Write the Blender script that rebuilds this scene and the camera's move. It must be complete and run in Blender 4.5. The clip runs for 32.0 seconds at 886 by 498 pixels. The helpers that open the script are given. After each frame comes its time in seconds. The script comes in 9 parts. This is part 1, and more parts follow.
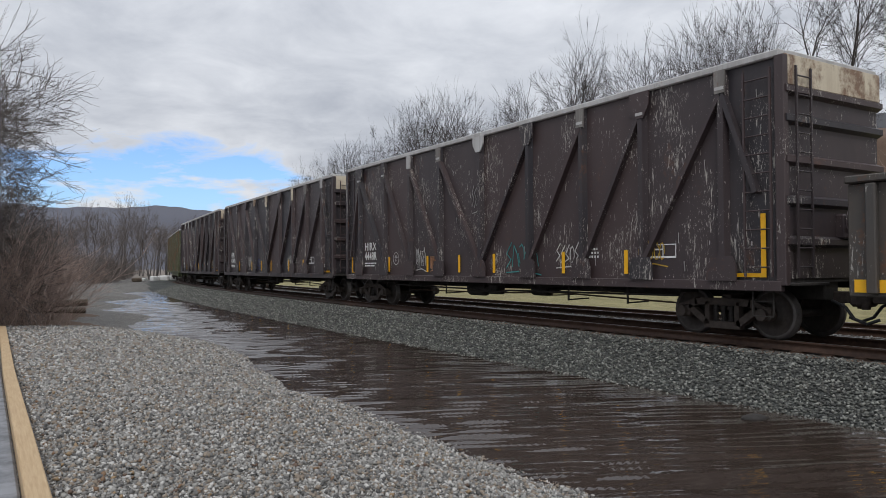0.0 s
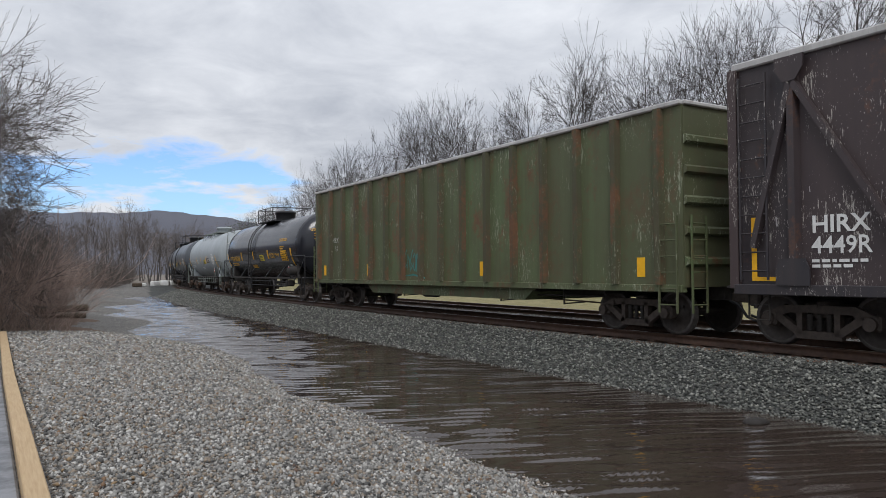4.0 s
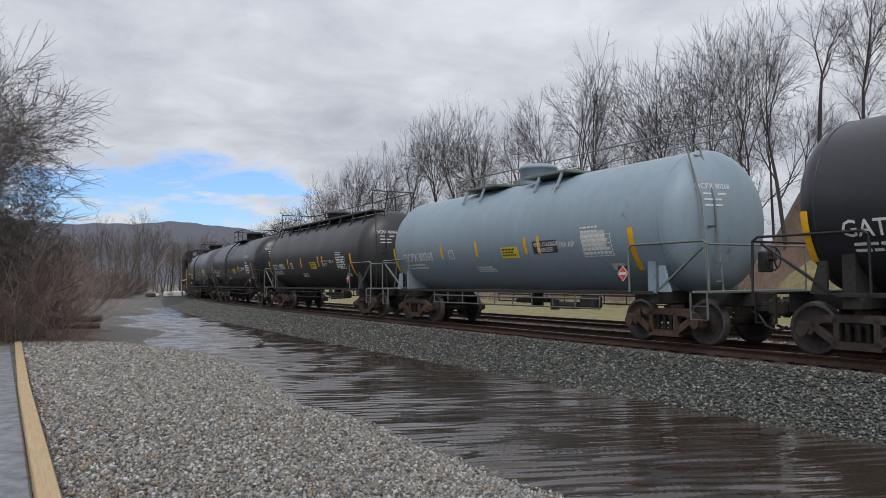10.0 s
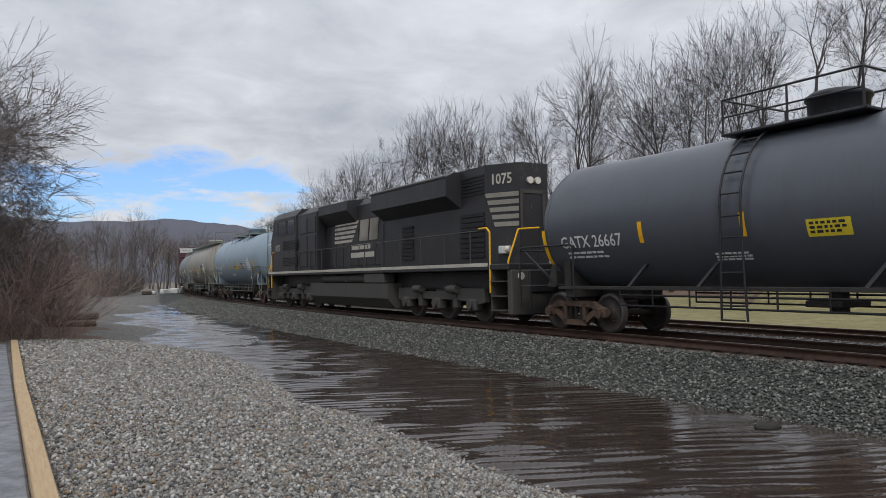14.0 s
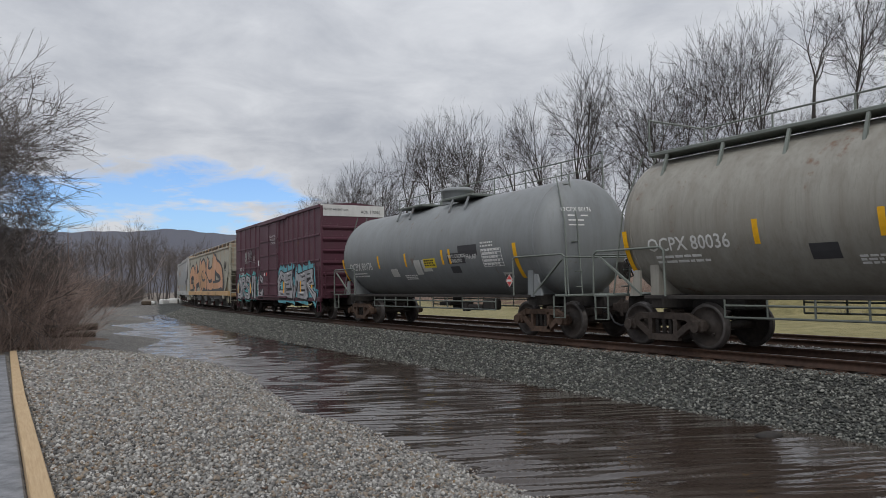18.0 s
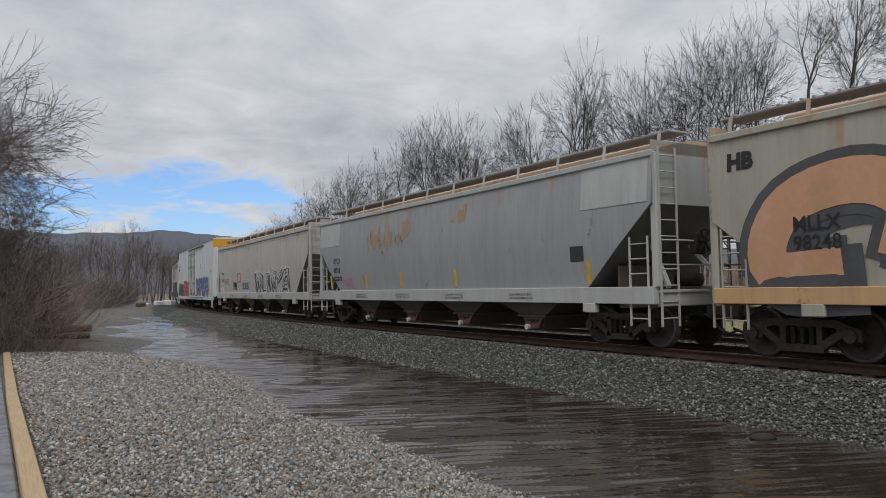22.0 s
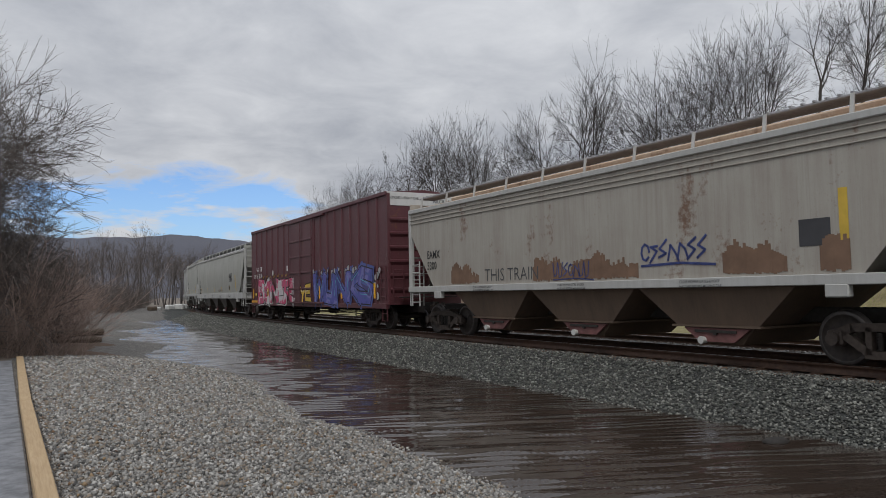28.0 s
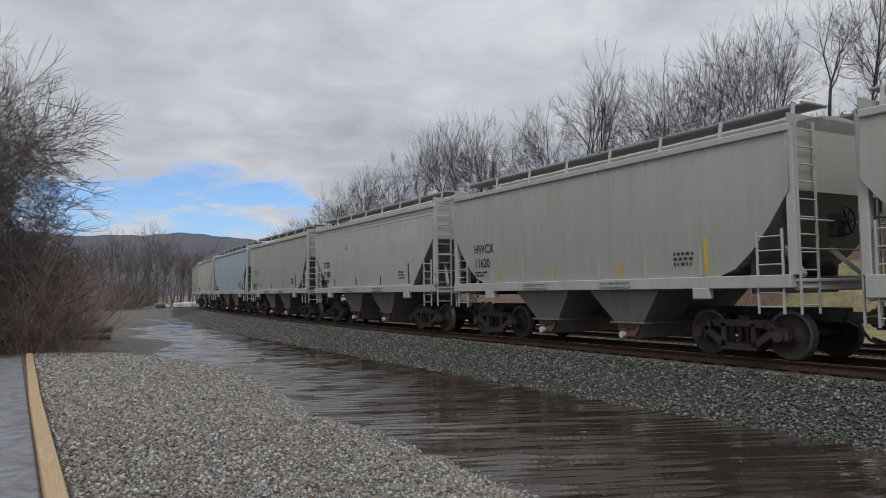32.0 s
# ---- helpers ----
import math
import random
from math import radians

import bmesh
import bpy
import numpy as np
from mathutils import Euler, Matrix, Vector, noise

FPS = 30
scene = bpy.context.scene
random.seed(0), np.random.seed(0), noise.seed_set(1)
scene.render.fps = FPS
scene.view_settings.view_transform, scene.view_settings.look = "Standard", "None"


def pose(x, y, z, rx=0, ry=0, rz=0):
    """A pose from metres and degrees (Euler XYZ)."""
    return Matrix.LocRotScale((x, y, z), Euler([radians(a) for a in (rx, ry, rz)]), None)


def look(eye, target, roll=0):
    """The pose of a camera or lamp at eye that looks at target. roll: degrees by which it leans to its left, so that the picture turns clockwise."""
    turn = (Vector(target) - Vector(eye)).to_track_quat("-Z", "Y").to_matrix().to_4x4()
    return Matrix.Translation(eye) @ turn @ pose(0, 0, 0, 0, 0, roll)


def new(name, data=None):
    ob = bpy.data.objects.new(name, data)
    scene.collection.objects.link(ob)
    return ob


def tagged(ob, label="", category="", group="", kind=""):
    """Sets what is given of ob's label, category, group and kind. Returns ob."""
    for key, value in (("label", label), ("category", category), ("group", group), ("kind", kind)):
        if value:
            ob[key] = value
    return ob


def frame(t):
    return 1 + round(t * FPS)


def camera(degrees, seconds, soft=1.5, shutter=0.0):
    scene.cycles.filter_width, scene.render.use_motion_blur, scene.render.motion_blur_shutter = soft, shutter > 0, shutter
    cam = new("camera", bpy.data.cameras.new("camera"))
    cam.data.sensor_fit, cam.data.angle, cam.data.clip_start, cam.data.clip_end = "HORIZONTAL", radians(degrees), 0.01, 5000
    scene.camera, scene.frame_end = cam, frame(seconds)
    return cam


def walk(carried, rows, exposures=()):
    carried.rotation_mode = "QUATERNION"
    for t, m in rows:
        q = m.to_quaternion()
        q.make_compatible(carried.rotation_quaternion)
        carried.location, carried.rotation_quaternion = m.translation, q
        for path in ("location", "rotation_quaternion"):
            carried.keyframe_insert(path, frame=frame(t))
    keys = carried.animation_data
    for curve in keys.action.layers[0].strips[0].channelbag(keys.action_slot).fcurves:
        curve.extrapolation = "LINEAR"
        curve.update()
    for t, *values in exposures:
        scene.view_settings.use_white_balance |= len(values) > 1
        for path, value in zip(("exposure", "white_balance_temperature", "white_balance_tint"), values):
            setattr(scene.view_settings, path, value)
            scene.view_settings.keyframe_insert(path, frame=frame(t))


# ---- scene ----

# ---------------------------------------------------------------- camera
PATH = [
    (0, 91.391, 0.226, -32.093), (0.5, 91.323, 0.237, -32.098), (1, 91.312, 0.266, -32.068),
    (1.5, 91.370, 0.271, -32.026), (2, 91.401, 0.302, -32.006), (2.5, 91.441, 0.273, -31.987),
    (3, 91.474, 0.290, -32.000), (3.5, 91.616, 0.310, -32.071), (5.5, 91.943, 0.441, -31.987),
    (6, 92.030, 0.498, -32.042), (6.5, 92.122, 0.518, -31.940), (7, 92.224, 0.500, -31.779),
    (7.5, 92.253, 0.407, -31.530), (8, 92.289, 0.402, -31.324), (8.5, 92.377, 0.447, -31.166),
    (9, 92.408, 0.486, -31.109), (9.5, 92.461, 0.485, -31.135), (10, 92.502, 0.493, -31.148),
    (10.5, 92.496, 0.479, -31.177), (11, 92.508, 0.447, -31.218), (11.5, 92.503, 0.364, -31.314),
    (12, 92.397, 0.407, -31.355), (12.5, 92.281, 0.465, -31.462), (13, 92.214, 0.571, -31.571),
    (13.5, 92.203, 0.716, -31.557), (14, 92.209, 0.740, -31.407), (14.5, 92.206, 0.805, -31.356),
    (16.5, 92.848, 0.786, -31.158), (17, 92.811, 0.836, -31.279), (17.5, 92.837, 0.845, -31.344),
    (18, 92.935, 0.924, -31.430), (18.5, 93.112, 0.903, -31.453), (19, 93.114, 0.881, -31.573),
    (19.5, 93.112, 0.887, -31.672), (20, 93.136, 0.925, -31.808), (20.5, 93.145, 0.902, -31.852),
    (21, 93.167, 0.902, -31.851), (21.5, 93.131, 0.910, -31.822), (22, 93.061, 0.886, -31.806),
    (22.5, 93.049, 0.876, -31.787), (23, 92.999, 0.924, -31.716), (23.5, 93.047, 0.898, -31.624),
    (24, 93.139, 0.925, -31.544), (24.5, 93.299, 0.897, -31.514), (25, 93.316, 1.007, -31.575),
    (25.5, 93.242, 1.003, -31.498), (27.5, 93.336, 0.995, -31.191), (28, 93.361, 0.972, -31.021),
    (28.5, 93.437, 0.958, -30.883), (29, 93.529, 0.989, -30.726), (29.5, 93.636, 1.078, -30.496),
    (30, 93.669, 1.068, -30.342), (30.5, 93.602, 0.838, -30.247), (31, 93.559, 0.789, -30.125),
    (31.5, 93.455, 0.797, -30.231), (32, 93.287, 0.739, -30.456),
]
EYE = (0.0, 0.0, 1.345)
cam = camera(62.5, 32.0, soft=0.75)
# the phone's exposure falls a little as the pale cars come by
walk(cam, [(t, pose(*EYE, rx, ry, rz)) for t, rx, ry, rz in PATH],
     exposures=[(0, 0.08, 6320, 10), (3, 0.12, 6320, 10), (6, 0.18, 6320, 10), (7, 0.0, 6320, 10), (9, 0.04, 6320, 10), (14, 0.02, 6320, 10), (16.5, 0.16, 6400, 10), (17, 0.16, 6400, 10), (18, -0.1, 6400, 10), (19.5, -0.06, 6420, 10),
                (21, 0.02, 6420, 10), (22, -0.12, 6420, 10), (25, -0.2, 6420, 10), (28, -0.2, 6420, 10), (32, -0.18, 6420, 10)])

# ---------------------------------------------------------------- world and sun
SUN_AZ, SUN_EL = 215.0, 50.0          # degrees clockwise from +Y, and height
world = bpy.data.worlds.new("sky")
scene.world = world
world.use_nodes = True


def build_sky():
    nt = world.node_tree
    N, L = nt.nodes, nt.links
    N.clear()
    out, bg = N.new("ShaderNodeOutputWorld"), N.new("ShaderNodeBackground")
    sky = N.new("ShaderNodeTexSky")
    sky.sky_type = "NISHITA"
    sky.sun_disc = False
    sky.sun_elevation, sky.sun_rotation = radians(SUN_EL), radians(SUN_AZ)
    tc = N.new("ShaderNodeTexCoord")
    sep = N.new("ShaderNodeSeparateXYZ")
    L.new(tc.outputs["Generated"], sep.inputs[0])

    def m(op, a, b=None, c=None):
        n = N.new("ShaderNodeMath")
        n.operation = op
        for i, q in enumerate((a, b, c)):
            if q is None:
                continue
            if isinstance(q, (int, float)):
                n.inputs[i].default_value = q
            else:
                L.new(q, n.inputs[i])
        return n.outputs[0]
    # cloud layer seen in perspective: direction over height
    zz = m("MAXIMUM", sep.outputs["Z"], 0.0)
    den = m("ADD", zz, 0.16)
    cx, cy = m("DIVIDE", sep.outputs["X"], den), m("DIVIDE", sep.outputs["Y"], den)
    comb = N.new("ShaderNodeCombineXYZ")
    L.new(cx, comb.inputs[0])
    L.new(cy, comb.inputs[1])

    def noise_tex(scale, detail, rough, dist=0.0):
        n = N.new("ShaderNodeTexNoise")
        n.inputs["Scale"].default_value = scale
        n.inputs["Detail"].default_value = detail
        n.inputs["Roughness"].default_value = rough
        n.inputs["Distortion"].default_value = dist
        L.new(comb.outputs[0], n.inputs["Vector"])
        return n.outputs["Fac"]
    big, fine = noise_tex(0.9, 6, 0.55, 0.3), noise_tex(2.6, 7, 0.6, 0.4)
    # the cloud deck breaks up low in the north
    az = m("ARCTAN2", sep.outputs["X"], sep.outputs["Y"])
    da = m("DIVIDE", m("SUBTRACT", az, 0.165), 0.25)
    de = m("DIVIDE", m("SUBTRACT", sep.outputs["Z"], 0.108), 0.066)
    gap = m("SUBTRACT", 1.0, m("ADD", m("MULTIPLY", m("MULTIPLY", da, da), m("ABSOLUTE", da)), m("MULTIPLY", de, de)))
    gap = m("MAXIMUM", gap, -1.0)
    # small flat clouds adrift in the gap
    flat = N.new("ShaderNodeCombineXYZ")
    L.new(m("MULTIPLY", az, 11.0), flat.inputs[0])
    L.new(m("MULTIPLY", sep.outputs["Z"], 42.0), flat.inputs[1])
    puff = N.new("ShaderNodeTexNoise")
    puff.inputs["Scale"].default_value, puff.inputs["Detail"].default_value, puff.inputs["Roughness"].default_value = 1.0, 6, 0.55
    L.new(flat.outputs[0], puff.inputs["Vector"])
    low = m("MULTIPLY", m("SUBTRACT", 0.135, sep.outputs["Z"]), 2.6)
    cover = m("SUBTRACT", m("ADD", m("MULTIPLY", big, 0.45), m("MULTIPLY", fine, 0.75)), m("ADD", m("MULTIPLY", gap, 0.33), -0.10))
    cover = m("MAXIMUM", cover, m("ADD", m("SUBTRACT", puff.outputs["Fac"], 0.12), low))
    ramp = N.new("ShaderNodeValToRGB")
    ramp.color_ramp.elements[0].position, ramp.color_ramp.elements[1].position = 0.46, 0.60
    L.new(cover, ramp.inputs[0])
    # light and dark parts of the cloud
    shade = N.new("ShaderNodeValToRGB")
    e = shade.color_ramp.elements
    e[0].position, e[0].color = 0.37, (1.0, 1.02, 1.06, 1)
    e[1].position, e[1].color = 0.62, (0.60, 0.63, 0.695, 1)
    # sunlit edges about the gap
    L.new(m("SUBTRACT", m("ADD", m("MULTIPLY", big, 0.55), m("MULTIPLY", fine, 0.45)), m("MULTIPLY", m("MAXIMUM", gap, -0.3), 0.13)), shade.inputs[0])
    blue = N.new("ShaderNodeMix")
    blue.data_type = "RGBA"
    blue.blend_type = "MULTIPLY"
    blue.inputs["Factor"].default_value = 1.0
    L.new(sky.outputs[0], blue.inputs["A"])
    blue.inputs["B"].default_value = (SKY_GAIN[0], SKY_GAIN[1], SKY_GAIN[2], 1)
    cl = N.new("ShaderNodeMix")
    cl.data_type = "RGBA"
    cl.blend_type = "MULTIPLY"
    cl.inputs["Factor"].default_value = 1.0
    L.new(shade.outputs[0], cl.inputs["A"])
    # an overcast deck is brighter overhead than at the horizon
    L.new(m("MULTIPLY", m("ADD", 0.97, m("MULTIPLY", zz, 0.55)), CLOUD_GAIN), cl.inputs["B"])
    mix = N.new("ShaderNodeMix")
    mix.data_type = "RGBA"
    L.new(ramp.outputs[0], mix.inputs["Factor"])
    L.new(blue.outputs["Result"], mix.inputs["A"])
    L.new(cl.outputs["Result"], mix.inputs["B"])
    L.new(mix.outputs["Result"], bg.inputs["Color"])
    bg.inputs["Strength"].default_value = 0.1
    L.new(bg.outputs[0], out.inputs["Surface"])


SKY_GAIN, CLOUD_GAIN = (0.92, 1.15, 1.55), 6.9
build_sky()
sun = new("sun", bpy.data.lights.new("sun", "SUN"))
sun.data.energy, sun.data.angle, sun.data.color = 1.3, radians(20), (1.0, 0.97, 0.93)
sun.matrix_world = look((0, 0, 60), (-math.sin(radians(SUN_AZ)) * 60, -math.cos(radians(SUN_AZ)) * 60, 60 - 60 * math.tan(radians(SUN_EL))))


# ---------------------------------------------------------------- materials
class Nodes:
    """Small help to wire a material."""

    def __init__(self, name):
        self.mat = bpy.data.materials.new(name)
        self.mat.use_nodes = True
        self.N, self.L = self.mat.node_tree.nodes, self.mat.node_tree.links
        self.bsdf = self.N["Principled BSDF"]
        tc = self.N.new("ShaderNodeTexCoord")
        info = self.N.new("ShaderNodeObjectInfo")
        add = self.N.new("ShaderNodeVectorMath")
        add.operation = "ADD"
        mul = self.N.new("ShaderNodeMath")
        mul.operation = "MULTIPLY"
        mul.inputs[1].default_value = 37.0
        self.L.new(info.outputs["Random"], mul.inputs[0])
        self.L.new(tc.outputs["Object"], add.inputs[0])
        self.L.new(mul.outputs[0], add.inputs[1])
        self.co, self.plain, self.rand = add.outputs[0], tc.outputs["Object"], info.outputs["Random"]

    def set(self, sock, value):
        if isinstance(value, (int, float, tuple)):
            sock.default_value = value
        else:
            self.L.new(value, sock)

    def noise(self, scale, detail=4, rough=0.55, stretch=(1, 1, 1), dist=0.0, co=None):
        mp = self.N.new("ShaderNodeMapping")
        mp.inputs["Scale"].default_value = stretch
        self.L.new(co or self.co, mp.inputs[0])
        n = self.N.new("ShaderNodeTexNoise")
        n.inputs["Scale"].default_value, n.inputs["Detail"].default_value = scale, detail
        n.inputs["Roughness"].default_value, n.inputs["Distortion"].default_value = rough, dist
        self.L.new(mp.outputs[0], n.inputs["Vector"])
        return n.outputs["Fac"]

    def voronoi(self, scale, feature="F1", stretch=(1, 1, 1)):
        mp = self.N.new("ShaderNodeMapping")
        mp.inputs["Scale"].default_value = stretch
        self.L.new(self.co, mp.inputs[0])
        n = self.N.new("ShaderNodeTexVoronoi")
        n.feature = feature
        n.inputs["Scale"].default_value = scale
        self.L.new(mp.outputs[0], n.inputs["Vector"])
        return n

    def ramp(self, fac, *stops):
        r = self.N.new("ShaderNodeValToRGB")
        e = r.color_ramp.elements
        while len(e) < len(stops):
            e.new(0.5)
        for q, (p, c) in zip(e, stops):
            q.position, q.color = p, ((c, c, c, 1) if isinstance(c, (int, float)) else (*c, 1))
        self.L.new(fac, r.inputs[0])
        return r.outputs[0]

    def mix(self, fac, a, b, blend="MIX"):
        m = self.N.new("ShaderNodeMix")
        m.data_type, m.blend_type = "RGBA", blend
        for s, q in ((m.inputs["Factor"], fac), (m.inputs["A"], a), (m.inputs["B"], b)):
            self.set(s, (*q, 1) if isinstance(q, tuple) and len(q) == 3 else q)
        return m.outputs["Result"]

    def math(self, op, a, b=0.0):
        m = self.N.new("ShaderNodeMath")
        m.operation = op
        self.set(m.inputs[0], a)
        self.set(m.inputs[1], b)
        return m.outputs[0]

    def bump(self, height, strength=0.3, distance=0.01):
        b = self.N.new("ShaderNodeBump")
        b.inputs["Strength"].default_value, b.inputs["Distance"].default_value = strength, distance
        self.L.new(height, b.inputs["Height"])
        self.L.new(b.outputs[0], self.bsdf.inputs["Normal"])

    def done(self, color, rough=0.6, metal=0.0):
        self.set(self.bsdf.inputs["Base Color"], (*color, 1) if isinstance(color, tuple) and len(color) == 3 else color)
        self.set(self.bsdf.inputs["Roughness"], rough)
        self.set(self.bsdf.inputs["Metallic"], metal)
        return self.mat


def painted(name, base, grime=(0.05, 0.045, 0.04), dirt=0.35, rust=0.0, scrape=0.0, rough=0.5, scrape_col=(0.42, 0.4, 0.37), tint=None, weep=0.0):
    """Weathered paint on steel: grime in streaks, rust patches, scraped places."""
    n = Nodes(name)
    streak = n.noise(2.2, 6, 0.65, (1.6, 1.6, 0.16))
    cloud = n.noise(0.7, 5, 0.6)
    g = n.ramp(n.math("ADD", n.math("MULTIPLY", streak, 0.6), n.math("MULTIPLY", cloud, 0.4)), (0.40, 0.0), (0.68, 1.0))
    col = n.mix(n.math("MULTIPLY", g, dirt), base, grime)
    col = n.mix(n.math("MULTIPLY", n.noise(14, 5, 0.7), 0.16), col, tuple(min(1, c * 1.5 + 0.01) for c in base))
    runs = n.ramp(n.noise(5.0, 6, 0.72, (2.4, 2.4, 0.07)), (0.50, 0.0), (0.70, 1.0))
    col = n.mix(n.math("MULTIPLY", runs, dirt * 0.4), col, tuple(c * 0.75 for c in grime))
    speck = n.ramp(n.noise(46, 3, 0.75), (0.60, 0.0), (0.72, 1.0))
    col = n.mix(n.math("MULTIPLY", speck, 0.32), col, tuple(c * 0.4 for c in base))
    if rust:
        r = n.ramp(n.math("ADD", n.math("MULTIPLY", n.noise(1.1, 6, 0.62, (1, 1, 0.45)), 0.65), n.math("MULTIPLY", n.noise(7, 5, 0.7), 0.35)), (0.62 - 0.12 * rust, 0.0), (0.70 - 0.1 * rust, 1.0))
        col = n.mix(n.math("MULTIPLY", r, 0.85), col, n.mix(n.noise(9, 4), (0.20, 0.085, 0.035), (0.09, 0.042, 0.025)))
    if weep:
        sp = n.N.new("ShaderNodeSeparateXYZ")
        n.L.new(n.plain, sp.inputs[0])
        high = n.ramp(n.math("DIVIDE", sp.outputs["Z"], 5.0), (0.50, 0.0), (0.84, 1.0))
        w = n.math("ADD", n.math("MULTIPLY", n.noise(1.6, 5, 0.65, (1.5, 1.5, 0.12)), 0.7), n.math("MULTIPLY", n.noise(1.0, 4, 0.6), 0.3))
        w = n.ramp(n.math("ADD", w, n.math("MULTIPLY", high, 0.16)), (0.64, 0.0), (0.74, 1.0))
        col = n.mix(n.math("MULTIPLY", w, weep), col, n.mix(n.noise(6, 4), (0.46, 0.25, 0.09), (0.32, 0.15, 0.06)))
    if tint:
        col = n.mix(n.math("MULTIPLY", n.rand, 0.75), col, tint)
    if scrape:
        zone = n.ramp(n.noise(0.9, 3, 0.5), (0.40, 0.86), (0.64, 1.05))
        s = n.ramp(n.math("MULTIPLY", n.noise(13.0, 5, 0.75, (1.5, 1.5, 0.2)), zone), (0.655 - 0.03 * scrape, 0.0), (0.67 - 0.03 * scrape, 1.0))
        t = n.ramp(n.math("MULTIPLY", n.noise(38.0, 3, 0.7, (1.0, 1.0, 0.35)), zone), (0.66 - 0.02 * scrape, 0.0), (0.68 - 0.02 * scrape, 1.0))
        col = n.mix(n.math("MULTIPLY", n.math("MAXIMUM", s, t), 0.8), col, scrape_col)
    n.bump(n.noise(3.0, 5, 0.6), 0.12, 0.02)
    rr = n.math("ADD", n.math("MULTIPLY", cloud, 0.3), rough - 0.15)
    return n.done(col, rr)


def plain(name, base, rough=0.6, metal=0.0, var=0.25, scale=12.0):
    n = Nodes(name)
    f = n.math("ADD", n.math("MULTIPLY", n.noise(scale, 4), 0.6), n.math("MULTIPLY", n.noise(scale * 0.12, 3), 0.4))
    col = n.mix(n.ramp(f, (0.35, 0.0), (0.68, 1.0)), tuple(c * (1 - var) for c in base), tuple(min(1, c * (1 + var)) for c in base))
    n.bump(f, 0.1, 0.01)
    return n.done(col, rough, metal)


def gravel_mat(name, dark, mid, light, size, warm=(0.2, 0.16, 0.11), wet=0.0):
    n = Nodes(name)
    v = n.voronoi(1.0 / size)
    v2 = n.voronoi(0.55 / size)
    col = n.ramp(v.outputs["Color"], (0.1, dark), (0.5, mid), (0.95, light))
    col = n.mix(n.math("MULTIPLY", n.ramp(v2.outputs["Color"], (0.45, 0.0), (0.9, 1.0)), 0.35), col, warm)
    big = n.noise(0.35, 4, 0.6)
    col = n.mix(n.ramp(big, (0.35, 0.0), (0.75, 0.4)), col, tuple(c * 0.62 for c in mid))
    # shade in the gaps between stones is multiplied into the colour
    gap_shade = n.ramp(v.outputs["Distance"], (0.25, 1.0), (0.75, 0.45))
    col = n.mix(1.0, col, gap_shade, "MULTIPLY")
    n.bump(n.ramp(v.outputs["Distance"], (0.0, 1.0), (0.8, 0.0)), 0.9, size * 0.55)
    return n.done(col, 0.85)


def stone_mat(name, cols):
    n = Nodes(name)
    geo = n.N.new("ShaderNodeNewGeometry")
    col = n.ramp(geo.outputs["Random Per Island"], *[(i / len(cols), c) for i, c in enumerate(cols)])
    col.node.color_ramp.interpolation = "CONSTANT"
    col = n.mix(n.math("MULTIPLY", n.noise(60, 4), 0.45), col, (0.16, 0.155, 0.15))
    return n.done(col, 0.85)


def make_water():
    n = Nodes("puddle_water")
    b = n.math("ADD", n.noise(16.0, 3, 0.6, (0.45, 1.0, 1), 0.4, n.plain), n.math("MULTIPLY", n.noise(5.0, 3, 0.55, (0.4, 1.0, 1), 0.3, n.plain), 1.4))
    n.bump(b, 0.06, 0.02)
    n.bsdf.inputs["IOR"].default_value = 1.5
    return n.done(n.mix(n.noise(0.5, 3), (0.036, 0.026, 0.021), (0.054, 0.040, 0.032)), 0.025)


def make_asphalt():
    n = Nodes("asphalt")
    f = n.noise(90, 3, 0.7)
    col = n.mix(n.ramp(n.noise(3.5, 6, 0.68), (0.38, 0.0), (0.62, 1.0)), (0.10, 0.105, 0.115), (0.25, 0.257, 0.275))
    col = n.mix(n.math("MULTIPLY", f, 0.35), col, (0.3, 0.3, 0.31))
    n.bump(f, 0.5, 0.006)
    return n.done(col, 0.8)


def make_grass():
    n = Nodes("dormant_grass")
    f = n.noise(25, 4, 0.7)
    big = n.noise(0.25, 4, 0.6)
    col = n.mix(n.ramp(big, (0.35, 0.0), (0.65, 1.0)), (0.27, 0.235, 0.10), (0.36, 0.315, 0.15))
    col = n.mix(n.ramp(n.noise(2.2, 6, 0.72, (1, 0.6, 1)), (0.42, 0.0), (0.60, 0.9)), col, (0.17, 0.15, 0.06))
    col = n.mix(n.math("MULTIPLY", f, 0.5), col, (0.19, 0.17, 0.085))
    n.bump(f, 0.8, 0.04)
    return n.done(col, 0.9)


def make_dirt(name, a, b):
    n = Nodes(name)
    f = n.noise(6, 7, 0.7)
    col = n.mix(n.ramp(n.noise(0.5, 5, 0.62), (0.35, 0.0), (0.66, 1.0)), a, b)
    col = n.mix(n.math("MULTIPLY", f, 0.4), col, tuple(c * 0.55 for c in a))
    n.bump(f, 0.7, 0.05)
    return n.done(col, 0.92)


def make_wood(name, a, b):
    n = Nodes(name)
    grain = n.noise(8, 6, 0.65, (6, 0.35, 6), 0.3)
    col = n.mix(n.ramp(grain, (0.35, 0.0), (0.68, 1.0)), a, b)
    col = n.mix(n.math("MULTIPLY", n.noise(1.2, 4), 0.35), col, tuple(c * 0.6 for c in a))
    n.bump(grain, 0.4, 0.006)
    return n.done(col, 0.8)


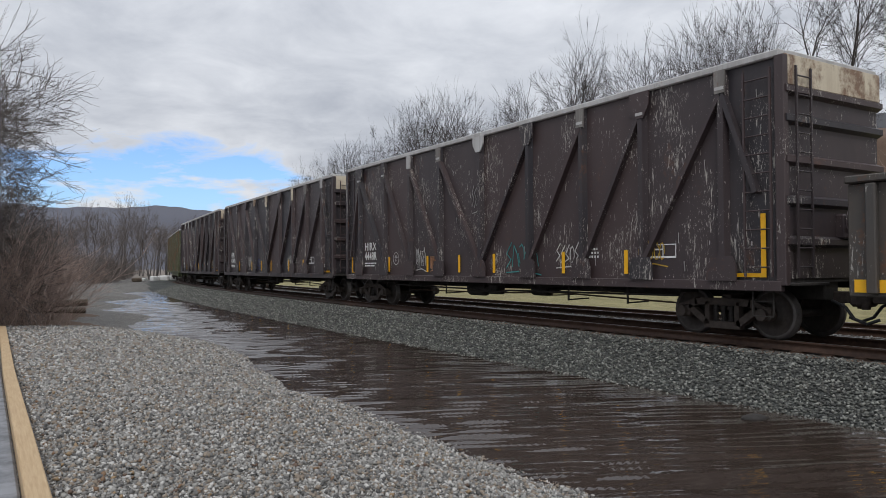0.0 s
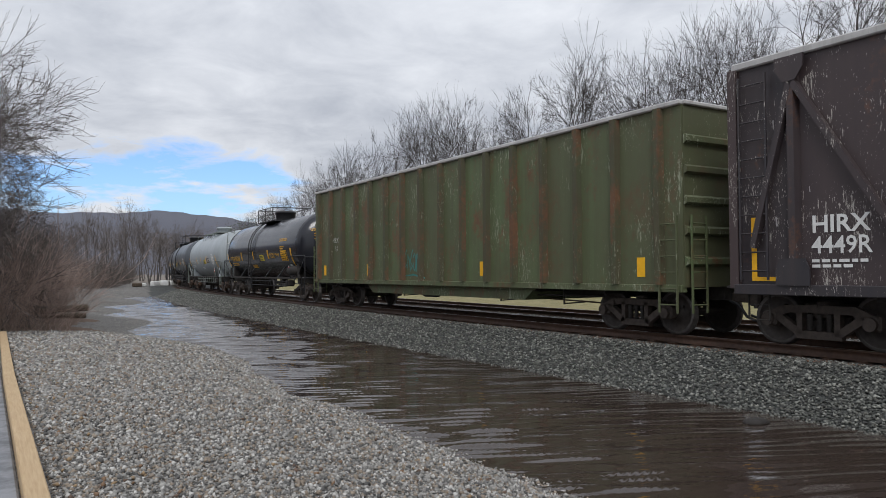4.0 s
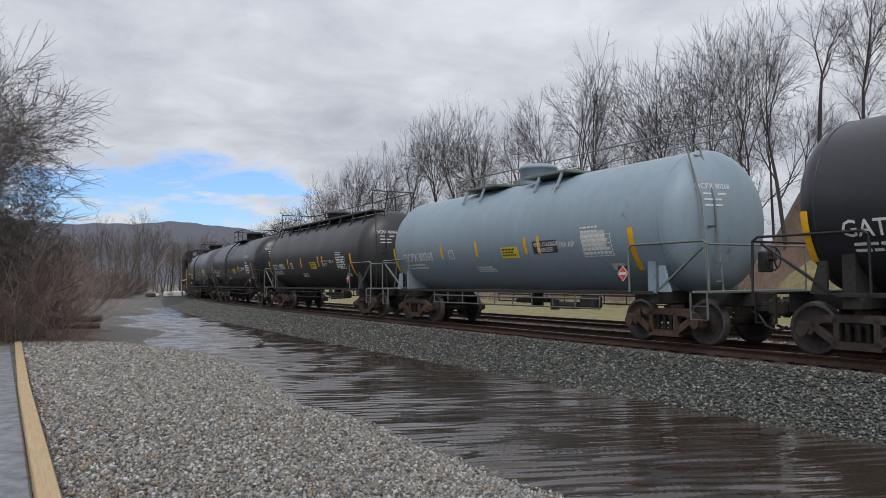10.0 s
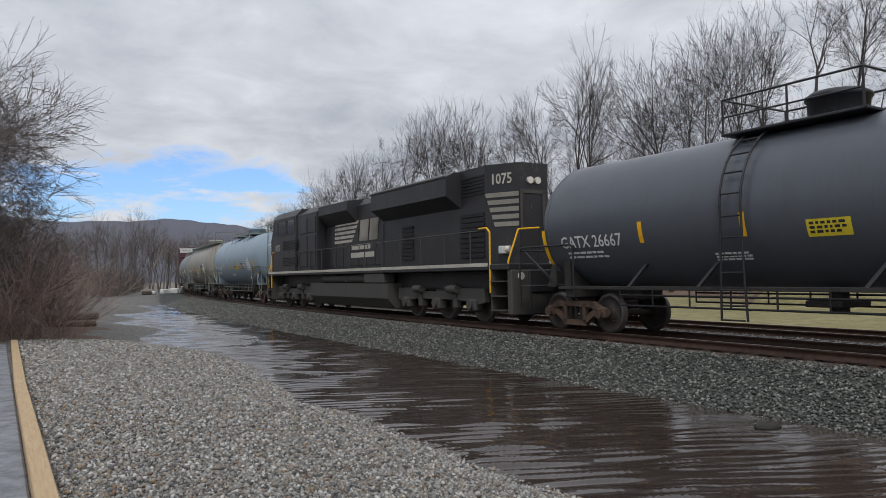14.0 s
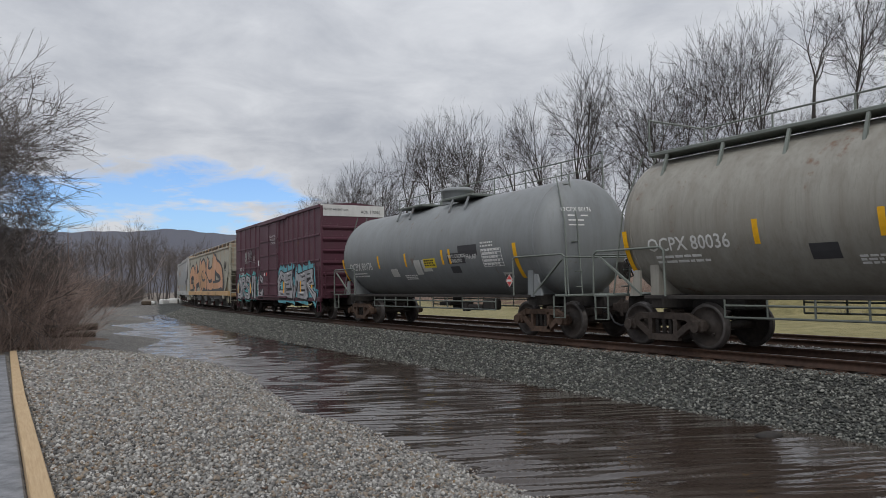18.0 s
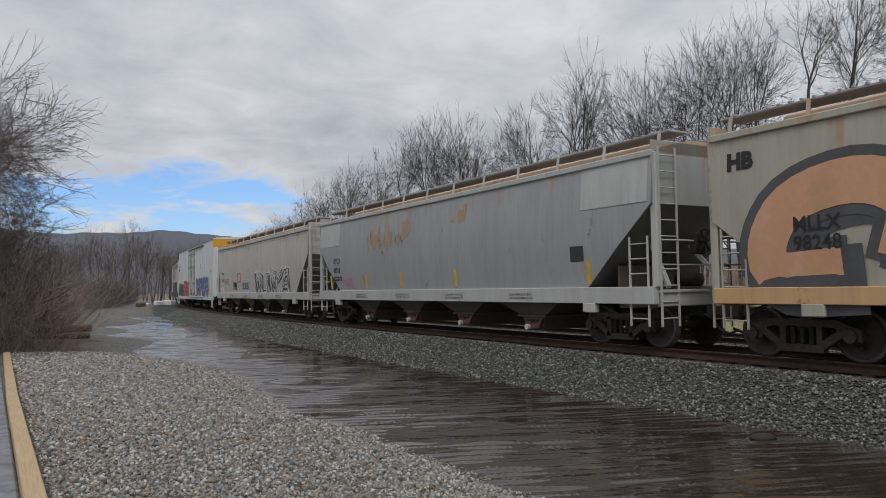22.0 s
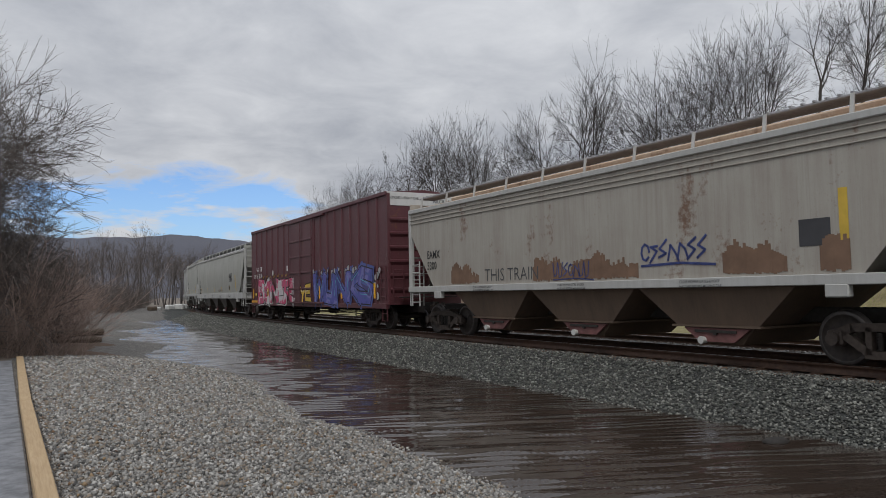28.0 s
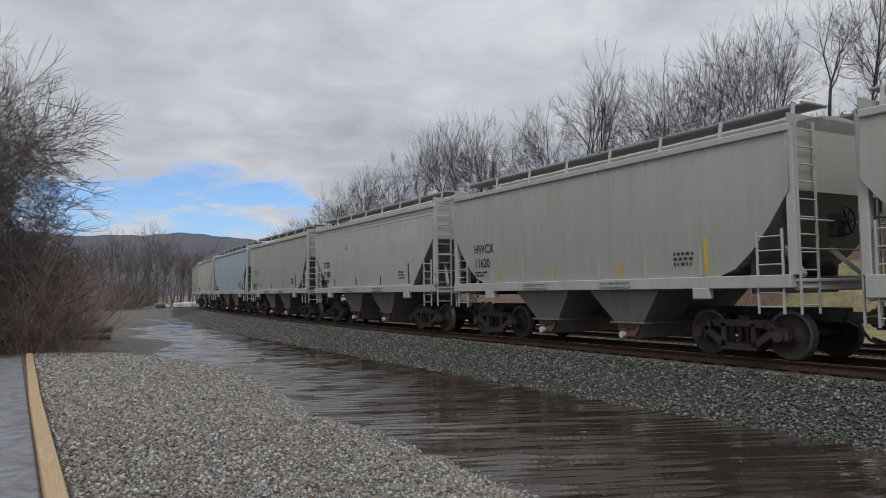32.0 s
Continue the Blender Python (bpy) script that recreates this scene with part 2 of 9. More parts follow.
MAT = {
    # ground below the loose stones, its colour darkened for the shade between them
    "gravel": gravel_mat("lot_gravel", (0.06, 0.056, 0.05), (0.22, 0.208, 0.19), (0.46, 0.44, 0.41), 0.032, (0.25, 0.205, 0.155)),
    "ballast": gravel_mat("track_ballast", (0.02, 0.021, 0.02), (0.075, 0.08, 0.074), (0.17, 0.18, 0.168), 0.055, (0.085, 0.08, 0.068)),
    "stone": stone_mat("gravel_stone", [(0.07, 0.068, 0.064), (0.31, 0.302, 0.28), (0.41, 0.396, 0.365), (0.31, 0.25, 0.185), (0.155, 0.15, 0.142), (0.60, 0.58, 0.545), (0.34, 0.328, 0.302), (0.225, 0.214, 0.196), (0.24, 0.19, 0.14)]),
    "bstone": stone_mat("ballast_stone", [(0.027, 0.029, 0.026), (0.108, 0.113, 0.098), (0.178, 0.184, 0.16), (0.058, 0.061, 0.053), (0.32, 0.322, 0.285), (0.134, 0.139, 0.12), (0.092, 0.09, 0.075), (0.036, 0.038, 0.033)]),
    "litter": stone_mat("rust_litter", [(0.06, 0.03, 0.018), (0.16, 0.07, 0.03), (0.05, 0.04, 0.035), (0.22, 0.13, 0.07)]),
    "leaf": stone_mat("dead_leaf", [(0.22, 0.12, 0.055), (0.33, 0.22, 0.11), (0.13, 0.075, 0.045)]),
    "water": make_water(),
    "asphalt": make_asphalt(),
    "grass": make_grass(),
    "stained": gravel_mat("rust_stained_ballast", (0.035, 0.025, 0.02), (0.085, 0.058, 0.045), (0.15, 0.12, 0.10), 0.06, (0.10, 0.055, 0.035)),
    "mud": make_dirt("brown_dirt", (0.165, 0.135, 0.105), (0.26, 0.225, 0.185)),
    "bank": make_dirt("leaf_litter", (0.13, 0.082, 0.055), (0.19, 0.125, 0.085)),
    # bluish grey because the haze of distance is mixed into the ridge's colour
    "ridge": make_dirt("hazy_wooded_ridge", (0.098, 0.106, 0.138), (0.125, 0.122, 0.142)),
    "timber": make_wood("pale_timber", (0.45, 0.31, 0.17), (0.57, 0.42, 0.25)),
    "tie": make_wood("tie_wood", (0.055, 0.035, 0.025), (0.11, 0.065, 0.042)),
    "log": make_wood("old_log", (0.09, 0.065, 0.045), (0.16, 0.12, 0.085)),
    "rail": plain("rusty_rail", (0.075, 0.042, 0.028), 0.6, 0.3, 0.35),
    "railtop": plain("polished_rail", (0.42, 0.42, 0.43), 0.3, 0.9, 0.1),
    "bark": plain("grey_bark", (0.055, 0.048, 0.043), 0.9, 0, 0.4, 6),
    "twig": plain("bare_twig", (0.045, 0.039, 0.036), 0.9, 0, 0.25, 3),
    # far twig and far bark are paler: air haze is put into their colour
    "fartwig": plain("hazed_far_twig", (0.155, 0.13, 0.116), 0.9, 0, 0.3, 0.6),
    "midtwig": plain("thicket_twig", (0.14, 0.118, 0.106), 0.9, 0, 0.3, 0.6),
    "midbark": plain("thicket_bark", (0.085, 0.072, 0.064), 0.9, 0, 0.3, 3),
    "farbark": plain("hazed_far_bark", (0.13, 0.114, 0.105), 0.9, 0, 0.3, 0.6),
    "redtwig": plain("red_brush", (0.37, 0.275, 0.23), 0.9, 0, 0.35, 0.8),
    "wheel": plain("wheel_steel", (0.046, 0.037, 0.032), 0.7, 0.1, 0.4),
    "rim": plain("wheel_tread", (0.11, 0.10, 0.095), 0.5, 0.6, 0.3),
    "frame": plain("bogie_frame", (0.060, 0.046, 0.038), 0.75, 0.1, 0.45),
    "rustframe": plain("rusty_bogie", (0.095, 0.060, 0.042), 0.8, 0.1, 0.4),
    "spring": plain("spring_steel", (0.045, 0.04, 0.037), 0.6, 0.4, 0.4),
    "under": plain("underframe_grime", (0.035, 0.031, 0.028), 0.8, 0.1, 0.4),
    "blackpipe": plain("black_rail", (0.025, 0.025, 0.027), 0.5, 0.2, 0.3),
    "yellow": plain("reflector_yellow", (0.85, 0.45, 0.01), 0.5, 0, 0.08),
    "yellowsign": plain("sign_yellow", (0.72, 0.56, 0.03), 0.5, 0, 0.1),
    "white": plain("white_lettering", (0.72, 0.72, 0.70), 0.6, 0, 0.12),
    "black": plain("black_lettering", (0.02, 0.02, 0.022), 0.6, 0, 0.2),
    "red": plain("placard_red", (0.62, 0.06, 0.05), 0.5, 0, 0.1),
    "glass": plain("dark_glass", (0.02, 0.022, 0.025), 0.08, 0, 0.1),
    "block": plain("white_block", (0.62, 0.62, 0.60), 0.8, 0, 0.2, 2),
}


# ---------------------------------------------------------------- mesh helpers
class M:
    """Collects faces of one part."""

    def __init__(self):
        self.v, self.f, self.s = [], [], []

    def add(self, verts, faces, smooth=False):
        k = len(self.v)
        self.v += [tuple(q) for q in verts]
        self.f += [tuple(i + k for i in q) for q in faces]
        self.s += [smooth] * len(faces)
        return self

    def box(self, x0, x1, y0, y1, z0, z1, c=0.0):
        if not c:
            vs = [(x, y, z) for x in (x0, x1) for y in (y0, y1) for z in (z0, z1)]
            return self.add(vs, [(0, 1, 3, 2), (4, 6, 7, 5), (0, 4, 5, 1), (2, 3, 7, 6), (0, 2, 6, 4), (1, 5, 7, 3)])
        c = min(c, (x1 - x0) / 2.01, (y1 - y0) / 2.01, (z1 - z0) / 2.01)
        lo, hi = (x0, y0, z0), (x1, y1, z1)
        vs, ix = [], {}
        for corner in [(a, b, d) for a in (0, 1) for b in (0, 1) for d in (0, 1)]:
            for ax in range(3):
                p = []
                for k in range(3):
                    e = hi[k] if corner[k] else lo[k]
                    p.append(e if k == ax else (e - c if corner[k] else e + c))
                ix[corner, ax] = len(vs)
                vs.append(p)
        fs = []
        for ax in range(3):
            o1, o2 = (ax + 1) % 3, (ax + 2) % 3
            for side in (0, 1):
                loop = []
                for a, b in ((0, 0), (1, 0), (1, 1), (0, 1)):
                    k = [0, 0, 0]
                    k[ax], k[o1], k[o2] = side, a, b
                    loop.append(ix[tuple(k), ax])
                fs.append(loop if side else loop[::-1])
            for a in (0, 1):
                for b in (0, 1):
                    k0, k1 = [0, 0, 0], [0, 0, 0]
                    k0[o1], k0[o2], k1[o1], k1[o2] = a, b, a, b
                    k1[ax] = 1
                    q = [ix[tuple(k0), o1], ix[tuple(k1), o1], ix[tuple(k1), o2], ix[tuple(k0), o2]]
                    fs.append(q if a == b else q[::-1])
        for corner in [(a, b, d) for a in (0, 1) for b in (0, 1) for d in (0, 1)]:
            fs.append([ix[corner, 0], ix[corner, 1], ix[corner, 2]])
        return self.add(vs, fs)

    def cyl(self, p0, p1, r0, r1=None, n=10, cap=True):
        p0, p1 = Vector(p0), Vector(p1)
        r1 = r0 if r1 is None else r1
        d = (p1 - p0).normalized()
        u = d.orthogonal().normalized()
        w = d.cross(u)
        ring = [(u * math.cos(2 * math.pi * i / n) + w * math.sin(2 * math.pi * i / n)) for i in range(n)]
        a, b = [p0 + q * r0 for q in ring], [p1 + q * r1 for q in ring]
        self.add(a + b, [(i, (i + 1) % n, n + (i + 1) % n, n + i) for i in range(n)], True)
        if cap:
            self.add(a, [tuple(range(n))[::-1]])
            self.add(b, [tuple(range(n))])
        return self

    def path(self, pts, r, n=6):
        for a, b in zip(pts[:-1], pts[1:]):
            self.cyl(a, b, r, r, n)
        return self

    def bar(self, p0, p1, w, h, up=(0, 0, 1)):
        """A straight bar from p0 to p1, w wide and h high."""
        p0, p1 = Vector(p0), Vector(p1)
        d = (p1 - p0).normalized()
        side = d.cross(Vector(up)).normalized() * (w / 2)
        top = side.cross(d).normalized() * (h / 2)
        vs = [p + side * a + top * b for p in (p0, p1) for a, b in ((-1, -1), (1, -1), (1, 1), (-1, 1))]
        return self.add(vs, [(3, 2, 1, 0), (4, 5, 6, 7), (0, 1, 5, 4), (1, 2, 6, 5), (2, 3, 7, 6), (3, 0, 4, 7)])

    def prism(self, pts, ax, a0, a1):
        """A polygon of two coordinates, drawn out along axis ax."""
        def put(p, a):
            q = list(p)
            q.insert(ax, a)
            return q
        n = len(pts)
        area = sum(pts[i][0] * pts[(i + 1) % n][1] - pts[(i + 1) % n][0] * pts[i][1] for i in range(n))
        if (area < 0) != (ax == 1):
            pts = pts[::-1]
        vs = [put(p, a0) for p in pts] + [put(p, a1) for p in pts]
        return self.add(vs, [tuple(range(n))[::-1], tuple(range(n, 2 * n))] + [(i, (i + 1) % n, n + (i + 1) % n, n + i) for i in range(n)])

    def lathe(self, prof, origin=(0, 0, 0), axis=1, n=32):
        """Turns (radius, along) pairs round an axis through origin."""
        vs, fs = [], []
        for r, a in prof:
            for i in range(n):
                t = 2 * math.pi * i / n
                p = [r * math.cos(t), r * math.sin(t)]
                p.insert(axis, a)
                vs.append([p[k] + origin[k] for k in range(3)])
        for j in range(len(prof) - 1):
            for i in range(n):
                q = (j * n + i, j * n + (i + 1) % n, (j + 1) * n + (i + 1) % n, (j + 1) * n + i)
                fs.append(q[::-1] if axis != 1 else q)
        return self.add(vs, fs, True)

    def mesh(self, name):
        me = bpy.data.meshes.new(name)
        me.from_pydata(self.v, [], self.f)
        me.polygons.foreach_set("use_smooth", self.s)
        return me


def part(name, geo, material, parent=None, label="", at=None):
    """One mesh object under a thing or a part; geo is an M or a mesh."""
    me = geo.mesh(name) if isinstance(geo, M) else geo
    if material is not None and not me.materials:
        me.materials.append(MAT[material] if isinstance(material, str) else material)
    ob = new(name, me)
    ob.parent = parent
    if at is not None:
        ob.matrix_basis = at
    return tagged(ob, label)


def empty(name, label, category, group="", kind=""):
    ob = new(name)
    ob.empty_display_size = 0.3
    return tagged(ob, label, category, group, kind)


def raw_mesh(name, verts, faces, material, smooth=False):
    """A mesh from arrays; all faces of one size."""
    verts, faces = np.asarray(verts, np.float32), np.asarray(faces, np.int32)
    me = bpy.data.meshes.new(name)
    k = faces.shape[1]
    me.vertices.add(len(verts))
    me.vertices.foreach_set("co", verts.ravel())
    me.loops.add(faces.size)
    me.loops.foreach_set("vertex_index", faces.ravel())
    me.polygons.add(len(faces))
    me.polygons.foreach_set("loop_start", np.arange(0, faces.size, k, dtype=np.int32))
    if smooth:
        me.polygons.foreach_set("use_smooth", np.ones(len(faces), dtype=bool))
    me.update(calc_edges=True)
    me.materials.append(material)
    return me


# ---------------------------------------------------------------- the line of the track
TRACK_X, BEND_S, BEND_A, BEND_R = 12.933, -5.0, 20000.0, 300.0
_ds = 0.05
_S = np.arange(-560.0, 560.0, _ds)
_A = np.cumsum(np.minimum(np.maximum(_S - BEND_S, 0) / BEND_A, 1 / BEND_R)) * _ds
_X = TRACK_X + np.cumsum(np.sin(_A)) * _ds
_Y = -560.0 + np.cumsum(np.cos(_A)) * _ds


def track(s):
    """Place and heading of the track's centre line s metres along."""
    return float(np.interp(s, _S, _X)), float(np.interp(s, _S, _Y)), float(np.interp(s, _S, _A))


def track_pose(s):
    x, y, a = track(s)
    return Matrix.Translation((x, y, 0)) @ Matrix.Rotation(-a, 4, "Z")


def lateral(x, y):
    """Signed distance from the centre line; negative on the camera's side."""
    x, y = np.asarray(x, float).ravel(), np.asarray(y, float).ravel()
    k = slice(0, len(_S), 40)
    sx, sy, sa = _X[k], _Y[k], _A[k]
    out = np.empty(len(x))
    for i in range(0, len(x), 4000):
        dx, dy = x[i:i + 4000, None] - sx, y[i:i + 4000, None] - sy
        j = np.argmin(dx * dx + dy * dy, axis=1)
        r = np.arange(len(j))
        out[i:i + 4000] = dx[r, j] * np.cos(sa[j]) - dy[r, j] * np.sin(sa[j])
    return out


# ---------------------------------------------------------------- ground
WATER_Z = -0.75
SECOND = 4.0           # spacing of the second track
SHORE_Y = [-60, -10, 5, 8.4, 10.4, 12.1, 14.5, 17.9, 20.8, 22.6, 24.5, 27, 28.5, 30.5, 32.4, 33.2, 35.2, 37.6, 40.3, 42.1, 43.7, 45.6, 47.2, 49.6, 51.2, 52, 54.5, 58, 63.3, 67.5, 69, 72, 200]
SHORE_X = [4.4, 4.5, 4.55, 4.5, 4.6, 4.3, 4.6, 5.15, 5.2, 4.9, 4.35, 4.3, 4.5, 5.2, 5.9, 6.0, 5.55, 4.95, 5.05, 6.1, 6.7, 6.0, 5.1, 5.3, 6.9, 8.5, 9.6, 9.7, 8.5, 9.3, 12.0, 14, 60]


def smooth01(a):
    a = np.clip(a, 0, 1)
    return a * a * (3 - 2 * a)


def wobble(x, y, scale, seed=0.0):
    return (np.sin(x * scale * 1.3 + y * scale * 0.7 + seed) + np.sin(x * scale * 0.6 - y * scale * 1.7 + seed * 2.1) + np.sin((x + y) * scale * 2.9 + seed * 3.3) * 0.5) / 2.5


def ground_z(x, y):
    x, y = np.asarray(x, float), np.asarray(y, float)
    shp = x.shape
    x, y = x.ravel(), y.ravel()
    lat = lateral(x, y)
    # camera side: the lot falls gently to the water
    shore = np.interp(y, SHORE_Y, SHORE_X) + wobble(x * 0, y, 1.1, 1.0) * 0.09 + wobble(x * 0, y, 4.3, 2.0) * 0.035
    d = shore - x
    lot = WATER_Z + np.where(d > 0, 0.42 * (1 - np.exp(-np.clip(d, 0, 60) / 1.5)), np.maximum(d * 0.12, -0.3))
    lot = lot + wobble(x, y, 0.9) * 0.012
    far = smooth01((y - 55) / 45)
    lot = lot * (1 - far) + far * np.maximum(lot, -0.15 + wobble(x, y, 0.07) * 0.15)
    # beyond the track: grass, then the wooded bank
    right = -0.62 + wobble(x, y, 0.2, 2) * 0.05
    rise = smooth01((lat - 24) / 12) * (1.2 + 10.0 * smooth01((x * 0.755 - y) / (0.16 * np.abs(x) + 0.1)) * (1 - 0.5 * smooth01((lat - 36) / 8))) + smooth01((lat - 40) / 60) * 3.5
    right = right + rise * (1 + 0.08 * wobble(x, y, 0.3, 3))
    # bed of the track
    a = np.abs(lat)
    bed = np.where(a < 1.55, -0.20, -0.20 - (a - 1.55) * 0.31)
    # the bed of the second track lies beside it on the far side
    far_bed = np.where(lat < SECOND + 1.55, -0.20 + 0.05 * np.exp(-((lat - 2.1) / 0.5) ** 2), -0.20 - (lat - SECOND - 1.55) * 0.31)
    bed = np.where(lat > 0, far_bed, bed)
    side = np.where(lat < 0, lot, right)
    z = np.maximum(side, bed)
    return z.reshape(shp)


def grid_mesh(name, xs, ys, fz, material):
    X, Y = np.meshgrid(xs, ys)
    Z = fz(X, Y)
    nx, ny = len(xs), len(ys)
    i = np.arange(nx * ny).reshape(ny, nx)
    faces = np.stack([i[:-1, :-1], i[:-1, 1:], i[1:, 1:], i[1:, :-1]], -1).reshape(-1, 4)
    return raw_mesh(name, np.stack([X, Y, Z], -1).reshape(-1, 3), faces, material, True)


def graded(a, b, fine_a, fine_b, step, grow=1.16):
    """Coordinates that are close together between fine_a and fine_b and spread outside."""
    mid = list(np.arange(fine_a, fine_b, step))
    left, q, s = [], fine_a, step
    while q > a:
        s *= grow
        q -= s
        left.append(max(q, a))
    right, q, s = [], fine_b, step
    while q < b:
        right.append(q)
        s *= grow
        q += s
    return np.array(left[::-1] + mid + right + [b])


def make_ground():
    me = grid_mesh("ground", graded(-2500, 2500, -3, 16, 0.14), graded(-2500, 3500, 2, 60, 0.3), ground_z, MAT["gravel"])
    for k in ("ballast", "grass", "mud", "bank", "stained"):
        me.materials.append(MAT[k])
    co = np.empty(len(me.vertices) * 3, np.float32)
    me.vertices.foreach_get("co", co)
    co = co.reshape(-1, 3)
    fi = np.empty(len(me.polygons) * 4, np.int32)
    me.loops.foreach_get("vertex_index", fi)
    c = co[fi.reshape(-1, 4)].mean(1)
    lat = lateral(c[:, 0], c[:, 1])
    n = wobble(c[:, 0], c[:, 1], 0.8, 5)
    ix = np.zeros(len(c), np.int32)
    ix[(lat > 0)] = 2
    ix[(lat > 27.5 + n * 1.5)] = 4
    ix[(lat > -3.75 - n * 0.15) & (lat < SECOND + 2.6 + n * 0.2)] = 1
    ix[(np.abs(lat + 0.0) < 1.25 + n * 0.12)] = 5
    ix[(lat < -3.75) & ((c[:, 0] < 0.15) | (c[:, 1] > 120) | (c[:, 1] < -40))] = 3
    ix[(lat < -3.75) & (c[:, 1] > 24.6 + n * 0.6) & (c[:, 1] < 62) & (c[:, 0] < 3.1 + n * 0.7)] = 4
    me.polygons.foreach_set("material_index", ix)
    tagged(new("ground", me), "grey gravel lot, brown dirt and dormant grass", kind="structure")


make_ground()

# puddle: one sheet of dark water, driven slowly by the wind


def ripple(X, Y):
    """Wind ripples that run up the lot: low and even far out, long sharp crests near by, calm in the lee of the track."""
    rng = np.random.default_rng(12)
    short, long_ = np.zeros_like(X), np.zeros_like(X)
    far = smooth01((Y + (X - 5) * 0.5 - 12) / 10)
    for i in range(28):
        lam = rng.uniform(0.11, 0.30) if i < 20 else rng.uniform(0.6, 1.1)
        a = radians(24) + rng.normal(0, 0.11 if i < 20 else 0.16)
        k = 2 * np.pi / lam
        w = np.sin(k * (X * math.sin(a) + Y * math.cos(a)) + rng.uniform(0, 6.28)) / k
        if i < 20:
            short += w
        else:
            long_ += w
    shore = np.interp(Y, [-60, 0, 20, 40, 60, 80], [9.3, 9.3, 9.5, 10.4, 12.2, 15.0])
    lee = smooth01((shore - X) / 2.6)
    gust = np.clip(0.72 + 0.5 * wobble(X, Y, 0.42, 3.0) + 0.45 * wobble(X, Y, 1.2, 1.0), 0.1, 1.5)
    crest = short * (0.6 + 0.5 * np.tanh(short / float(short.std())))
    near = (crest * 0.104 * gust + long_ * 0.022) * (0.5 + 0.5 * lee)
    out = (short * 0.092 + long_ * 0.024) * (0.6 + 0.4 * lee)
    return near * (1 - far) + out * far


water_rows = np.concatenate([np.arange(-58, 2.5, 1.1), np.arange(2.5, 16, 0.03), np.arange(16, 24, 0.04), np.arange(24, 46, 0.06), np.arange(46, 78, 0.12)])
water = part("water", grid_mesh("water", np.arange(2.5, 15.5, 0.085), water_rows, ripple, MAT["water"]), None)
water.matrix_basis = pose(0, 0, WATER_Z)
tagged(water, "dark brown rippled puddle water beside the track", kind="structure")


def stone_templates(n, rng):
    """Small angular stones of about 20 faces."""
    t = (1 + 5 ** 0.5) / 2
    v0 = np.array([(-1, t, 0), (1, t, 0), (-1, -t, 0), (1, -t, 0), (0, -1, t), (0, 1, t), (0, -1, -t), (0, 1, -t), (t, 0, -1), (t, 0, 1), (-t, 0, -1), (-t, 0, 1)], float) / 1.9
    f = np.array([(0, 11, 5), (0, 5, 1), (0, 1, 7), (0, 7, 10), (0, 10, 11), (1, 5, 9), (5, 11, 4), (11, 10, 2), (10, 7, 6), (7, 1, 8), (3, 9, 4), (3, 4, 2), (3, 2, 6), (3, 6, 8), (3, 8, 9), (4, 9, 5), (2, 4, 11), (6, 2, 10), (8, 6, 7), (9, 8, 1)])
    return [(v0 * rng.uniform(0.72, 1.2, (12, 1)) * rng.uniform(0.6, 1.15, 3), f) for _ in range(n)]


def chip_templates(n, rng):
    """Flat angular chips of eight faces."""
    v0 = np.array([(1, 0, 0), (-1, 0, 0), (0, 1, 0), (0, -1, 0), (0, 0, 0.7), (0, 0, -0.7)], float)
    f = np.array([(0, 2, 4), (2, 1, 4), (1, 3, 4), (3, 0, 4), (2, 0, 5), (1, 2, 5), (3, 1, 5), (0, 3, 5)])
    return [((v0 + rng.normal(0, 0.22, (6, 3))) * rng.uniform(0.7, 1.15, 3), f) for _ in range(n)]


def scatter(name, px, py, pz, size, material, label, rng, chips=False):
    tmpl = chip_templates(8, rng) if chips else stone_templates(8, rng)
    nv = 6 if chips else 12
    V, F, k = [], [], 0
    for j, (tv, tf) in enumerate(tmpl):
        sel = np.arange(len(px)) % 8 == j
        n = int(sel.sum())
        a, b = rng.uniform(0, 6.28, n), rng.uniform(-0.9, 0.9, n)
        ca, sa, cb, sb = np.cos(a), np.sin(a), np.cos(b), np.sin(b)
        R = np.zeros((n, 3, 3))
        R[:, 0, 0], R[:, 0, 1], R[:, 1, 0], R[:, 1, 1], R[:, 2, 2] = ca, -sa, sa, ca, 1
        T = np.zeros((n, 3, 3))
        T[:, 0, 0], T[:, 1, 1], T[:, 1, 2], T[:, 2, 1], T[:, 2, 2] = 1, cb, -sb, sb, cb
        s = size[sel][:, None, None]
        vv = np.einsum("nij,kj->nki", R @ T, tv) * s * 0.5
        vv += np.stack([px[sel], py[sel], pz[sel]], -1)[:, None, :]
        V.append(vv.reshape(-1, 3))
        F.append((tf[None] + (np.arange(n) * nv)[:, None, None] + k).reshape(-1, 3))
        k += n * nv
    me = raw_mesh(name, np.concatenate(V), np.concatenate(F), MAT[material])
    return tagged(new(name, me), label, name, kind="stuff")


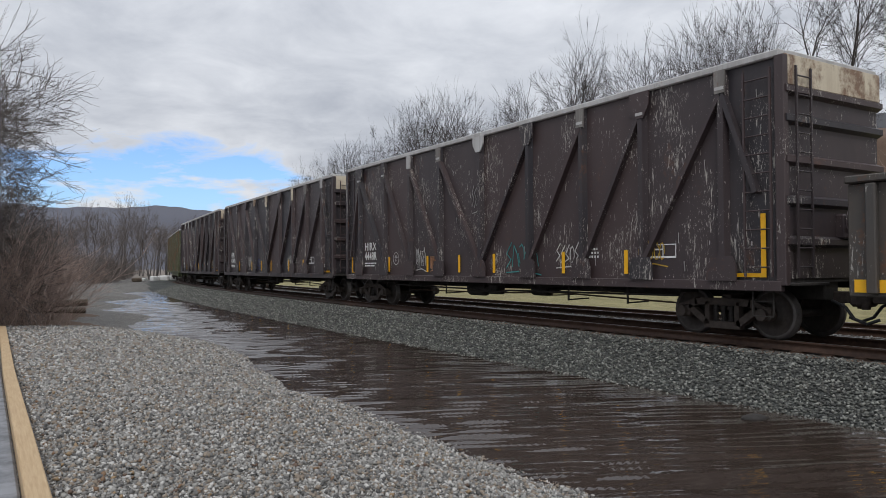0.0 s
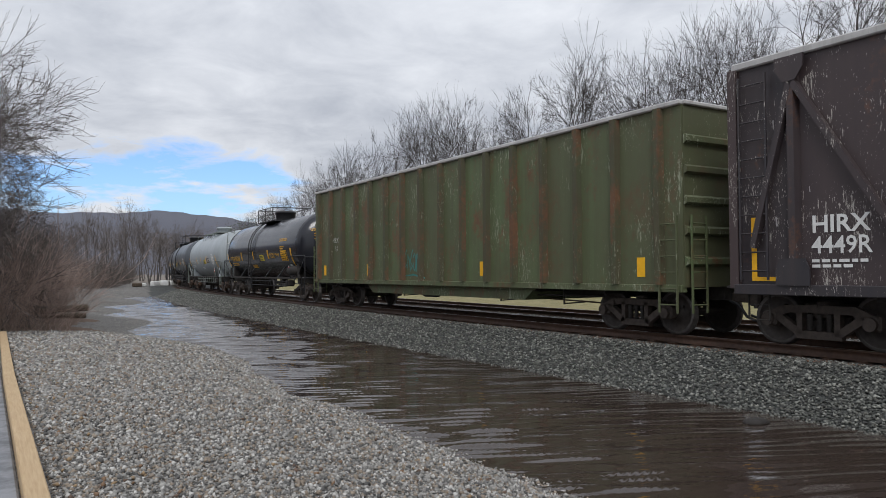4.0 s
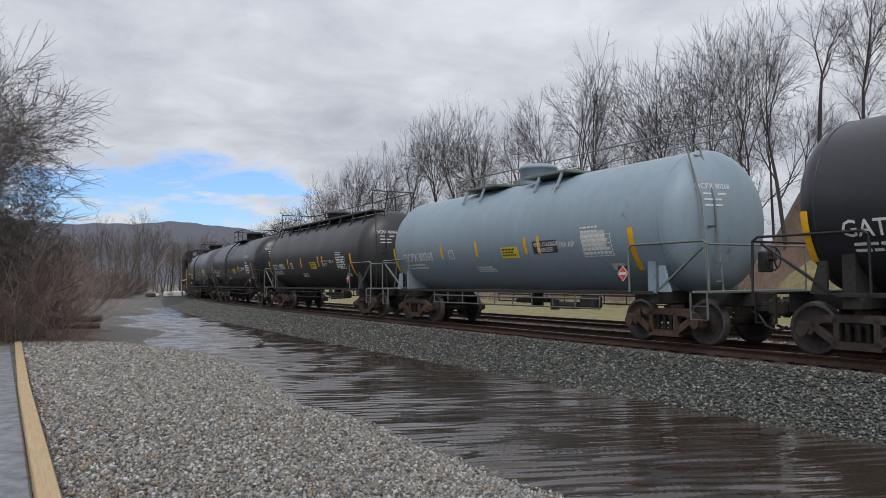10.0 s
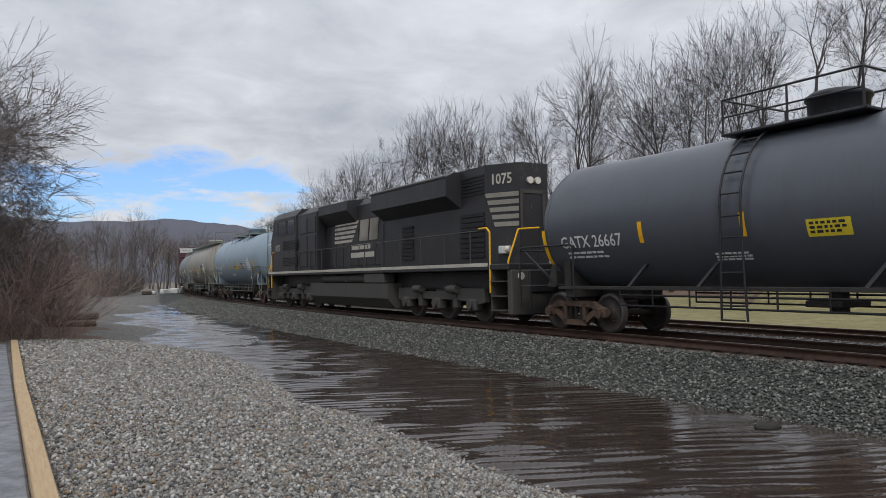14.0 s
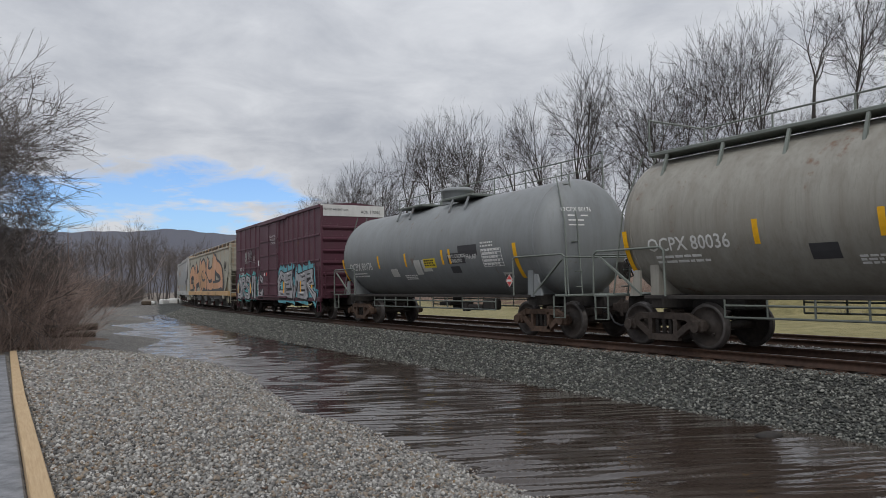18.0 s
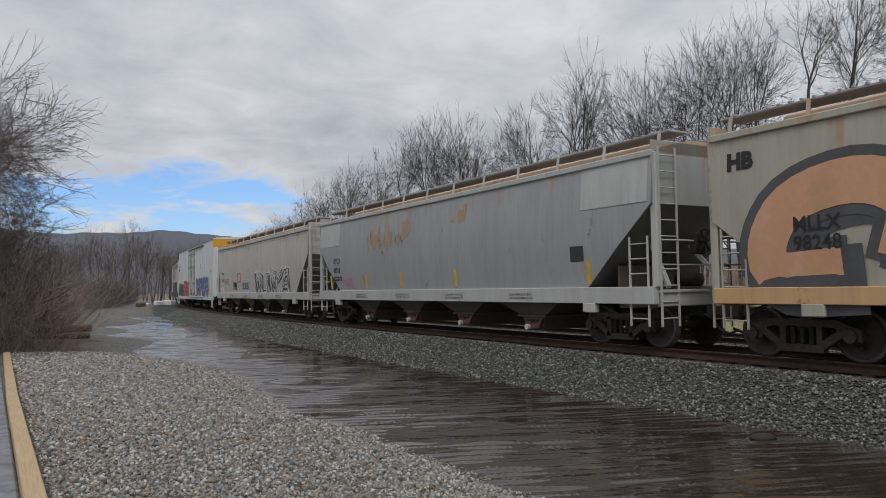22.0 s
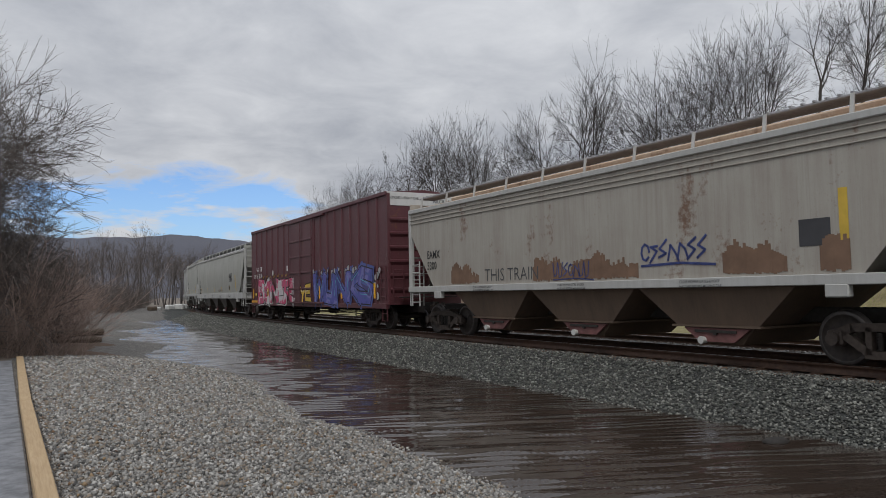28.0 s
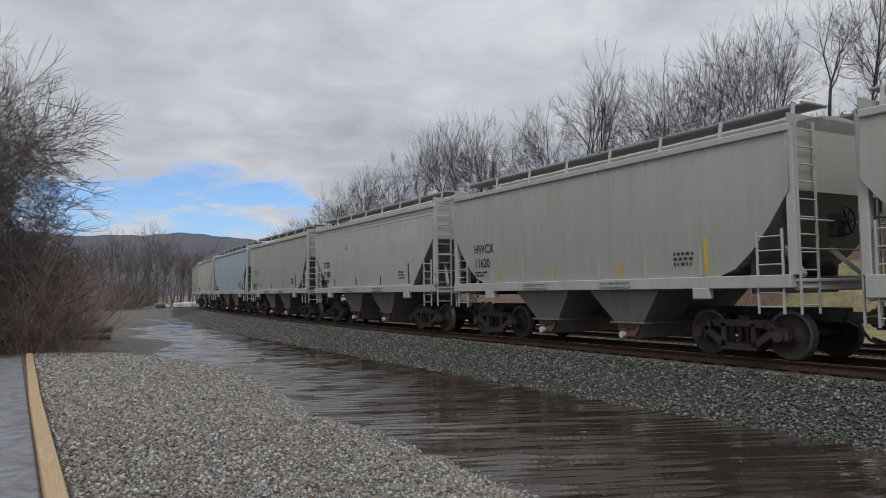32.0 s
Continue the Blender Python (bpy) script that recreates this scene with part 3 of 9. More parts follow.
def make_stones():
    rng = np.random.default_rng(4)
    # lot gravel: closest together where the camera stands
    n = 92000
    r = rng.uniform(0, 1, n) ** 1.55
    y = 3.8 + r * 21
    x = 0.46 + rng.uniform(0, 1, n) * (np.interp(y, SHORE_Y, SHORE_X) + 0.2 - 0.46)
    size = (0.015 + 0.037 * rng.uniform(0, 1, n) ** 1.5) * (1 + 0.9 * r)
    scatter("gravel", x, y, ground_z(x, y) + size * 0.16, size, "stone", "loose pale grey gravel stones", rng, True)
    # ballast shoulder on the camera's side
    n = 74000
    s = 2 + 66 * rng.uniform(0, 1, n) ** 1.6
    lat = -rng.uniform(1.15, 3.95, n)
    tx, ty, ta = np.interp(s, _S, _X), np.interp(s, _S, _Y), np.interp(s, _S, _A)
    x, y = tx + lat * np.cos(ta), ty - lat * np.sin(ta)
    size = (0.030 + 0.042 * rng.uniform(0, 1, n) ** 1.4) * (1 + 0.012 * s)
    z = ground_z(x, y)
    scatter("ballast", x, y, z + size * 0.34, size, "bstone", "grey-green crushed stone track ballast", rng, True)
    # stones between the two tracks, coloured pale for ballast lit by the sky
    n = 15000
    s = 2 + 60 * rng.uniform(0, 1, n) ** 1.4
    lat = np.clip(rng.normal(2.05, 0.42, n), 1.15, 3.0)
    tx, ty, ta = np.interp(s, _S, _X), np.interp(s, _S, _Y), np.interp(s, _S, _A)
    x, y = tx + lat * np.cos(ta), ty - lat * np.sin(ta)
    size = 0.03 + 0.045 * rng.uniform(0, 1, n)
    scatter("pale_ballast", x, y, ground_z(x, y) + size * 0.3, size, "stone", "pale speckled stones between the two tracks", rng, True)
    # bits of rust, bark and dead leaves along the ends of the ties
    n = 2600
    s = 2 + 40 * rng.uniform(0, 1, n) ** 1.3
    lat = -1.18 - np.abs(rng.normal(0, 0.16, n))
    tx, ty, ta = np.interp(s, _S, _X), np.interp(s, _S, _Y), np.interp(s, _S, _A)
    x, y = tx + lat * np.cos(ta), ty - lat * np.sin(ta)
    size = rng.uniform(0.02, 0.075, n)
    scatter("debris", x, y, ground_z(x, y) + 0.02, size, "litter", "rusty brown litter along the tie ends", rng, True)
    # dead leaves on the gravel
    n = 420
    y = 4 + 14 * rng.uniform(0, 1, n) ** 1.3
    x = 0.5 + 3.6 * rng.uniform(0, 1, n) ** 1.8
    size = rng.uniform(0.03, 0.065, n)
    scatter("fallen_leaves", x, y, ground_z(x, y) + 0.02, size, "leaf", "dead brown leaves on the gravel", rng, True)


make_stones()


def make_track(off, drop, ties, label):
    tr = empty("railway_track", label, "track", kind="structure")
    prof = [(-0.07, -0.17), (0.07, -0.17), (0.07, -0.155), (0.012, -0.13), (0.012, -0.05), (0.036, -0.035), (0.036, -0.004), (0.028, 0), (-0.028, 0), (-0.036, -0.004), (-0.036, -0.035), (-0.012, -0.05), (-0.012, -0.13), (-0.07, -0.155)]
    ss = np.concatenate([np.arange(-300, -10, 10.0), np.arange(-10, 140, 1.0), np.arange(140, 300, 5.0)])
    n = len(prof)
    for side in (-1, 1):
        verts = []
        for s in ss:
            x, y, a = track(s)
            for px, pz in prof:
                lat = off + side * 0.7535 + px
                verts.append((x + lat * math.cos(a), y - lat * math.sin(a), pz - drop))
        faces, top = [], []
        for j in range(len(ss) - 1):
            for i in range(n):
                faces.append((j * n + i, j * n + (i + 1) % n, (j + 1) * n + (i + 1) % n, (j + 1) * n + i))
                top.append(1 if i == 7 else 0)
        me = raw_mesh("rail", verts, faces, MAT["rail"])
        me.materials.append(MAT["railtop"])
        me.polygons.foreach_set("material_index", top)
        part("rail", me, None, tr)
    tie = M().box(-1.3, 1.3, -0.11, 0.11, -0.36, -0.185, 0.012).mesh("tie")
    plate = M().box(-0.9, -0.6, -0.09, 0.09, -0.19, -0.165, 0.004).box(0.6, 0.9, -0.09, 0.09, -0.19, -0.165, 0.004).mesh("tie_plate")
    rng = random.Random(3)
    for i in range(ties):
        s = 1 + i * 0.545
        t = part("tie", tie, "tie", tr, at=track_pose(s) @ pose(off + rng.uniform(-0.05, 0.05), rng.uniform(-0.03, 0.03), rng.uniform(-0.015, 0.012) - drop, 0, 0, rng.uniform(-1, 1)))
        if i < 60 and off == 0:
            part("tie_plate", plate, "rail", t)


make_track(0.0, 0.0, 150, "rusty steel rails on dark wooden ties in ballast")
make_track(SECOND, 0.04, 60, "second track of dark rusty rails on the far side of the ballast")


def make_edge():
    # asphalt path and the pale timber that edges it
    a = M()
    a.box(-9, 0.235, -30, 23.3, -0.6, -0.315, 0.02)
    ob = part("pavement", a, "asphalt")
    tagged(ob, "worn grey asphalt path", kind="structure")
    ys = [-30, -6.0, -1.2, 3.6, 8.4, 13.2, 18.0, 23.3]
    rng = random.Random(8)
    for y0, y1 in zip(ys[:-1], ys[1:]):
        c0, c1 = 0.328 + max(0, y0 - 13.2) * 0.009, 0.328 + max(0, y1 - 13.2) * 0.009
        k = M().box(-0.08, 0.08, 0.003, y1 - y0 - 0.003, -0.5, -0.222 + rng.uniform(-0.003, 0.003), 0.01)
        ob = part("kerb_timber", k, "timber", at=pose(c0, y0, 0, 0, 0, -math.degrees(math.atan2(c1 - c0, y1 - y0))))
        tagged(ob, "pale yellow-brown timber edging along the asphalt path", "kerb", "timber edging")


make_edge()


# ---------------------------------------------------------------- bare trees
def tube_arrays(segs, n):
    """Tapered n-sided tubes for rows of (p0, p1, r0, r1)."""
    P0 = np.array([s[0] for s in segs])
    P1 = np.array([s[1] for s in segs])
    r0 = np.array([s[2] for s in segs])[:, None, None]
    r1 = np.array([s[3] for s in segs])[:, None, None]
    d = P1 - P0
    d /= np.linalg.norm(d, axis=1)[:, None] + 1e-9
    ref = np.where(np.abs(d[:, 2:3]) > 0.9, np.array([[1.0, 0, 0]]), np.array([[0, 0, 1.0]]))
    u = np.cross(d, ref)
    u /= np.linalg.norm(u, axis=1)[:, None] + 1e-9
    w = np.cross(d, u)
    t = np.arange(n) * 2 * np.pi / n
    ring = u[:, None, :] * np.cos(t)[None, :, None] + w[:, None, :] * np.sin(t)[None, :, None]
    V = np.concatenate([P0[:, None, :] + ring * r0, P1[:, None, :] + ring * r1], axis=1)
    i = np.arange(n)
    f = np.stack([i, (i + 1) % n, n + (i + 1) % n, n + i], -1)
    F = f[None] + (np.arange(len(segs)) * 2 * n)[:, None, None]
    return V.reshape(-1, 3), F.reshape(-1, 4)


def turned(rng, d, ang):
    """A direction that leaves d by the given angle."""
    v = np.cross(d, rng.normal(0, 1, 3))
    v /= np.linalg.norm(v) + 1e-9
    return d * math.cos(ang) + v * math.sin(ang)


def branch(rng, p, d, length, radius, depth, last, habit, wood, fine):
    """A limb with side shoots along it that forks at its end, down to bare twigs."""
    kink, up, fork, side, many = habit
    tipr = (0.011, 0.0085, 0.0055)[max(0, last - 4)]
    pieces = 4 if depth < last - 1 else 2
    store = wood if radius > tipr * 2.4 else fine
    for i in range(pieces):
        d = d + rng.normal(0, kink * (0.7 + 0.12 * depth), 3) + np.array([0, 0, up])
        d /= np.linalg.norm(d)
        q = p + d * length / pieces
        r1 = max(tipr * 0.5, radius * (1 - 0.32 * (i + 1) / pieces))
        store.append((p, q, max(tipr * 0.6, radius * (1 - 0.32 * i / pieces)), r1))
        if depth < last and i >= (1 if depth else 2) and rng.random() < many:
            branch(rng, q, turned(rng, d, rng.uniform(0.7, 1.15) * side), length * rng.uniform(0.5, 0.8), max(tipr, r1 * rng.uniform(0.42, 0.6)), depth + 1, last, habit, wood, fine)
        elif depth == last and rng.random() < 0.7:
            e = turned(rng, d, rng.uniform(0.35, 0.8))
            fine.append((q, q + e * length * rng.uniform(0.3, 0.6), tipr * 0.6, tipr * 0.35))
        p = q
    if depth == last:
        return
    for k in range(2 if depth else 3):
        branch(rng, p, turned(rng, d, rng.uniform(0.6, 1.2) * fork * (0.55 if k == 0 else 1.0)), length * rng.uniform(0.72, 0.88) * (1.06 if k == 0 else 0.94), max(tipr, r1 * (0.86 if k == 0 else rng.uniform(0.6, 0.78))), depth + 1, last, habit, wood, fine)


def tree_meshes(seed, height, habit, stems=1, bole=0.3, last=5, thick=1.0, lean=0.05, twig="twig", bark="bark"):
    """Trunk and crown of a bare tree of that height, and how far its crown reaches out."""
    rng = np.random.default_rng(seed)
    wood, fine = [], []
    for k in range(stems):
        a = k * 2.399 + rng.uniform(0, 1)
        d = np.array([lean * math.cos(a), lean * math.sin(a), 1.0])
        p, rad = np.array([0, 0, -0.5]), height * 0.0125 * thick * (1 if stems == 1 else 0.72)
        for i in range(4):
            d = d / np.linalg.norm(d) + rng.normal(0, 0.03, 3)
            q = p + d / np.linalg.norm(d) * height * bole * rng.uniform(0.2, 0.28)
            wood.append((p, q, rad * (1.25 if i == 0 else 1.04 - 0.04 * i), rad * (1.0 - 0.04 * i)))
            if i > 1 and rng.random() < 0.6:
                branch(rng, q, turned(rng, d / np.linalg.norm(d), rng.uniform(0.6, 0.95)), height * 0.14, rad * 0.35, 2, last, habit, wood, fine)
            p = q
        branch(rng, p, d / np.linalg.norm(d), height * 0.18, rad * 0.82, 0, last, habit, wood, fine)
    V1, F1 = tube_arrays(wood, 6)
    V2, F2 = tube_arrays(fine, 3)
    out = np.sort(np.hypot(V2[:, 0], V2[:, 1]))[int(len(V2) * 0.96)]
    k = height / max(V1[:, 2].max(), V2[:, 2].max())
    return raw_mesh("trunk", V1 * k, F1, MAT[bark], True), raw_mesh("crown", V2 * k, F2, MAT[twig]), out * k


# habits: waver, lift, angle of the forks and of the side shoots, how many of these
DOME, VASE, SPIRE, LOOSE, SHRUB = (0.06, 0.006, 0.5, 0.95, 0.66), (0.055, 0.014, 0.42, 0.85, 0.68), (0.06, 0.03, 0.36, 0.9, 0.62), (0.07, 0.006, 0.54, 0.9, 0.54), (0.065, -0.012, 0.56, 1.05, 0.6)
TREES = [tree_meshes(11, 14, DOME, 1, 0.36), tree_meshes(12, 14, VASE, 2, 0.32, 5, 0.9, 0.14), tree_meshes(13, 14, SPIRE, 1, 0.36, 5, 0.95),
         tree_meshes(14, 14, LOOSE, 1, 0.42), tree_meshes(15, 14, DOME, 2, 0.32, 5, 0.95, 0.12), tree_meshes(16, 14, VASE, 1, 0.4, 5, 0.95)]
THICKET = [tree_meshes(17, 9, SHRUB, 2, 0.2, 6, 0.7, 0.3, "midtwig", "midbark"), tree_meshes(18, 9, DOME, 1, 0.22, 5, 0.8, 0.1, "midtwig", "midbark"),
           tree_meshes(19, 6, SHRUB, 4, 0.1, 4, 0.5, 0.45, "midtwig", "midbark")]
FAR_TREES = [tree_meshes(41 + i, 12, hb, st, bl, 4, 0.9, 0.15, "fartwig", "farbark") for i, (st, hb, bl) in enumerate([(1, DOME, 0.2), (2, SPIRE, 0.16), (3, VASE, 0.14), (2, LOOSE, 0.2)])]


def plant_tree(form, x, y, wide, tall, turn, label, group, z=None):
    ob = empty("tree", label, "tree", group)
    part("trunk", form[0], None, ob)
    part("crown", form[1], None, ob)
    z = float(ground_z(np.array([x]), np.array([y]))[0]) if z is None else z
    # wide: the crown's reach in metres, kept near to what the form has by nature
    k = min(1.3 * tall, max(0.72 * tall, wide / form[2]))
    ob.matrix_basis = pose(x, y, z, 0, 0, turn) @ Matrix.Diagonal((k, k, tall, 1))
    return ob


def at_bearing(deg, dist):
    return math.sin(radians(deg)) * dist, math.cos(radians(deg)) * dist


def plant_woods():
    rng = random.Random(21)
    # row of tall trees beyond the grass: bearing, height of the top in degrees, distance, width of the crown, form
    row = [(18.0, 5.3, 125, 6.0, 4), (19.5, 6.3, 120, 6.5, 1), (21.0, 7.7, 115, 7.0, 4), (22.5, 8.9, 108, 7.0, 0), (24.5, 10.6, 104, 8.0, 1), (26.1, 11.2, 100, 7.0, 5), (28.4, 13.6, 92, 6.0, 3), (30.6, 13.4, 88, 6.0, 5),
           (32.9, 15.1, 84, 8.4, 1), (34.8, 13.8, 86, 5.6, 2), (37.5, 14.3, 76, 6.2, 3), (39.7, 15.2, 74, 5.0, 5), (41.3, 16.9, 68, 5.6, 0), (44.1, 19.4, 64, 5.6, 2), (46.4, 14.9, 70, 5.4, 0), (48.8, 18.3, 58, 6.2, 5),
           (51.2, 19.6, 56, 6.2, 1), (54.0, 20.3, 54, 5.8, 4), (56.4, 20.6, 52, 5.0, 2), (58.6, 21.6, 52, 5.6, 3), (61.2, 22.4, 48, 6.0, 5), (64.6, 22.6, 46, 6.0, 3), (68.5, 23.0, 43, 6.0, 5)]
    for i, (b, el, d, wide, k) in enumerate(row):
        x, y = at_bearing(b, d)
        z = float(ground_z(np.array([x]), np.array([y]))[0])
        plant_tree(TREES[k], x, y, wide * 0.68, (EYE[2] + d * math.tan(radians(el)) - z) / 14, rng.uniform(0, 360), "tall bare leafless tree at the edge of the grass", "bare trees beyond the track", z)
    # thinner trees between and behind them
    for i in range(26):
        b = 17.5 + i * 1.9 + rng.uniform(-0.5, 0.5)
        top = float(np.interp(b, [17, 22, 28, 36, 44, 52, 68], [4.8, 6.8, 10.0, 11.0, 12.5, 15.0, 17.0])) * rng.uniform(0.78, 1.05)
        d = float(np.interp(b, [17, 30, 44, 68], [128, 98, 72, 50])) + rng.uniform(0, 9)
        x, y = at_bearing(b, d)
        z = float(ground_z(np.array([x]), np.array([y]))[0])
        plant_tree(TREES[(3, 5, 2, 0)[i % 4]], x, y, rng.uniform(2.2, 3.4), (EYE[2] + d * math.tan(radians(top)) - z) / 14, rng.uniform(0, 360), "thin bare tree in the wood behind the grass", "bare trees beyond the track", z)
    # far wood round the head of the lot
    for i in range(60):
        b = -2 + 20.5 * ((i * 0.618) % 1)
        d = rng.uniform(98, 160)
        x, y = at_bearing(b, d)
        top = rng.uniform(3.0, 4.4) + (rng.uniform(0.8, 1.6) if 5.5 < b < 11.5 and i % 3 == 0 else 0)
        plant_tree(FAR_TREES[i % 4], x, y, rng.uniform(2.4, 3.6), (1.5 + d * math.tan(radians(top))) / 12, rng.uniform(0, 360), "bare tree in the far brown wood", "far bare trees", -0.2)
    # the thicket beside the lot: place, width, height, form
    for i, (x, y, w, t, k) in enumerate([(-0.95, 24.4, 1.08, 1.14, 0), (-1.9, 25.3, 1.05, 1.0, 0), (-2.9, 26.4, 1.0, 1.2, 0), (-0.2, 27.0, 0.7, 0.74, 1), (-3.4, 29.0, 1.0, 1.1, 1), (-0.7, 25.6, 0.95, 0.9, 2), (0.4, 27.8, 0.8, 0.8, 2), (-1.6, 24.9, 1.0, 0.95, 2), (0.9, 30.6, 0.75, 0.72, 2), (-0.2, 31.5, 0.9, 0.85, 2), (-1.9, 28.6, 1.1, 1.05, 2),
                                         (-3.4, 33, 1.0, 0.9, 1), (1.2, 34.5, 0.7, 0.6, 2), (-0.8, 36.5, 1.0, 0.9, 2), (1.6, 39.5, 0.75, 0.62, 2), (-1.2, 42, 0.7, 0.62, 1), (2.6, 47, 0.8, 0.7, 2), (1.0, 52, 0.7, 0.6, 1), (4.2, 58, 0.9, 0.8, 2), (-1, 48, 0.8, 0.7, 1), (3.4, 66, 0.7, 0.6, 1)]):
        plant_tree(THICKET[k], x, y, w * (3.9, 3.5, 2.3)[k], t, 137 * i + 40, "bare spreading tree in the roadside thicket", "thicket trees")


def brush_mesh(seed, mat="redtwig", fat=0.6):
    rng = np.random.default_rng(seed)
    segs = []
    for _ in range(54):
        a, r = rng.uniform(0, 6.28), 0.75 * rng.uniform(0, 1) ** 0.5
        p = np.array([r * np.cos(a), r * np.sin(a), -0.1])
        d = np.array([0.35 * np.cos(a), 0.35 * np.sin(a), 1]) + rng.normal(0, 0.25, 3)
        ln = rng.uniform(0.9, 2.4)
        for i in range(4):
            d = d / np.linalg.norm(d) + rng.normal(0, 0.17, 3)
            q = p + d / np.linalg.norm(d) * ln / 4
            segs.append((p, q, 0.008 * fat, 0.006 * fat))
            if i > 0:
                for _ in range(3):
                    e = d / np.linalg.norm(d) + rng.normal(0, 0.55, 3)
                    segs.append((q, q + e * ln * 0.16, 0.005 * fat, 0.003 * fat))
            p = q
    V, F = tube_arrays(segs, 3)
    return raw_mesh("stems", V, F, MAT[mat])


def plant_brush():
    rng = random.Random(5)
    kinds = [brush_mesh(60 + i) for i in range(4)]
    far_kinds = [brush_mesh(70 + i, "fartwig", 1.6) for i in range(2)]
    spots = []
    for i in range(74):
        y = 25.2 + 35 * rng.random() ** 1.4
        x = 1.5 + (y - 25) * 0.05 - 5.0 * rng.random() ** 1.3
        spots.append((x, y, rng.uniform(0.75, 1.7)))
    for i in range(46):
        b, d = rng.uniform(-1, 8.4), rng.uniform(82, 112)
        spots.append((*at_bearing(b, d), rng.uniform(0.9, 2.0)))
    for i in range(40):
        b, d = rng.uniform(30, 68), rng.uniform(38, 46)
        spots.append((*at_bearing(b, d / max(0.6, math.sin(radians(b)))), rng.uniform(0.7, 1.4)))
    for i, (x, y, s) in enumerate(spots):
        ob = part("brush", kinds[i % 4] if y < 75 else far_kinds[i % 2], None)
        tagged(ob, "tangled leafless reddish-brown brush", "bush", "roadside brush")
        z = float(ground_z(np.array([x]), np.array([y]))[0])
        ob.matrix_basis = pose(x, y, z, 0, 0, rng.uniform(0, 360)) @ Matrix.Diagonal((s * 1.2, s * 1.2, s, 1))


plant_woods()
plant_brush()


def make_ridge():
    az = np.radians(np.arange(-80, 150, 0.5))
    rows = [(620, -6), (760, 22), (900, 0), (980, 0), (1300, 0)]
    verts = []
    for j, (dist, hh) in enumerate(rows):
        for a in az:
            deg = math.degrees(a)
            crest = 76 + 2.2 * math.sin(deg * 0.5 - 4.0) + 1.1 * math.sin(deg * 1.3) + 0.6 * math.sin(deg * 3.7) - 30 * float(smooth01((deg - 12) / 16)) * (deg > 12)
            z = hh if j < 2 else (crest * 0.72, crest, crest * 0.6)[j - 2]
            verts.append((math.sin(a) * dist, math.cos(a) * dist, z))
    n = len(az)
    i = np.arange(n - 1)
    faces = np.concatenate([np.stack([j * n + i, j * n + i + 1, (j + 1) * n + i + 1, (j + 1) * n + i], -1) for j in range(len(rows) - 1)])
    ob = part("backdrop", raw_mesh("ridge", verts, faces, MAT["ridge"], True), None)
    tagged(ob, "distant wooded mountain ridge", kind="structure")


make_ridge()


def make_lot_things():
    # log pile at the thicket's edge
    rng = random.Random(2)
    for i, (x, y, z, ln, r, turn) in enumerate([(1.5, 32.0, -0.12, 3.4, 0.13, 82), (2.2, 32.3, 0.12, 2.6, 0.15, 94), (1.2, 31.4, 0.10, 2.2, 0.12, 75), (2.6, 31.7, -0.14, 1.5, 0.12, 88)]):
        g = M().lathe([(0.001, -ln / 2), (r * 0.9, -ln / 2), (r, -ln / 2 + 0.03), (r * 0.95, 0), (r * 0.9, ln / 2 - 0.03), (r * 0.8, ln / 2), (0.001, ln / 2)], n=10)
        ob = part("log", g, "log", at=pose(x, y, z - 0.15, 0, 0, turn))
        tagged(ob, "weathered dark log lying in the brush", "log", "log pile")
    # pale blocks that close the far end of the lot
    for i, (b, d, w, hh, mt) in enumerate([(9.35, 88, 0.9, 0.5, "log"), (10.55, 90, 0.9, 0.62, "block"), (11.2, 91, 1.1, 0.68, "block"), (9.75, 89, 0.6, 0.42, "block"), (11.8, 92, 1.0, 0.66, "block")]):
        x, y = at_bearing(b, d)
        g = M().box(-w / 2, w / 2, -0.4, 0.4, 0, hh, 0.12)
        z = float(ground_z(np.array([x]), np.array([y]))[0])
        ob = part("boulder", g, mt, at=pose(x, y, z - 0.05, 0, 0, rng.uniform(-25, 25)))
        tagged(ob, "pale block at the far end of the lot", "barrier", "barrier blocks")
    # dark flat stone at the water's edge
    g = M().lathe([(0.001, -0.05), (0.2, -0.04), (0.26, 0), (0.17, 0.045), (0.001, 0.05)], axis=2, n=9)
    ob = part("rock", g, "under", at=pose(8.95, 6.25, -0.74) @ Matrix.Diagonal((0.85, 0.6, 0.8, 1)))
    tagged(ob, "dark flat stone at the water's edge", "rock")


make_lot_things()


# ---------------------------------------------------------------- lettering
_font = {}


def letters(text, bold=0.0):
    """Flat mesh of a text in the built-in font: points and faces, capitals about 0.69 high."""
    key = (text, bold)
    if key not in _font:
        c = bpy.data.curves.new("lettering", "FONT")
        c.body, c.offset, c.resolution_u = text, bold, 2
        o = bpy.data.objects.new("lettering", c)
        me = o.to_mesh()
        _font[key] = ([tuple(v.co) for v in me.vertices], [tuple(p.vertices) for p in me.polygons])
        o.to_mesh_clear()
        bpy.data.objects.remove(o)
        bpy.data.curves.remove(c)
    return _font[key]


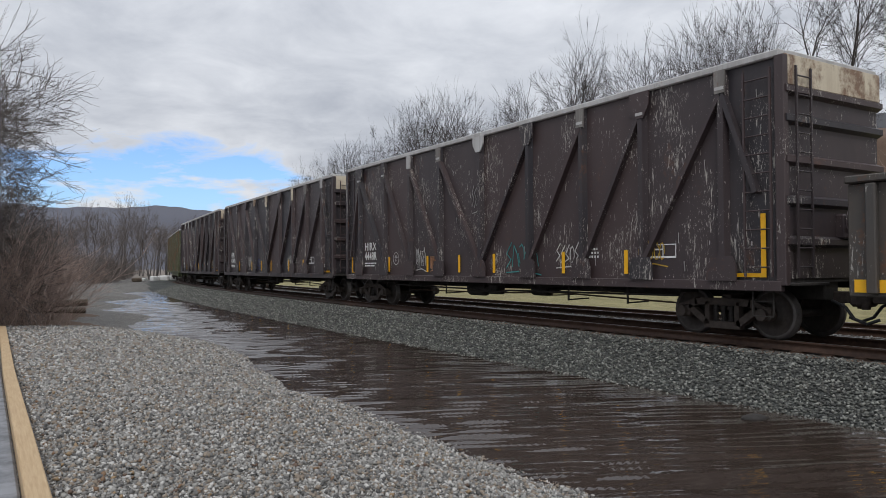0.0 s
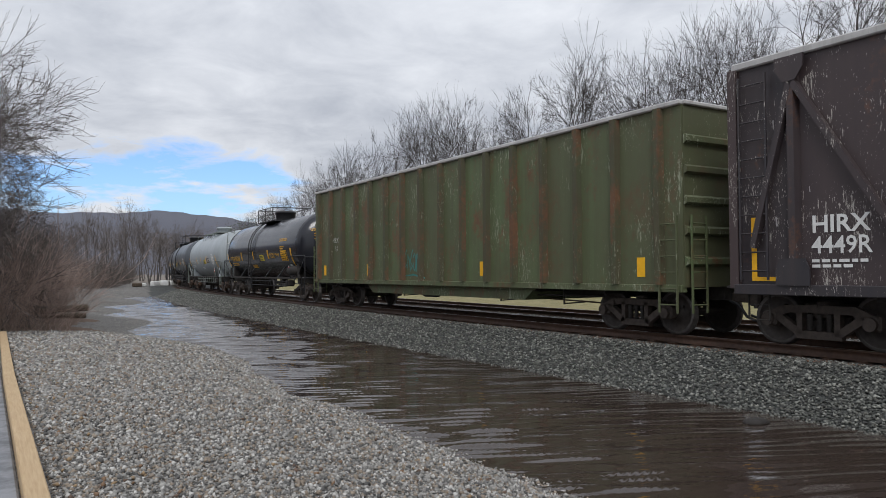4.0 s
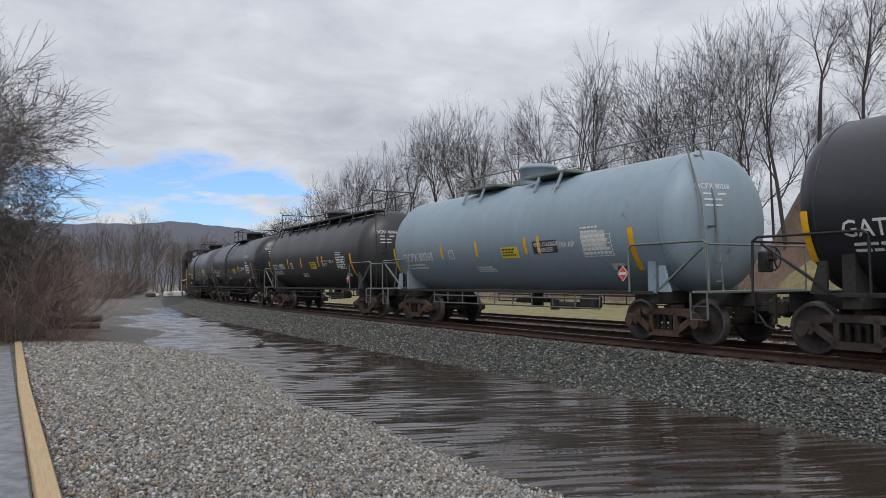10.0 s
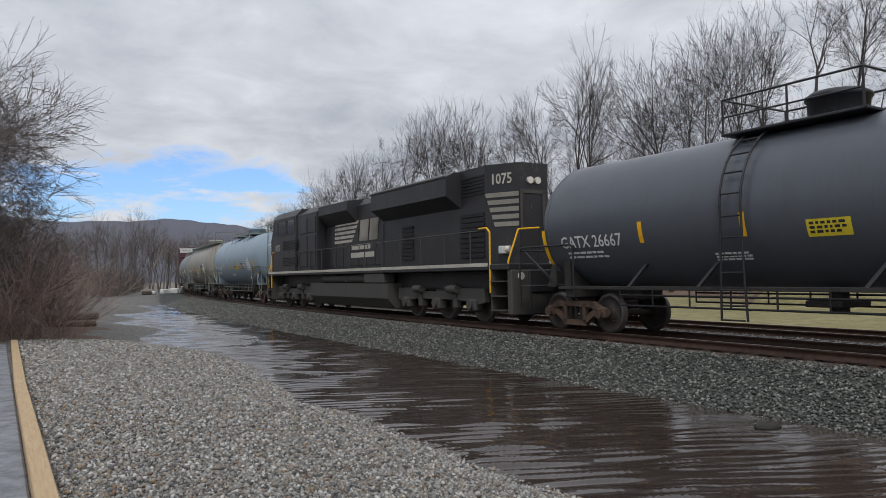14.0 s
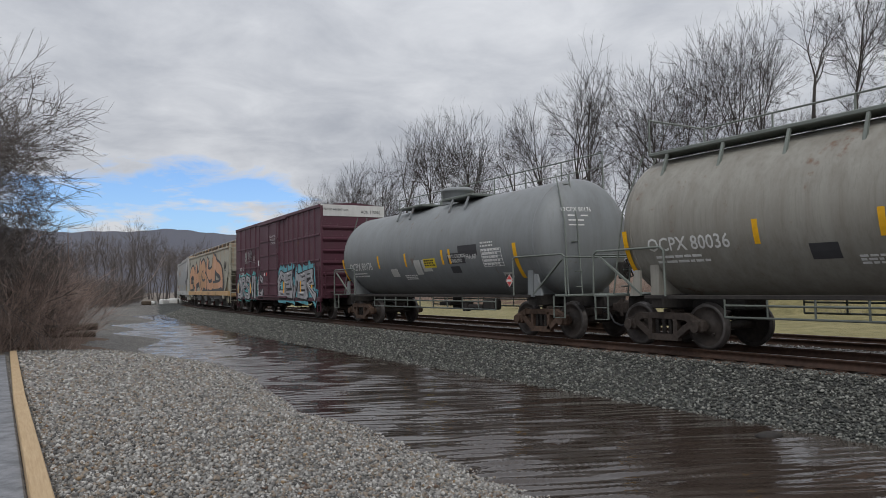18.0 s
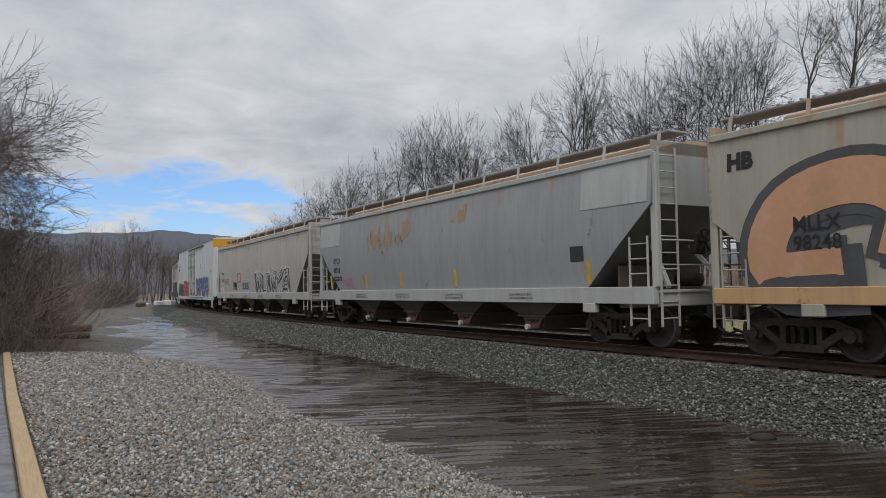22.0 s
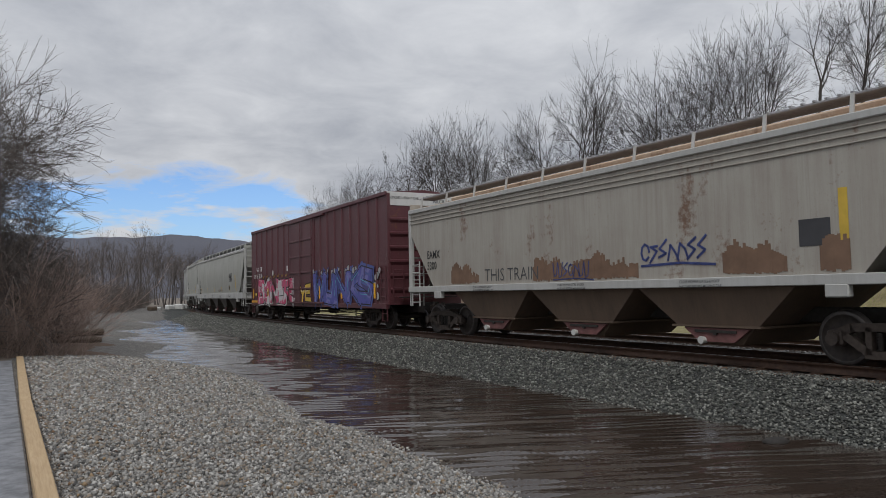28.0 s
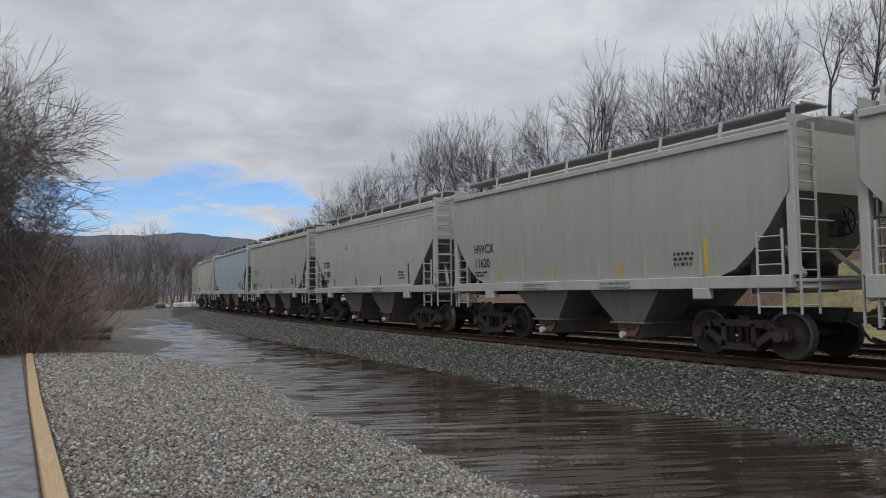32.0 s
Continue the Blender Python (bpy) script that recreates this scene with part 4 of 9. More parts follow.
class Face:
    """The side of a car that faces the camera: puts flat things on it. y runs along the car, z up."""

    def __init__(self, car, x=None, radius=None, cz=0.0, prof=None):
        self.car, self.x, self.radius, self.cz, self.prof = car, x, radius, cz, prof
        self.dz = 0.0

    def at(self, y, z, lift):
        if self.radius:
            r = self.radius + lift
            t = max(-1.45, min(1.45, (z + self.dz - self.cz) / self.radius))
            return (-r * math.cos(t), y, self.cz + r * math.sin(t))
        x = self.prof(z) if self.prof else self.x
        return (-(x + lift), y, z)

    def text(self, s, y, z, h, material="white", squeeze=1.0, bold=0.0, slant=0.0, lift=0.012, name="lettering", m=None):
        vs, fs = letters(s, bold)
        k = h / 0.69
        g = m or M()
        g.add([self.at(y - (u + slant * v) * k * squeeze, z + v * k, lift) for u, v, _ in vs], fs)
        return g if m else part(name, g, material, self.car)

    def patch(self, y0, y1, z0, z1, material="yellow", lift=0.008, name="marking", label="", m=None, thick=0.004):
        """A thin plate; y0 > y1 or not, bent with the side."""
        g = m or M()
        n = max(1, int((z1 - z0) / 0.12)) if (self.radius or self.prof) else 1
        a, b = max(y0, y1), min(y0, y1)
        vs = []
        for i in range(n + 1):
            z = z0 + (z1 - z0) * i / n
            vs += [self.at(a, z, lift), self.at(b, z, lift), self.at(a, z, lift - thick), self.at(b, z, lift - thick)]
        fs = []
        for i in range(n):
            k, q = i * 4, i * 4 + 4
            fs += [(k, k + 1, q + 1, q), (k + 1, k + 3, q + 3, q + 1), (k + 2, k, q, q + 2)]
        fs += [(0, 2, 3, 1), (n * 4, n * 4 + 1, n * 4 + 3, n * 4 + 2)]
        g.add(vs, fs)
        return g if m else part(name, g, material, self.car, label)

    def lines(self, y, z, w, rows, h, material="white", name="small_print", seed=1, gap=1.7):
        """Small print as plain bars: rows of words."""
        g, rng = M(), random.Random(seed)
        for r in range(rows):
            u = 0.0
            while u < w * rng.uniform(0.75, 1.0):
                k = rng.uniform(0.07, 0.2) * w
                self.patch(y - u, y - min(w, u + k), z - r * h * gap - h, z - r * h * gap, m=g, lift=0.01)
                u += k + h * 0.8
        return part(name, g, material, self.car)

    def shape(self, pts, material, lift=0.01, name="marking", label="", m=None):
        """A flat polygon of (y, z)."""
        g = m or M()
        g.add([self.at(y, z, lift) for y, z in pts], [tuple(range(len(pts)))])
        return g if m else part(name, g, material, self.car, label)

    def strokes(self, paths, w, material, lift=0.012, name="scrawl", m=None):
        """Sprayed lines: each a row of (y, z)."""
        g = m or M()
        for p in paths:
            for (y0, z0), (y1, z1) in zip(p[:-1], p[1:]):
                d = math.hypot(y1 - y0, z1 - z0) + 1e-6
                ny, nz = -(z1 - z0) / d * w / 2, (y1 - y0) / d * w / 2
                ey, ez = (y1 - y0) / d * w * 0.3, (z1 - z0) / d * w * 0.3
                q = [(y0 + ny - ey, z0 + nz - ez), (y1 + ny + ey, z1 + nz + ez), (y1 - ny + ey, z1 - nz + ez), (y0 - ny - ey, z0 - nz - ez)]
                g.add([self.at(a, b, lift) for a, b in q], [(0, 1, 2, 3), (3, 2, 1, 0)])
        return g if m else part(name, g, material, self.car)


def scrawl(face, y, z, w, h, material, seed, thick=0.03, turns=7, name="scrawl"):
    """A quick sprayed tag of crossing strokes that cannot be read."""
    rng = random.Random(seed)
    paths = []
    step = w / turns
    for i in range(turns):
        u = y - step * i
        k = rng.randrange(4)
        top, low = z + h * rng.uniform(0.7, 1.0), z + h * rng.uniform(0.0, 0.25)
        midz = z + h * rng.uniform(0.4, 0.6)
        if k == 0:
            paths.append([(u, low), (u - step * 0.3, top), (u - step * 0.8, midz), (u - step * 1.1, low)])
        elif k == 1:
            paths.append([(u, top), (u - step * 0.2, low), (u - step * 0.7, low + h * 0.1), (u - step * 0.9, top)])
        elif k == 2:
            a0 = rng.uniform(0, 6)
            paths.append([(u - step * (0.5 + 0.45 * math.cos(a0 - j * 0.8)), z + h * (0.48 + 0.34 * math.sin(a0 - j * 0.8))) for j in range(8)])
        else:
            paths.append([(u - step * 0.9, top), (u - step * 0.1, midz + h * 0.1), (u - step * 0.8, midz - h * 0.1), (u, low)])
    paths.append([(y, z - h * 0.08), (y - w * 0.6, z - h * 0.02), (y - w * 1.1, z - h * 0.14)])
    return face.strokes(paths, thick, material, name=name)


# ---------------------------------------------------------------- parts that all cars share
TRAIN, WHEELS = [], []


def wheel_meshes():
    g = M()
    g.cyl((-1.02, 0, 0.457), (1.02, 0, 0.457), 0.085, n=12)
    for s in (-1, 1):
        prof = [(0.09, 0.80), (0.15, 0.80), (0.16, 0.755), (0.30, 0.735), (0.36, 0.755), (0.395, 0.785)]
        g.lathe([(r, s * x) for r, x in prof], (0, 0, 0.457), 0, 28)
        prof = [(0.395, 0.66), (0.34, 0.70), (0.16, 0.70), (0.09, 0.66)]
        g.lathe([(r, s * x) for r, x in prof], (0, 0, 0.457), 0, 28)
        g.cyl((s * 0.80, 0.22, 0.457), (s * 0.757, 0.22, 0.457), 0.03, n=6)
    t = M()
    for s in (-1, 1):
        t.lathe([(r, s * x) for r, x in [(0.395, 0.785), (0.45, 0.79), (0.457, 0.78), (0.459, 0.70), (0.485, 0.682), (0.48, 0.655), (0.395, 0.66)]], (0, 0, 0.457), 0, 28)
    for q in (g, t):
        q.v = [(x, y, z - 0.457) for x, y, z in q.v]
    return g.mesh("wheelset"), t.mesh("tread")


def bogie_meshes():
    b = M()
    b.box(-0.95, 0.95, -0.2, 0.2, 0.50, 0.72, 0.03).cyl((0, 0, 0.70), (0, 0, 0.86), 0.22, n=14).box(-0.9, -0.5, -0.12, 0.12, 0.7, 0.8, 0.02).box(0.5, 0.9, -0.12, 0.12, 0.7, 0.8, 0.02)
    f = M()

    def bar(y0, z0, y1, z1, h):
        f.bar((0, y0, z0), (0, y1, z1), 0.13, h, (1, 0, 0) if False else (0, 0, 1))
    for s in (-1, 1):
        bar(s * 0.0, 0.67, s * 0.62, 0.65, 0.13)
        bar(s * 0.58, 0.66, s * 0.95, 0.50, 0.15)
        bar(s * 0.78, 0.55, s * 0.34, 0.25, 0.13)
        bar(s * 0.40, 0.22, 0.0, 0.22, 0.13)
        f.bar((0, s * 0.33, 0.22), (0, s * 0.33, 0.66), 0.13, 0.10, (0, 1, 0))
        f.box(-0.09, 0.09, s * 0.89 - 0.14, s * 0.89 + 0.14, 0.34, 0.60, 0.04)
        f.cyl((-0.16, s * 0.89, 0.457), (0.16, s * 0.89, 0.457), 0.11, n=14)
    sp = M()
    prof = []
    for z in range(6):
        prof += [(0.035, 0.29 + z * 0.05), (0.062, 0.305 + z * 0.05)]
    sp.lathe(prof + [(0.035, 0.58)], (0, 0, 0), 2, 8)
    return b.mesh("bogie"), f.mesh("side_frame"), sp.mesh("spring")


WHEEL_ME, TREAD_ME = wheel_meshes()
BOGIE_ME, FRAME_ME, SPRING_ME = bogie_meshes()
COUPLER_ME = M().box(-0.09, 0.09, 0, 0.5, 0.68, 0.88, 0.02).box(-0.17, 0.17, 0.42, 0.68, 0.62, 0.94, 0.05).cyl((0.11, 0.6, 0.58), (0.11, 0.6, 0.98), 0.07, n=10).mesh("coupler")
HOSE_ME = M().path([(0.28, 0.1, 0.72), (0.3, 0.35, 0.62), (0.3, 0.5, 0.42), (0.24, 0.68, 0.34), (0.15, 0.85, 0.42)], 0.028, 7).mesh("air_hose")


def bogie(car, y, s, mat_frame="frame", wheels=(-0.89, 0.89)):
    b = part("bogie", BOGIE_ME, "frame", car, at=pose(0, y, 0))
    for x in (-1.0, 1.0):
        fr = part("side_frame", FRAME_ME if mat_frame == "frame" else RUST_FRAME_ME, mat_frame, b, at=pose(x, 0, 0))
        for dy in (-0.17, 0, 0.17):
            part("spring", SPRING_ME, "spring", b, at=pose(x, dy, 0))
    for w in wheels:
        ws = part("wheelset", WHEEL_ME, "wheel", b, at=pose(0, w, 0.457))
        WHEELS.append((ws, s + y + w))
        # the bright tread turns with the disc: one mesh
    return b


def join_tread():
    """Tread and disc of the wheel in one mesh with two materials."""
    g = bpy.data.meshes.new("wheelset")
    v = [tuple(q.co) for q in WHEEL_ME.vertices]
    f = [tuple(p.vertices) for p in WHEEL_ME.polygons]
    k = len(v)
    v += [tuple(q.co) for q in TREAD_ME.vertices]
    f += [tuple(i + k for i in p.vertices) for p in TREAD_ME.polygons]
    g.from_pydata(v, [], f)
    g.materials.append(MAT["wheel"])
    g.materials.append(MAT["rim"])
    n0 = len(WHEEL_ME.polygons)
    g.polygons.foreach_set("material_index", [0] * n0 + [1] * (len(f) - n0))
    g.polygons.foreach_set("use_smooth", [True] * len(f))
    return g


WHEEL_ME = join_tread()
RUST_FRAME_ME = FRAME_ME.copy()


def couplers(car, half, shift=0.0):
    for s in (-1, 1):
        m4 = pose(0, s * half, 0) if s > 0 else pose(0, -half, 0, 0, 0, 180)
        part("coupler", COUPLER_ME, "frame", car, at=m4)
        part("air_hose", HOSE_ME, "blackpipe", car, at=m4)


def ladder(car, x, y, z0, z1, w, n, material, axis="y", r=0.014, name="ladder", out=0.06):
    """Two rails and n rungs, on a side (axis y) or an end (axis x)."""
    g = M()
    for s in (-1, 1):
        a = (x, y + s * w / 2) if axis == "y" else (x + s * w / 2, y)
        g.bar((*a, z0), (*a, z1), 0.035, 0.035, (0, 1, 0))
    for i in range(n):
        z = z0 + (z1 - z0) * (i + 0.5) / n
        p, q = ((x, y - w / 2, z), (x, y + w / 2, z)) if axis == "y" else ((x - w / 2, y, z), (x + w / 2, y, z))
        g.cyl(p, q, r, n=6)
    return part(name, g, material, car)


def brake_wheel(car, x, y, z, material="under", r=0.28):
    g = M()
    n = 18
    ring = [(x + r * math.cos(2 * math.pi * i / n), y, z + r * math.sin(2 * math.pi * i / n)) for i in range(n + 1)]
    g.path(ring, 0.016, 6)
    for i in range(6):
        a = i * math.pi / 3
        g.bar((x, y, z), (x + r * math.cos(a), y, z + r * math.sin(a)), 0.02, 0.03, (0, 1, 0))
    g.cyl((x, y - 0.05, z), (x, y + 0.25, z), 0.05, n=10)
    g.box(x - 0.16, x + 0.16, y + 0.1, y + 0.28, z - 0.28, z + 0.16, 0.03)
    return part("brake_wheel", g, material, car)


def underframe(car, r, l, z0=0.72, z1=1.0, fish=False, side=1.0):
    """Centre sill, brake cylinder, reservoir and rods."""
    h = (l - r) / 2
    g = M().box(-0.22, 0.22, -h + 0.05, h - 0.05, z0, z1 + 0.08, 0.02)
    for y in np.linspace(-h + 2.4, h - 2.4, 7):
        g.box(-1.3, 1.3, y - 0.06, y + 0.06, z1 - 0.18, z1 + 0.02, 0.01)
    part("centre_sill", g, "under", car)
    part("air_reservoir", M().lathe([(0.001, 0.8), (0.14, 0.83), (0.2, 0.92), (0.2, 1.62), (0.14, 1.71), (0.001, 1.74)], (-0.75, 0, z0 - 0.02), 1, 14), "under", car)
    part("brake_cylinder", M().cyl((-0.55, -1.7, z0), (-0.55, -1.1, z0), 0.15, n=14).cyl((-0.55, -2.1, z0), (-0.55, -1.7, z0), 0.035, n=8), "under", car)
    part("brake_valve", M().box(-0.95, -0.65, 0.1, 0.5, z0 - 0.15, z0 + 0.15, 0.03).cyl((-0.8, 0.5, z0), (-0.8, 0.8, z0), 0.06, n=8), "under", car)
    part("train_pipe", M().path([(-1.05, -h + 2.6, z1 - 0.25), (-1.05, -0.6, z1 - 0.3), (-0.95, 0.2, z0 - 0.1), (-1.05, 1.2, z1 - 0.3), (-1.05, h - 2.6, z1 - 0.25)], 0.025, 6), "under", car)
    for y in (-h + 4.0, -3.0, 2.6, h - 4.0):
        part("pipe_hanger", M().bar((-1.05, y, z1), (-1.05, y, z0 - 0.2), 0.03, 0.04, (0, 1, 0)).bar((-1.05, y, z0 - 0.18), (-0.4, y, z0 - 0.16), 0.03, 0.03), "under", car)
    part("brake_rod", M().path([(-0.5, -h + 3.0, z0 - 0.16), (-0.55, -2.1, z0 - 0.05), (-0.7, 0.5, z0 - 0.12), (-0.5, h - 3.0, z0 - 0.16)], 0.02, 6).bar((-0.9, -2.2, z0 - 0.1), (-0.2, -2.2, z0 - 0.1), 0.05, 0.03), "rustframe", car)


def start_car(name, label, r, l, group="freight cars of the train"):
    car = empty(name, label, "railcar", group)
    s = (r + l) / 2
    TRAIN.append((car, s))
    return car, (l - r) / 2, s


def stirrup(car, x, y, z, material="blackpipe"):
    g = M()
    for dy in (-0.2, 0.2):
        g.bar((x, y + dy, z), (x, y + dy, z - 0.52), 0.012, 0.045, (1, 0, 0))
    g.bar((x, y - 0.2, z - 0.26), (x, y + 0.2, z - 0.26), 0.045, 0.012)
    g.bar((x, y - 0.2, z - 0.52), (x, y + 0.2, z - 0.52), 0.045, 0.012)
    return part("step", g, material, car)


# ---------------------------------------------------------------- gondolas
MAT["gond"] = painted("gondola_black", (0.022, 0.022, 0.028), (0.058, 0.047, 0.046), 0.8, 0.32, 1.75, 0.5, (0.50, 0.47, 0.42), (0.072, 0.046, 0.044))
MAT["gondchord"] = painted("worn_chord", (0.50, 0.49, 0.48), (0.16, 0.14, 0.13), 0.55, 0.15, 0.0, 0.6)
MAT["gondplate"] = painted("rusty_white_plate", (0.62, 0.55, 0.42), (0.3, 0.2, 0.12), 0.4, 1.1, 0.0, 0.6)
MAT["gondgusset"] = painted("pale_gusset", (0.22, 0.205, 0.19), (0.06, 0.05, 0.045), 0.8, 0.4, 0.3, 0.6)
MAT["gondgreen"] = painted("green_paint", (0.098, 0.135, 0.058), (0.075, 0.055, 0.034), 0.75, 0.8, 1.6, 0.6, (0.36, 0.38, 0.28), (0.085, 0.085, 0.045))
MAT["ribgreen"] = painted("rusty_green_rib", (0.062, 0.072, 0.034), (0.075, 0.045, 0.028), 0.9, 1.1, 1.0, 0.65, (0.28, 0.28, 0.2))
MAT["lowgond"] = painted("grey_brown_paint", (0.06, 0.056, 0.052), (0.09, 0.06, 0.04), 0.6, 0.4, 0.2, 0.6)


def gondola(r, l, mark, number, seed, yellow_l=False):
    car, h, s = start_car("gondola_car", "tall black high-sided gondola car with diagonal braces, scraped and graffitied", r, l)
    rng = random.Random(seed)
    W, z0, z1 = 1.46, 1.02, 4.93
    # posts, as distances from the end, alike from both ends
    ys = sorted([h - q for q in (1.15, 3.1, 4.9, 6.75)] + [0.05] + [-h + q for q in (1.15, 3.1, 4.9, 6.85)])
    cuts = [-h] + ys + [h]
    for ya, yb in zip(cuts[:-1], cuts[1:]):
        part("side_sheet", M().box(-W, -W + 0.03, ya, yb, z0, z1), "gond", car)
    part("side_sheet", M().box(W - 0.03, W, -h, h, z0, z1), "gond", car)
    part("floor", M().box(-W + 0.03, W - 0.03, -h, h, 1.05, 1.15), "under", car)
    part("load", M().box(-W + 0.05, W - 0.05, -h + 0.1, h - 0.1, 1.2, 4.3, 0.2), "under", car)
    for e in (-1, 1):
        part("end_sheet", M().box(-W, W, e * h - 0.02, e * h + 0.02, z0 + 0.1, z1), "gond", car)
        for z in (1.75, 2.45, 3.15, 3.85, 4.35):
            part("end_rib", M().prism([(e * h, z - 0.11), (e * (h + 0.12), z - 0.05), (e * (h + 0.12), z + 0.05), (e * h, z + 0.11)], 0, -W - 0.04, W + 0.04), "gond", car)
        part("end_plate", M().box(-W - 0.03, W + 0.03, e * (h + 0.05) - 0.025, e * (h + 0.05) + 0.025, 4.43, 4.95, 0.008), "gondplate" if seed else "gondgusset", car, "rust-eaten white end plate" if seed else "")
        part("corner_post", M().box(-W - 0.09, -W + 0.05, e * h - 0.09, e * h + 0.09, z0 - 0.02, z1, 0.012), "gond", car)
        ladder(car, -W - 0.1, e * (h - 0.42), 1.15, 4.75, 0.52, 11, "gond")
        ladder(car, -W + 0.42, e * (h + 0.13), 1.15, 4.75, 0.42, 11, "gond", "x")
        stirrup(car, -W + 0.02, e * (h - 0.42), 0.98, "under")
        part("end_step", M().box(-W, -0.5, e * (h + 0.12) - 0.1, e * (h + 0.12) + 0.1, 1.0, 1.05, 0.01), "under", car)
        for x in (-1, 1):
            part("top_chord", M().box(x * (W - 0.01) - 0.085, x * (W - 0.01) + 0.085, min(0, e * h), max(0, e * h), z1 - 0.02, z1 + 0.11, 0.02), "gondchord", car, "pale worn top edge")
        part("top_chord", M().box(-W + 0.08, W - 0.08, e * h - 0.07, e * h + 0.07, z1 - 0.02, z1 + 0.09, 0.02), "gondchord", car)
    part("side_sill", M().box(-W - 0.1, -W + 0.02, -h, h, z0 - 0.12, z0 + 0.06, 0.012), "gond", car)
    part("side_sill", M().box(W - 0.02, W + 0.1, -h, h, z0 - 0.12, z0 + 0.06, 0.012), "gond", car)
    for i, y in enumerate(ys):
        for x in (-1, 1):
            part("post", M().prism([(x * W, y - 0.10), (x * (W + 0.13), y - 0.06), (x * (W + 0.13), y + 0.06), (x * W, y + 0.10)], 2, z0 + 0.05, z1 - 0.02), "gond", car)
        gm = rng.choice(["gondchord", "gondgusset", "gond", "gond", "gondplate" if seed == 2 else "gond"])
        hw = rng.choice([0.12, 0.15, 0.18, 0.26])
        lo = rng.choice([0.36, 0.44, 0.56])
        gu = part("gusset", M().prism([(y - hw, z1 - 0.02), (y + hw, z1 - 0.02), (y + hw * 0.95, z1 - lo * 0.55), (y + 0.11, z1 - lo), (y - 0.11, z1 - lo), (y - hw * 0.95, z1 - lo * 0.55)], 0, -W - 0.145, -W - 0.11), gm, car)
        if rng.random() < 0.5:
            part("stencil_bar", M().box(-W - 0.15, -W - 0.146, y - 0.1, y + 0.1, z1 - lo + 0.06, z1 - lo + 0.12), "gondchord", gu)
        part("foot_gusset", M().prism([(y - 0.3, z0 + 0.05), (y + 0.3, z0 + 0.05), (y + 0.3, z0 + 0.32), (y + 0.22, z0 + 0.5), (y - 0.22, z0 + 0.5), (y - 0.3, z0 + 0.32)], 0, -W - 0.143, -W - 0.11), "gond", car)
    mid = len(ys) / 2
    for i in range(len(ys) + 1):
        ya = -h + 0.1 if i == 0 else ys[i - 1]
        yb = h - 0.1 if i == len(ys) else ys[i]
        if i == 0:
            p, q = (yb, z1 - 0.4), (ya + 0.35, z0 + 1.6)
        elif i == len(ys):
            p, q = (ya, z1 - 0.4), (yb - 0.3, z0 + 0.7)
        elif i < mid:
            p, q = (ya, z1 - 0.4), (yb, z0 + 0.35)
        else:
            p, q = (yb, z1 - 0.4), (ya, z0 + 0.35)
        part("brace", M().bar((-W - 0.07, *p), (-W - 0.07, *q), 0.10, 0.13, (1, 0, 0)), "gond", car)
    F = Face(car, x=W + 0.006)
    for q in (-1, 1):
        F.patch(q * (h - 0.32), q * (h - 0.42), 1.2, 2.25, lift=0.02, name="reflector")
        F.patch(q * (h - 0.32), q * (h - 1.0), 1.14, 1.21, lift=0.021, name="reflector")
    for q in (3.3, 5.87, 7.68, 9.4, 12.2, 14.2):
        F.patch(h - q, h - q - 0.11, 1.18, 1.68, lift=0.02, name="reflector")
    F.text(mark, h - 1.42, 1.94, 0.27, bold=0.02, squeeze=1.05)
    F.text(number, h - 1.42, 1.60, 0.27, bold=0.014, squeeze=0.95)
    F.lines(h - 1.42, 1.5, 0.9, 2, 0.05, seed=seed)
    ring = [(h - 3.84 + 0.2 * math.cos(a), 1.62 + 0.2 * math.sin(a)) for a in np.linspace(0, 2 * math.pi, 21)]
    F.strokes([ring], 0.02, "white", name="plate_ring")
    F.text("F", h - 3.79, 1.5, 0.12)
    F.lines(h - 3.74, 1.72, 0.2, 2, 0.025, seed=seed + 4)
    F.lines(-h + 1.5, 1.48, 0.55, 2, 0.045, seed=seed + 3)
    fr = M()
    for a in (0.0, 0.34, 0.66):
        F.patch(-h + 2.95 - a, -h + 2.97 - a, 1.5, 1.78, m=fr)
    F.patch(-h + 2.95, -h + 2.29, 1.76, 1.78, m=fr), F.patch(-h + 2.95, -h + 2.29, 1.5, 1.54, m=fr), F.patch(-h + 2.95, -h + 2.63, 1.66, 1.69, m=fr)
    part("consolidated_stencil", fr, "white", car)
    F.lines(-h + 4.75, 1.75, 0.3, 3, 0.05, seed=seed + 9)
    tags = [(h - 5.2, 1.3, 0.6, 0.75, "white", 0.03), (h - 6.1, 1.25, 0.3, 0.5, "graf_peach", 0.025), (h - 10.0, 1.25, 1.3, 0.8, "graf_teal", 0.03), (h - 7.0, 1.3, 0.7, 0.6, "graf_blue", 0.025), (h - 12.0, 1.35, 0.8, 0.55, "white", 0.03), (h - 8.4, 2.9, 0.6, 0.9, "gondchord", 0.025), (h - 14.6, 1.4, 0.7, 0.5, "graf_yellow", 0.025), (h - 6.2, 2.0, 0.7, 1.1, "gondchord", 0.03)]
    for k, (ty, tz, tw, th, tm, tk) in enumerate(tags):
        if (k + seed) % 4:
            scrawl(F, ty, tz, tw, th, tm, seed * 7 + k, tk, 5)
    # long scratches down the sheets
    g = M()
    for k in range(60):
        sy, sz0 = rng.uniform(-h + 0.3, h - 0.3), rng.uniform(1.3, 4.5)
        F.strokes([[(sy, sz0), (sy + rng.uniform(-0.02, 0.02), sz0 - rng.uniform(0.04, 0.2))]], rng.uniform(0.008, 0.03), "gondchord", 0.004, m=g)
    part("scratches", g, "gondchord", car)
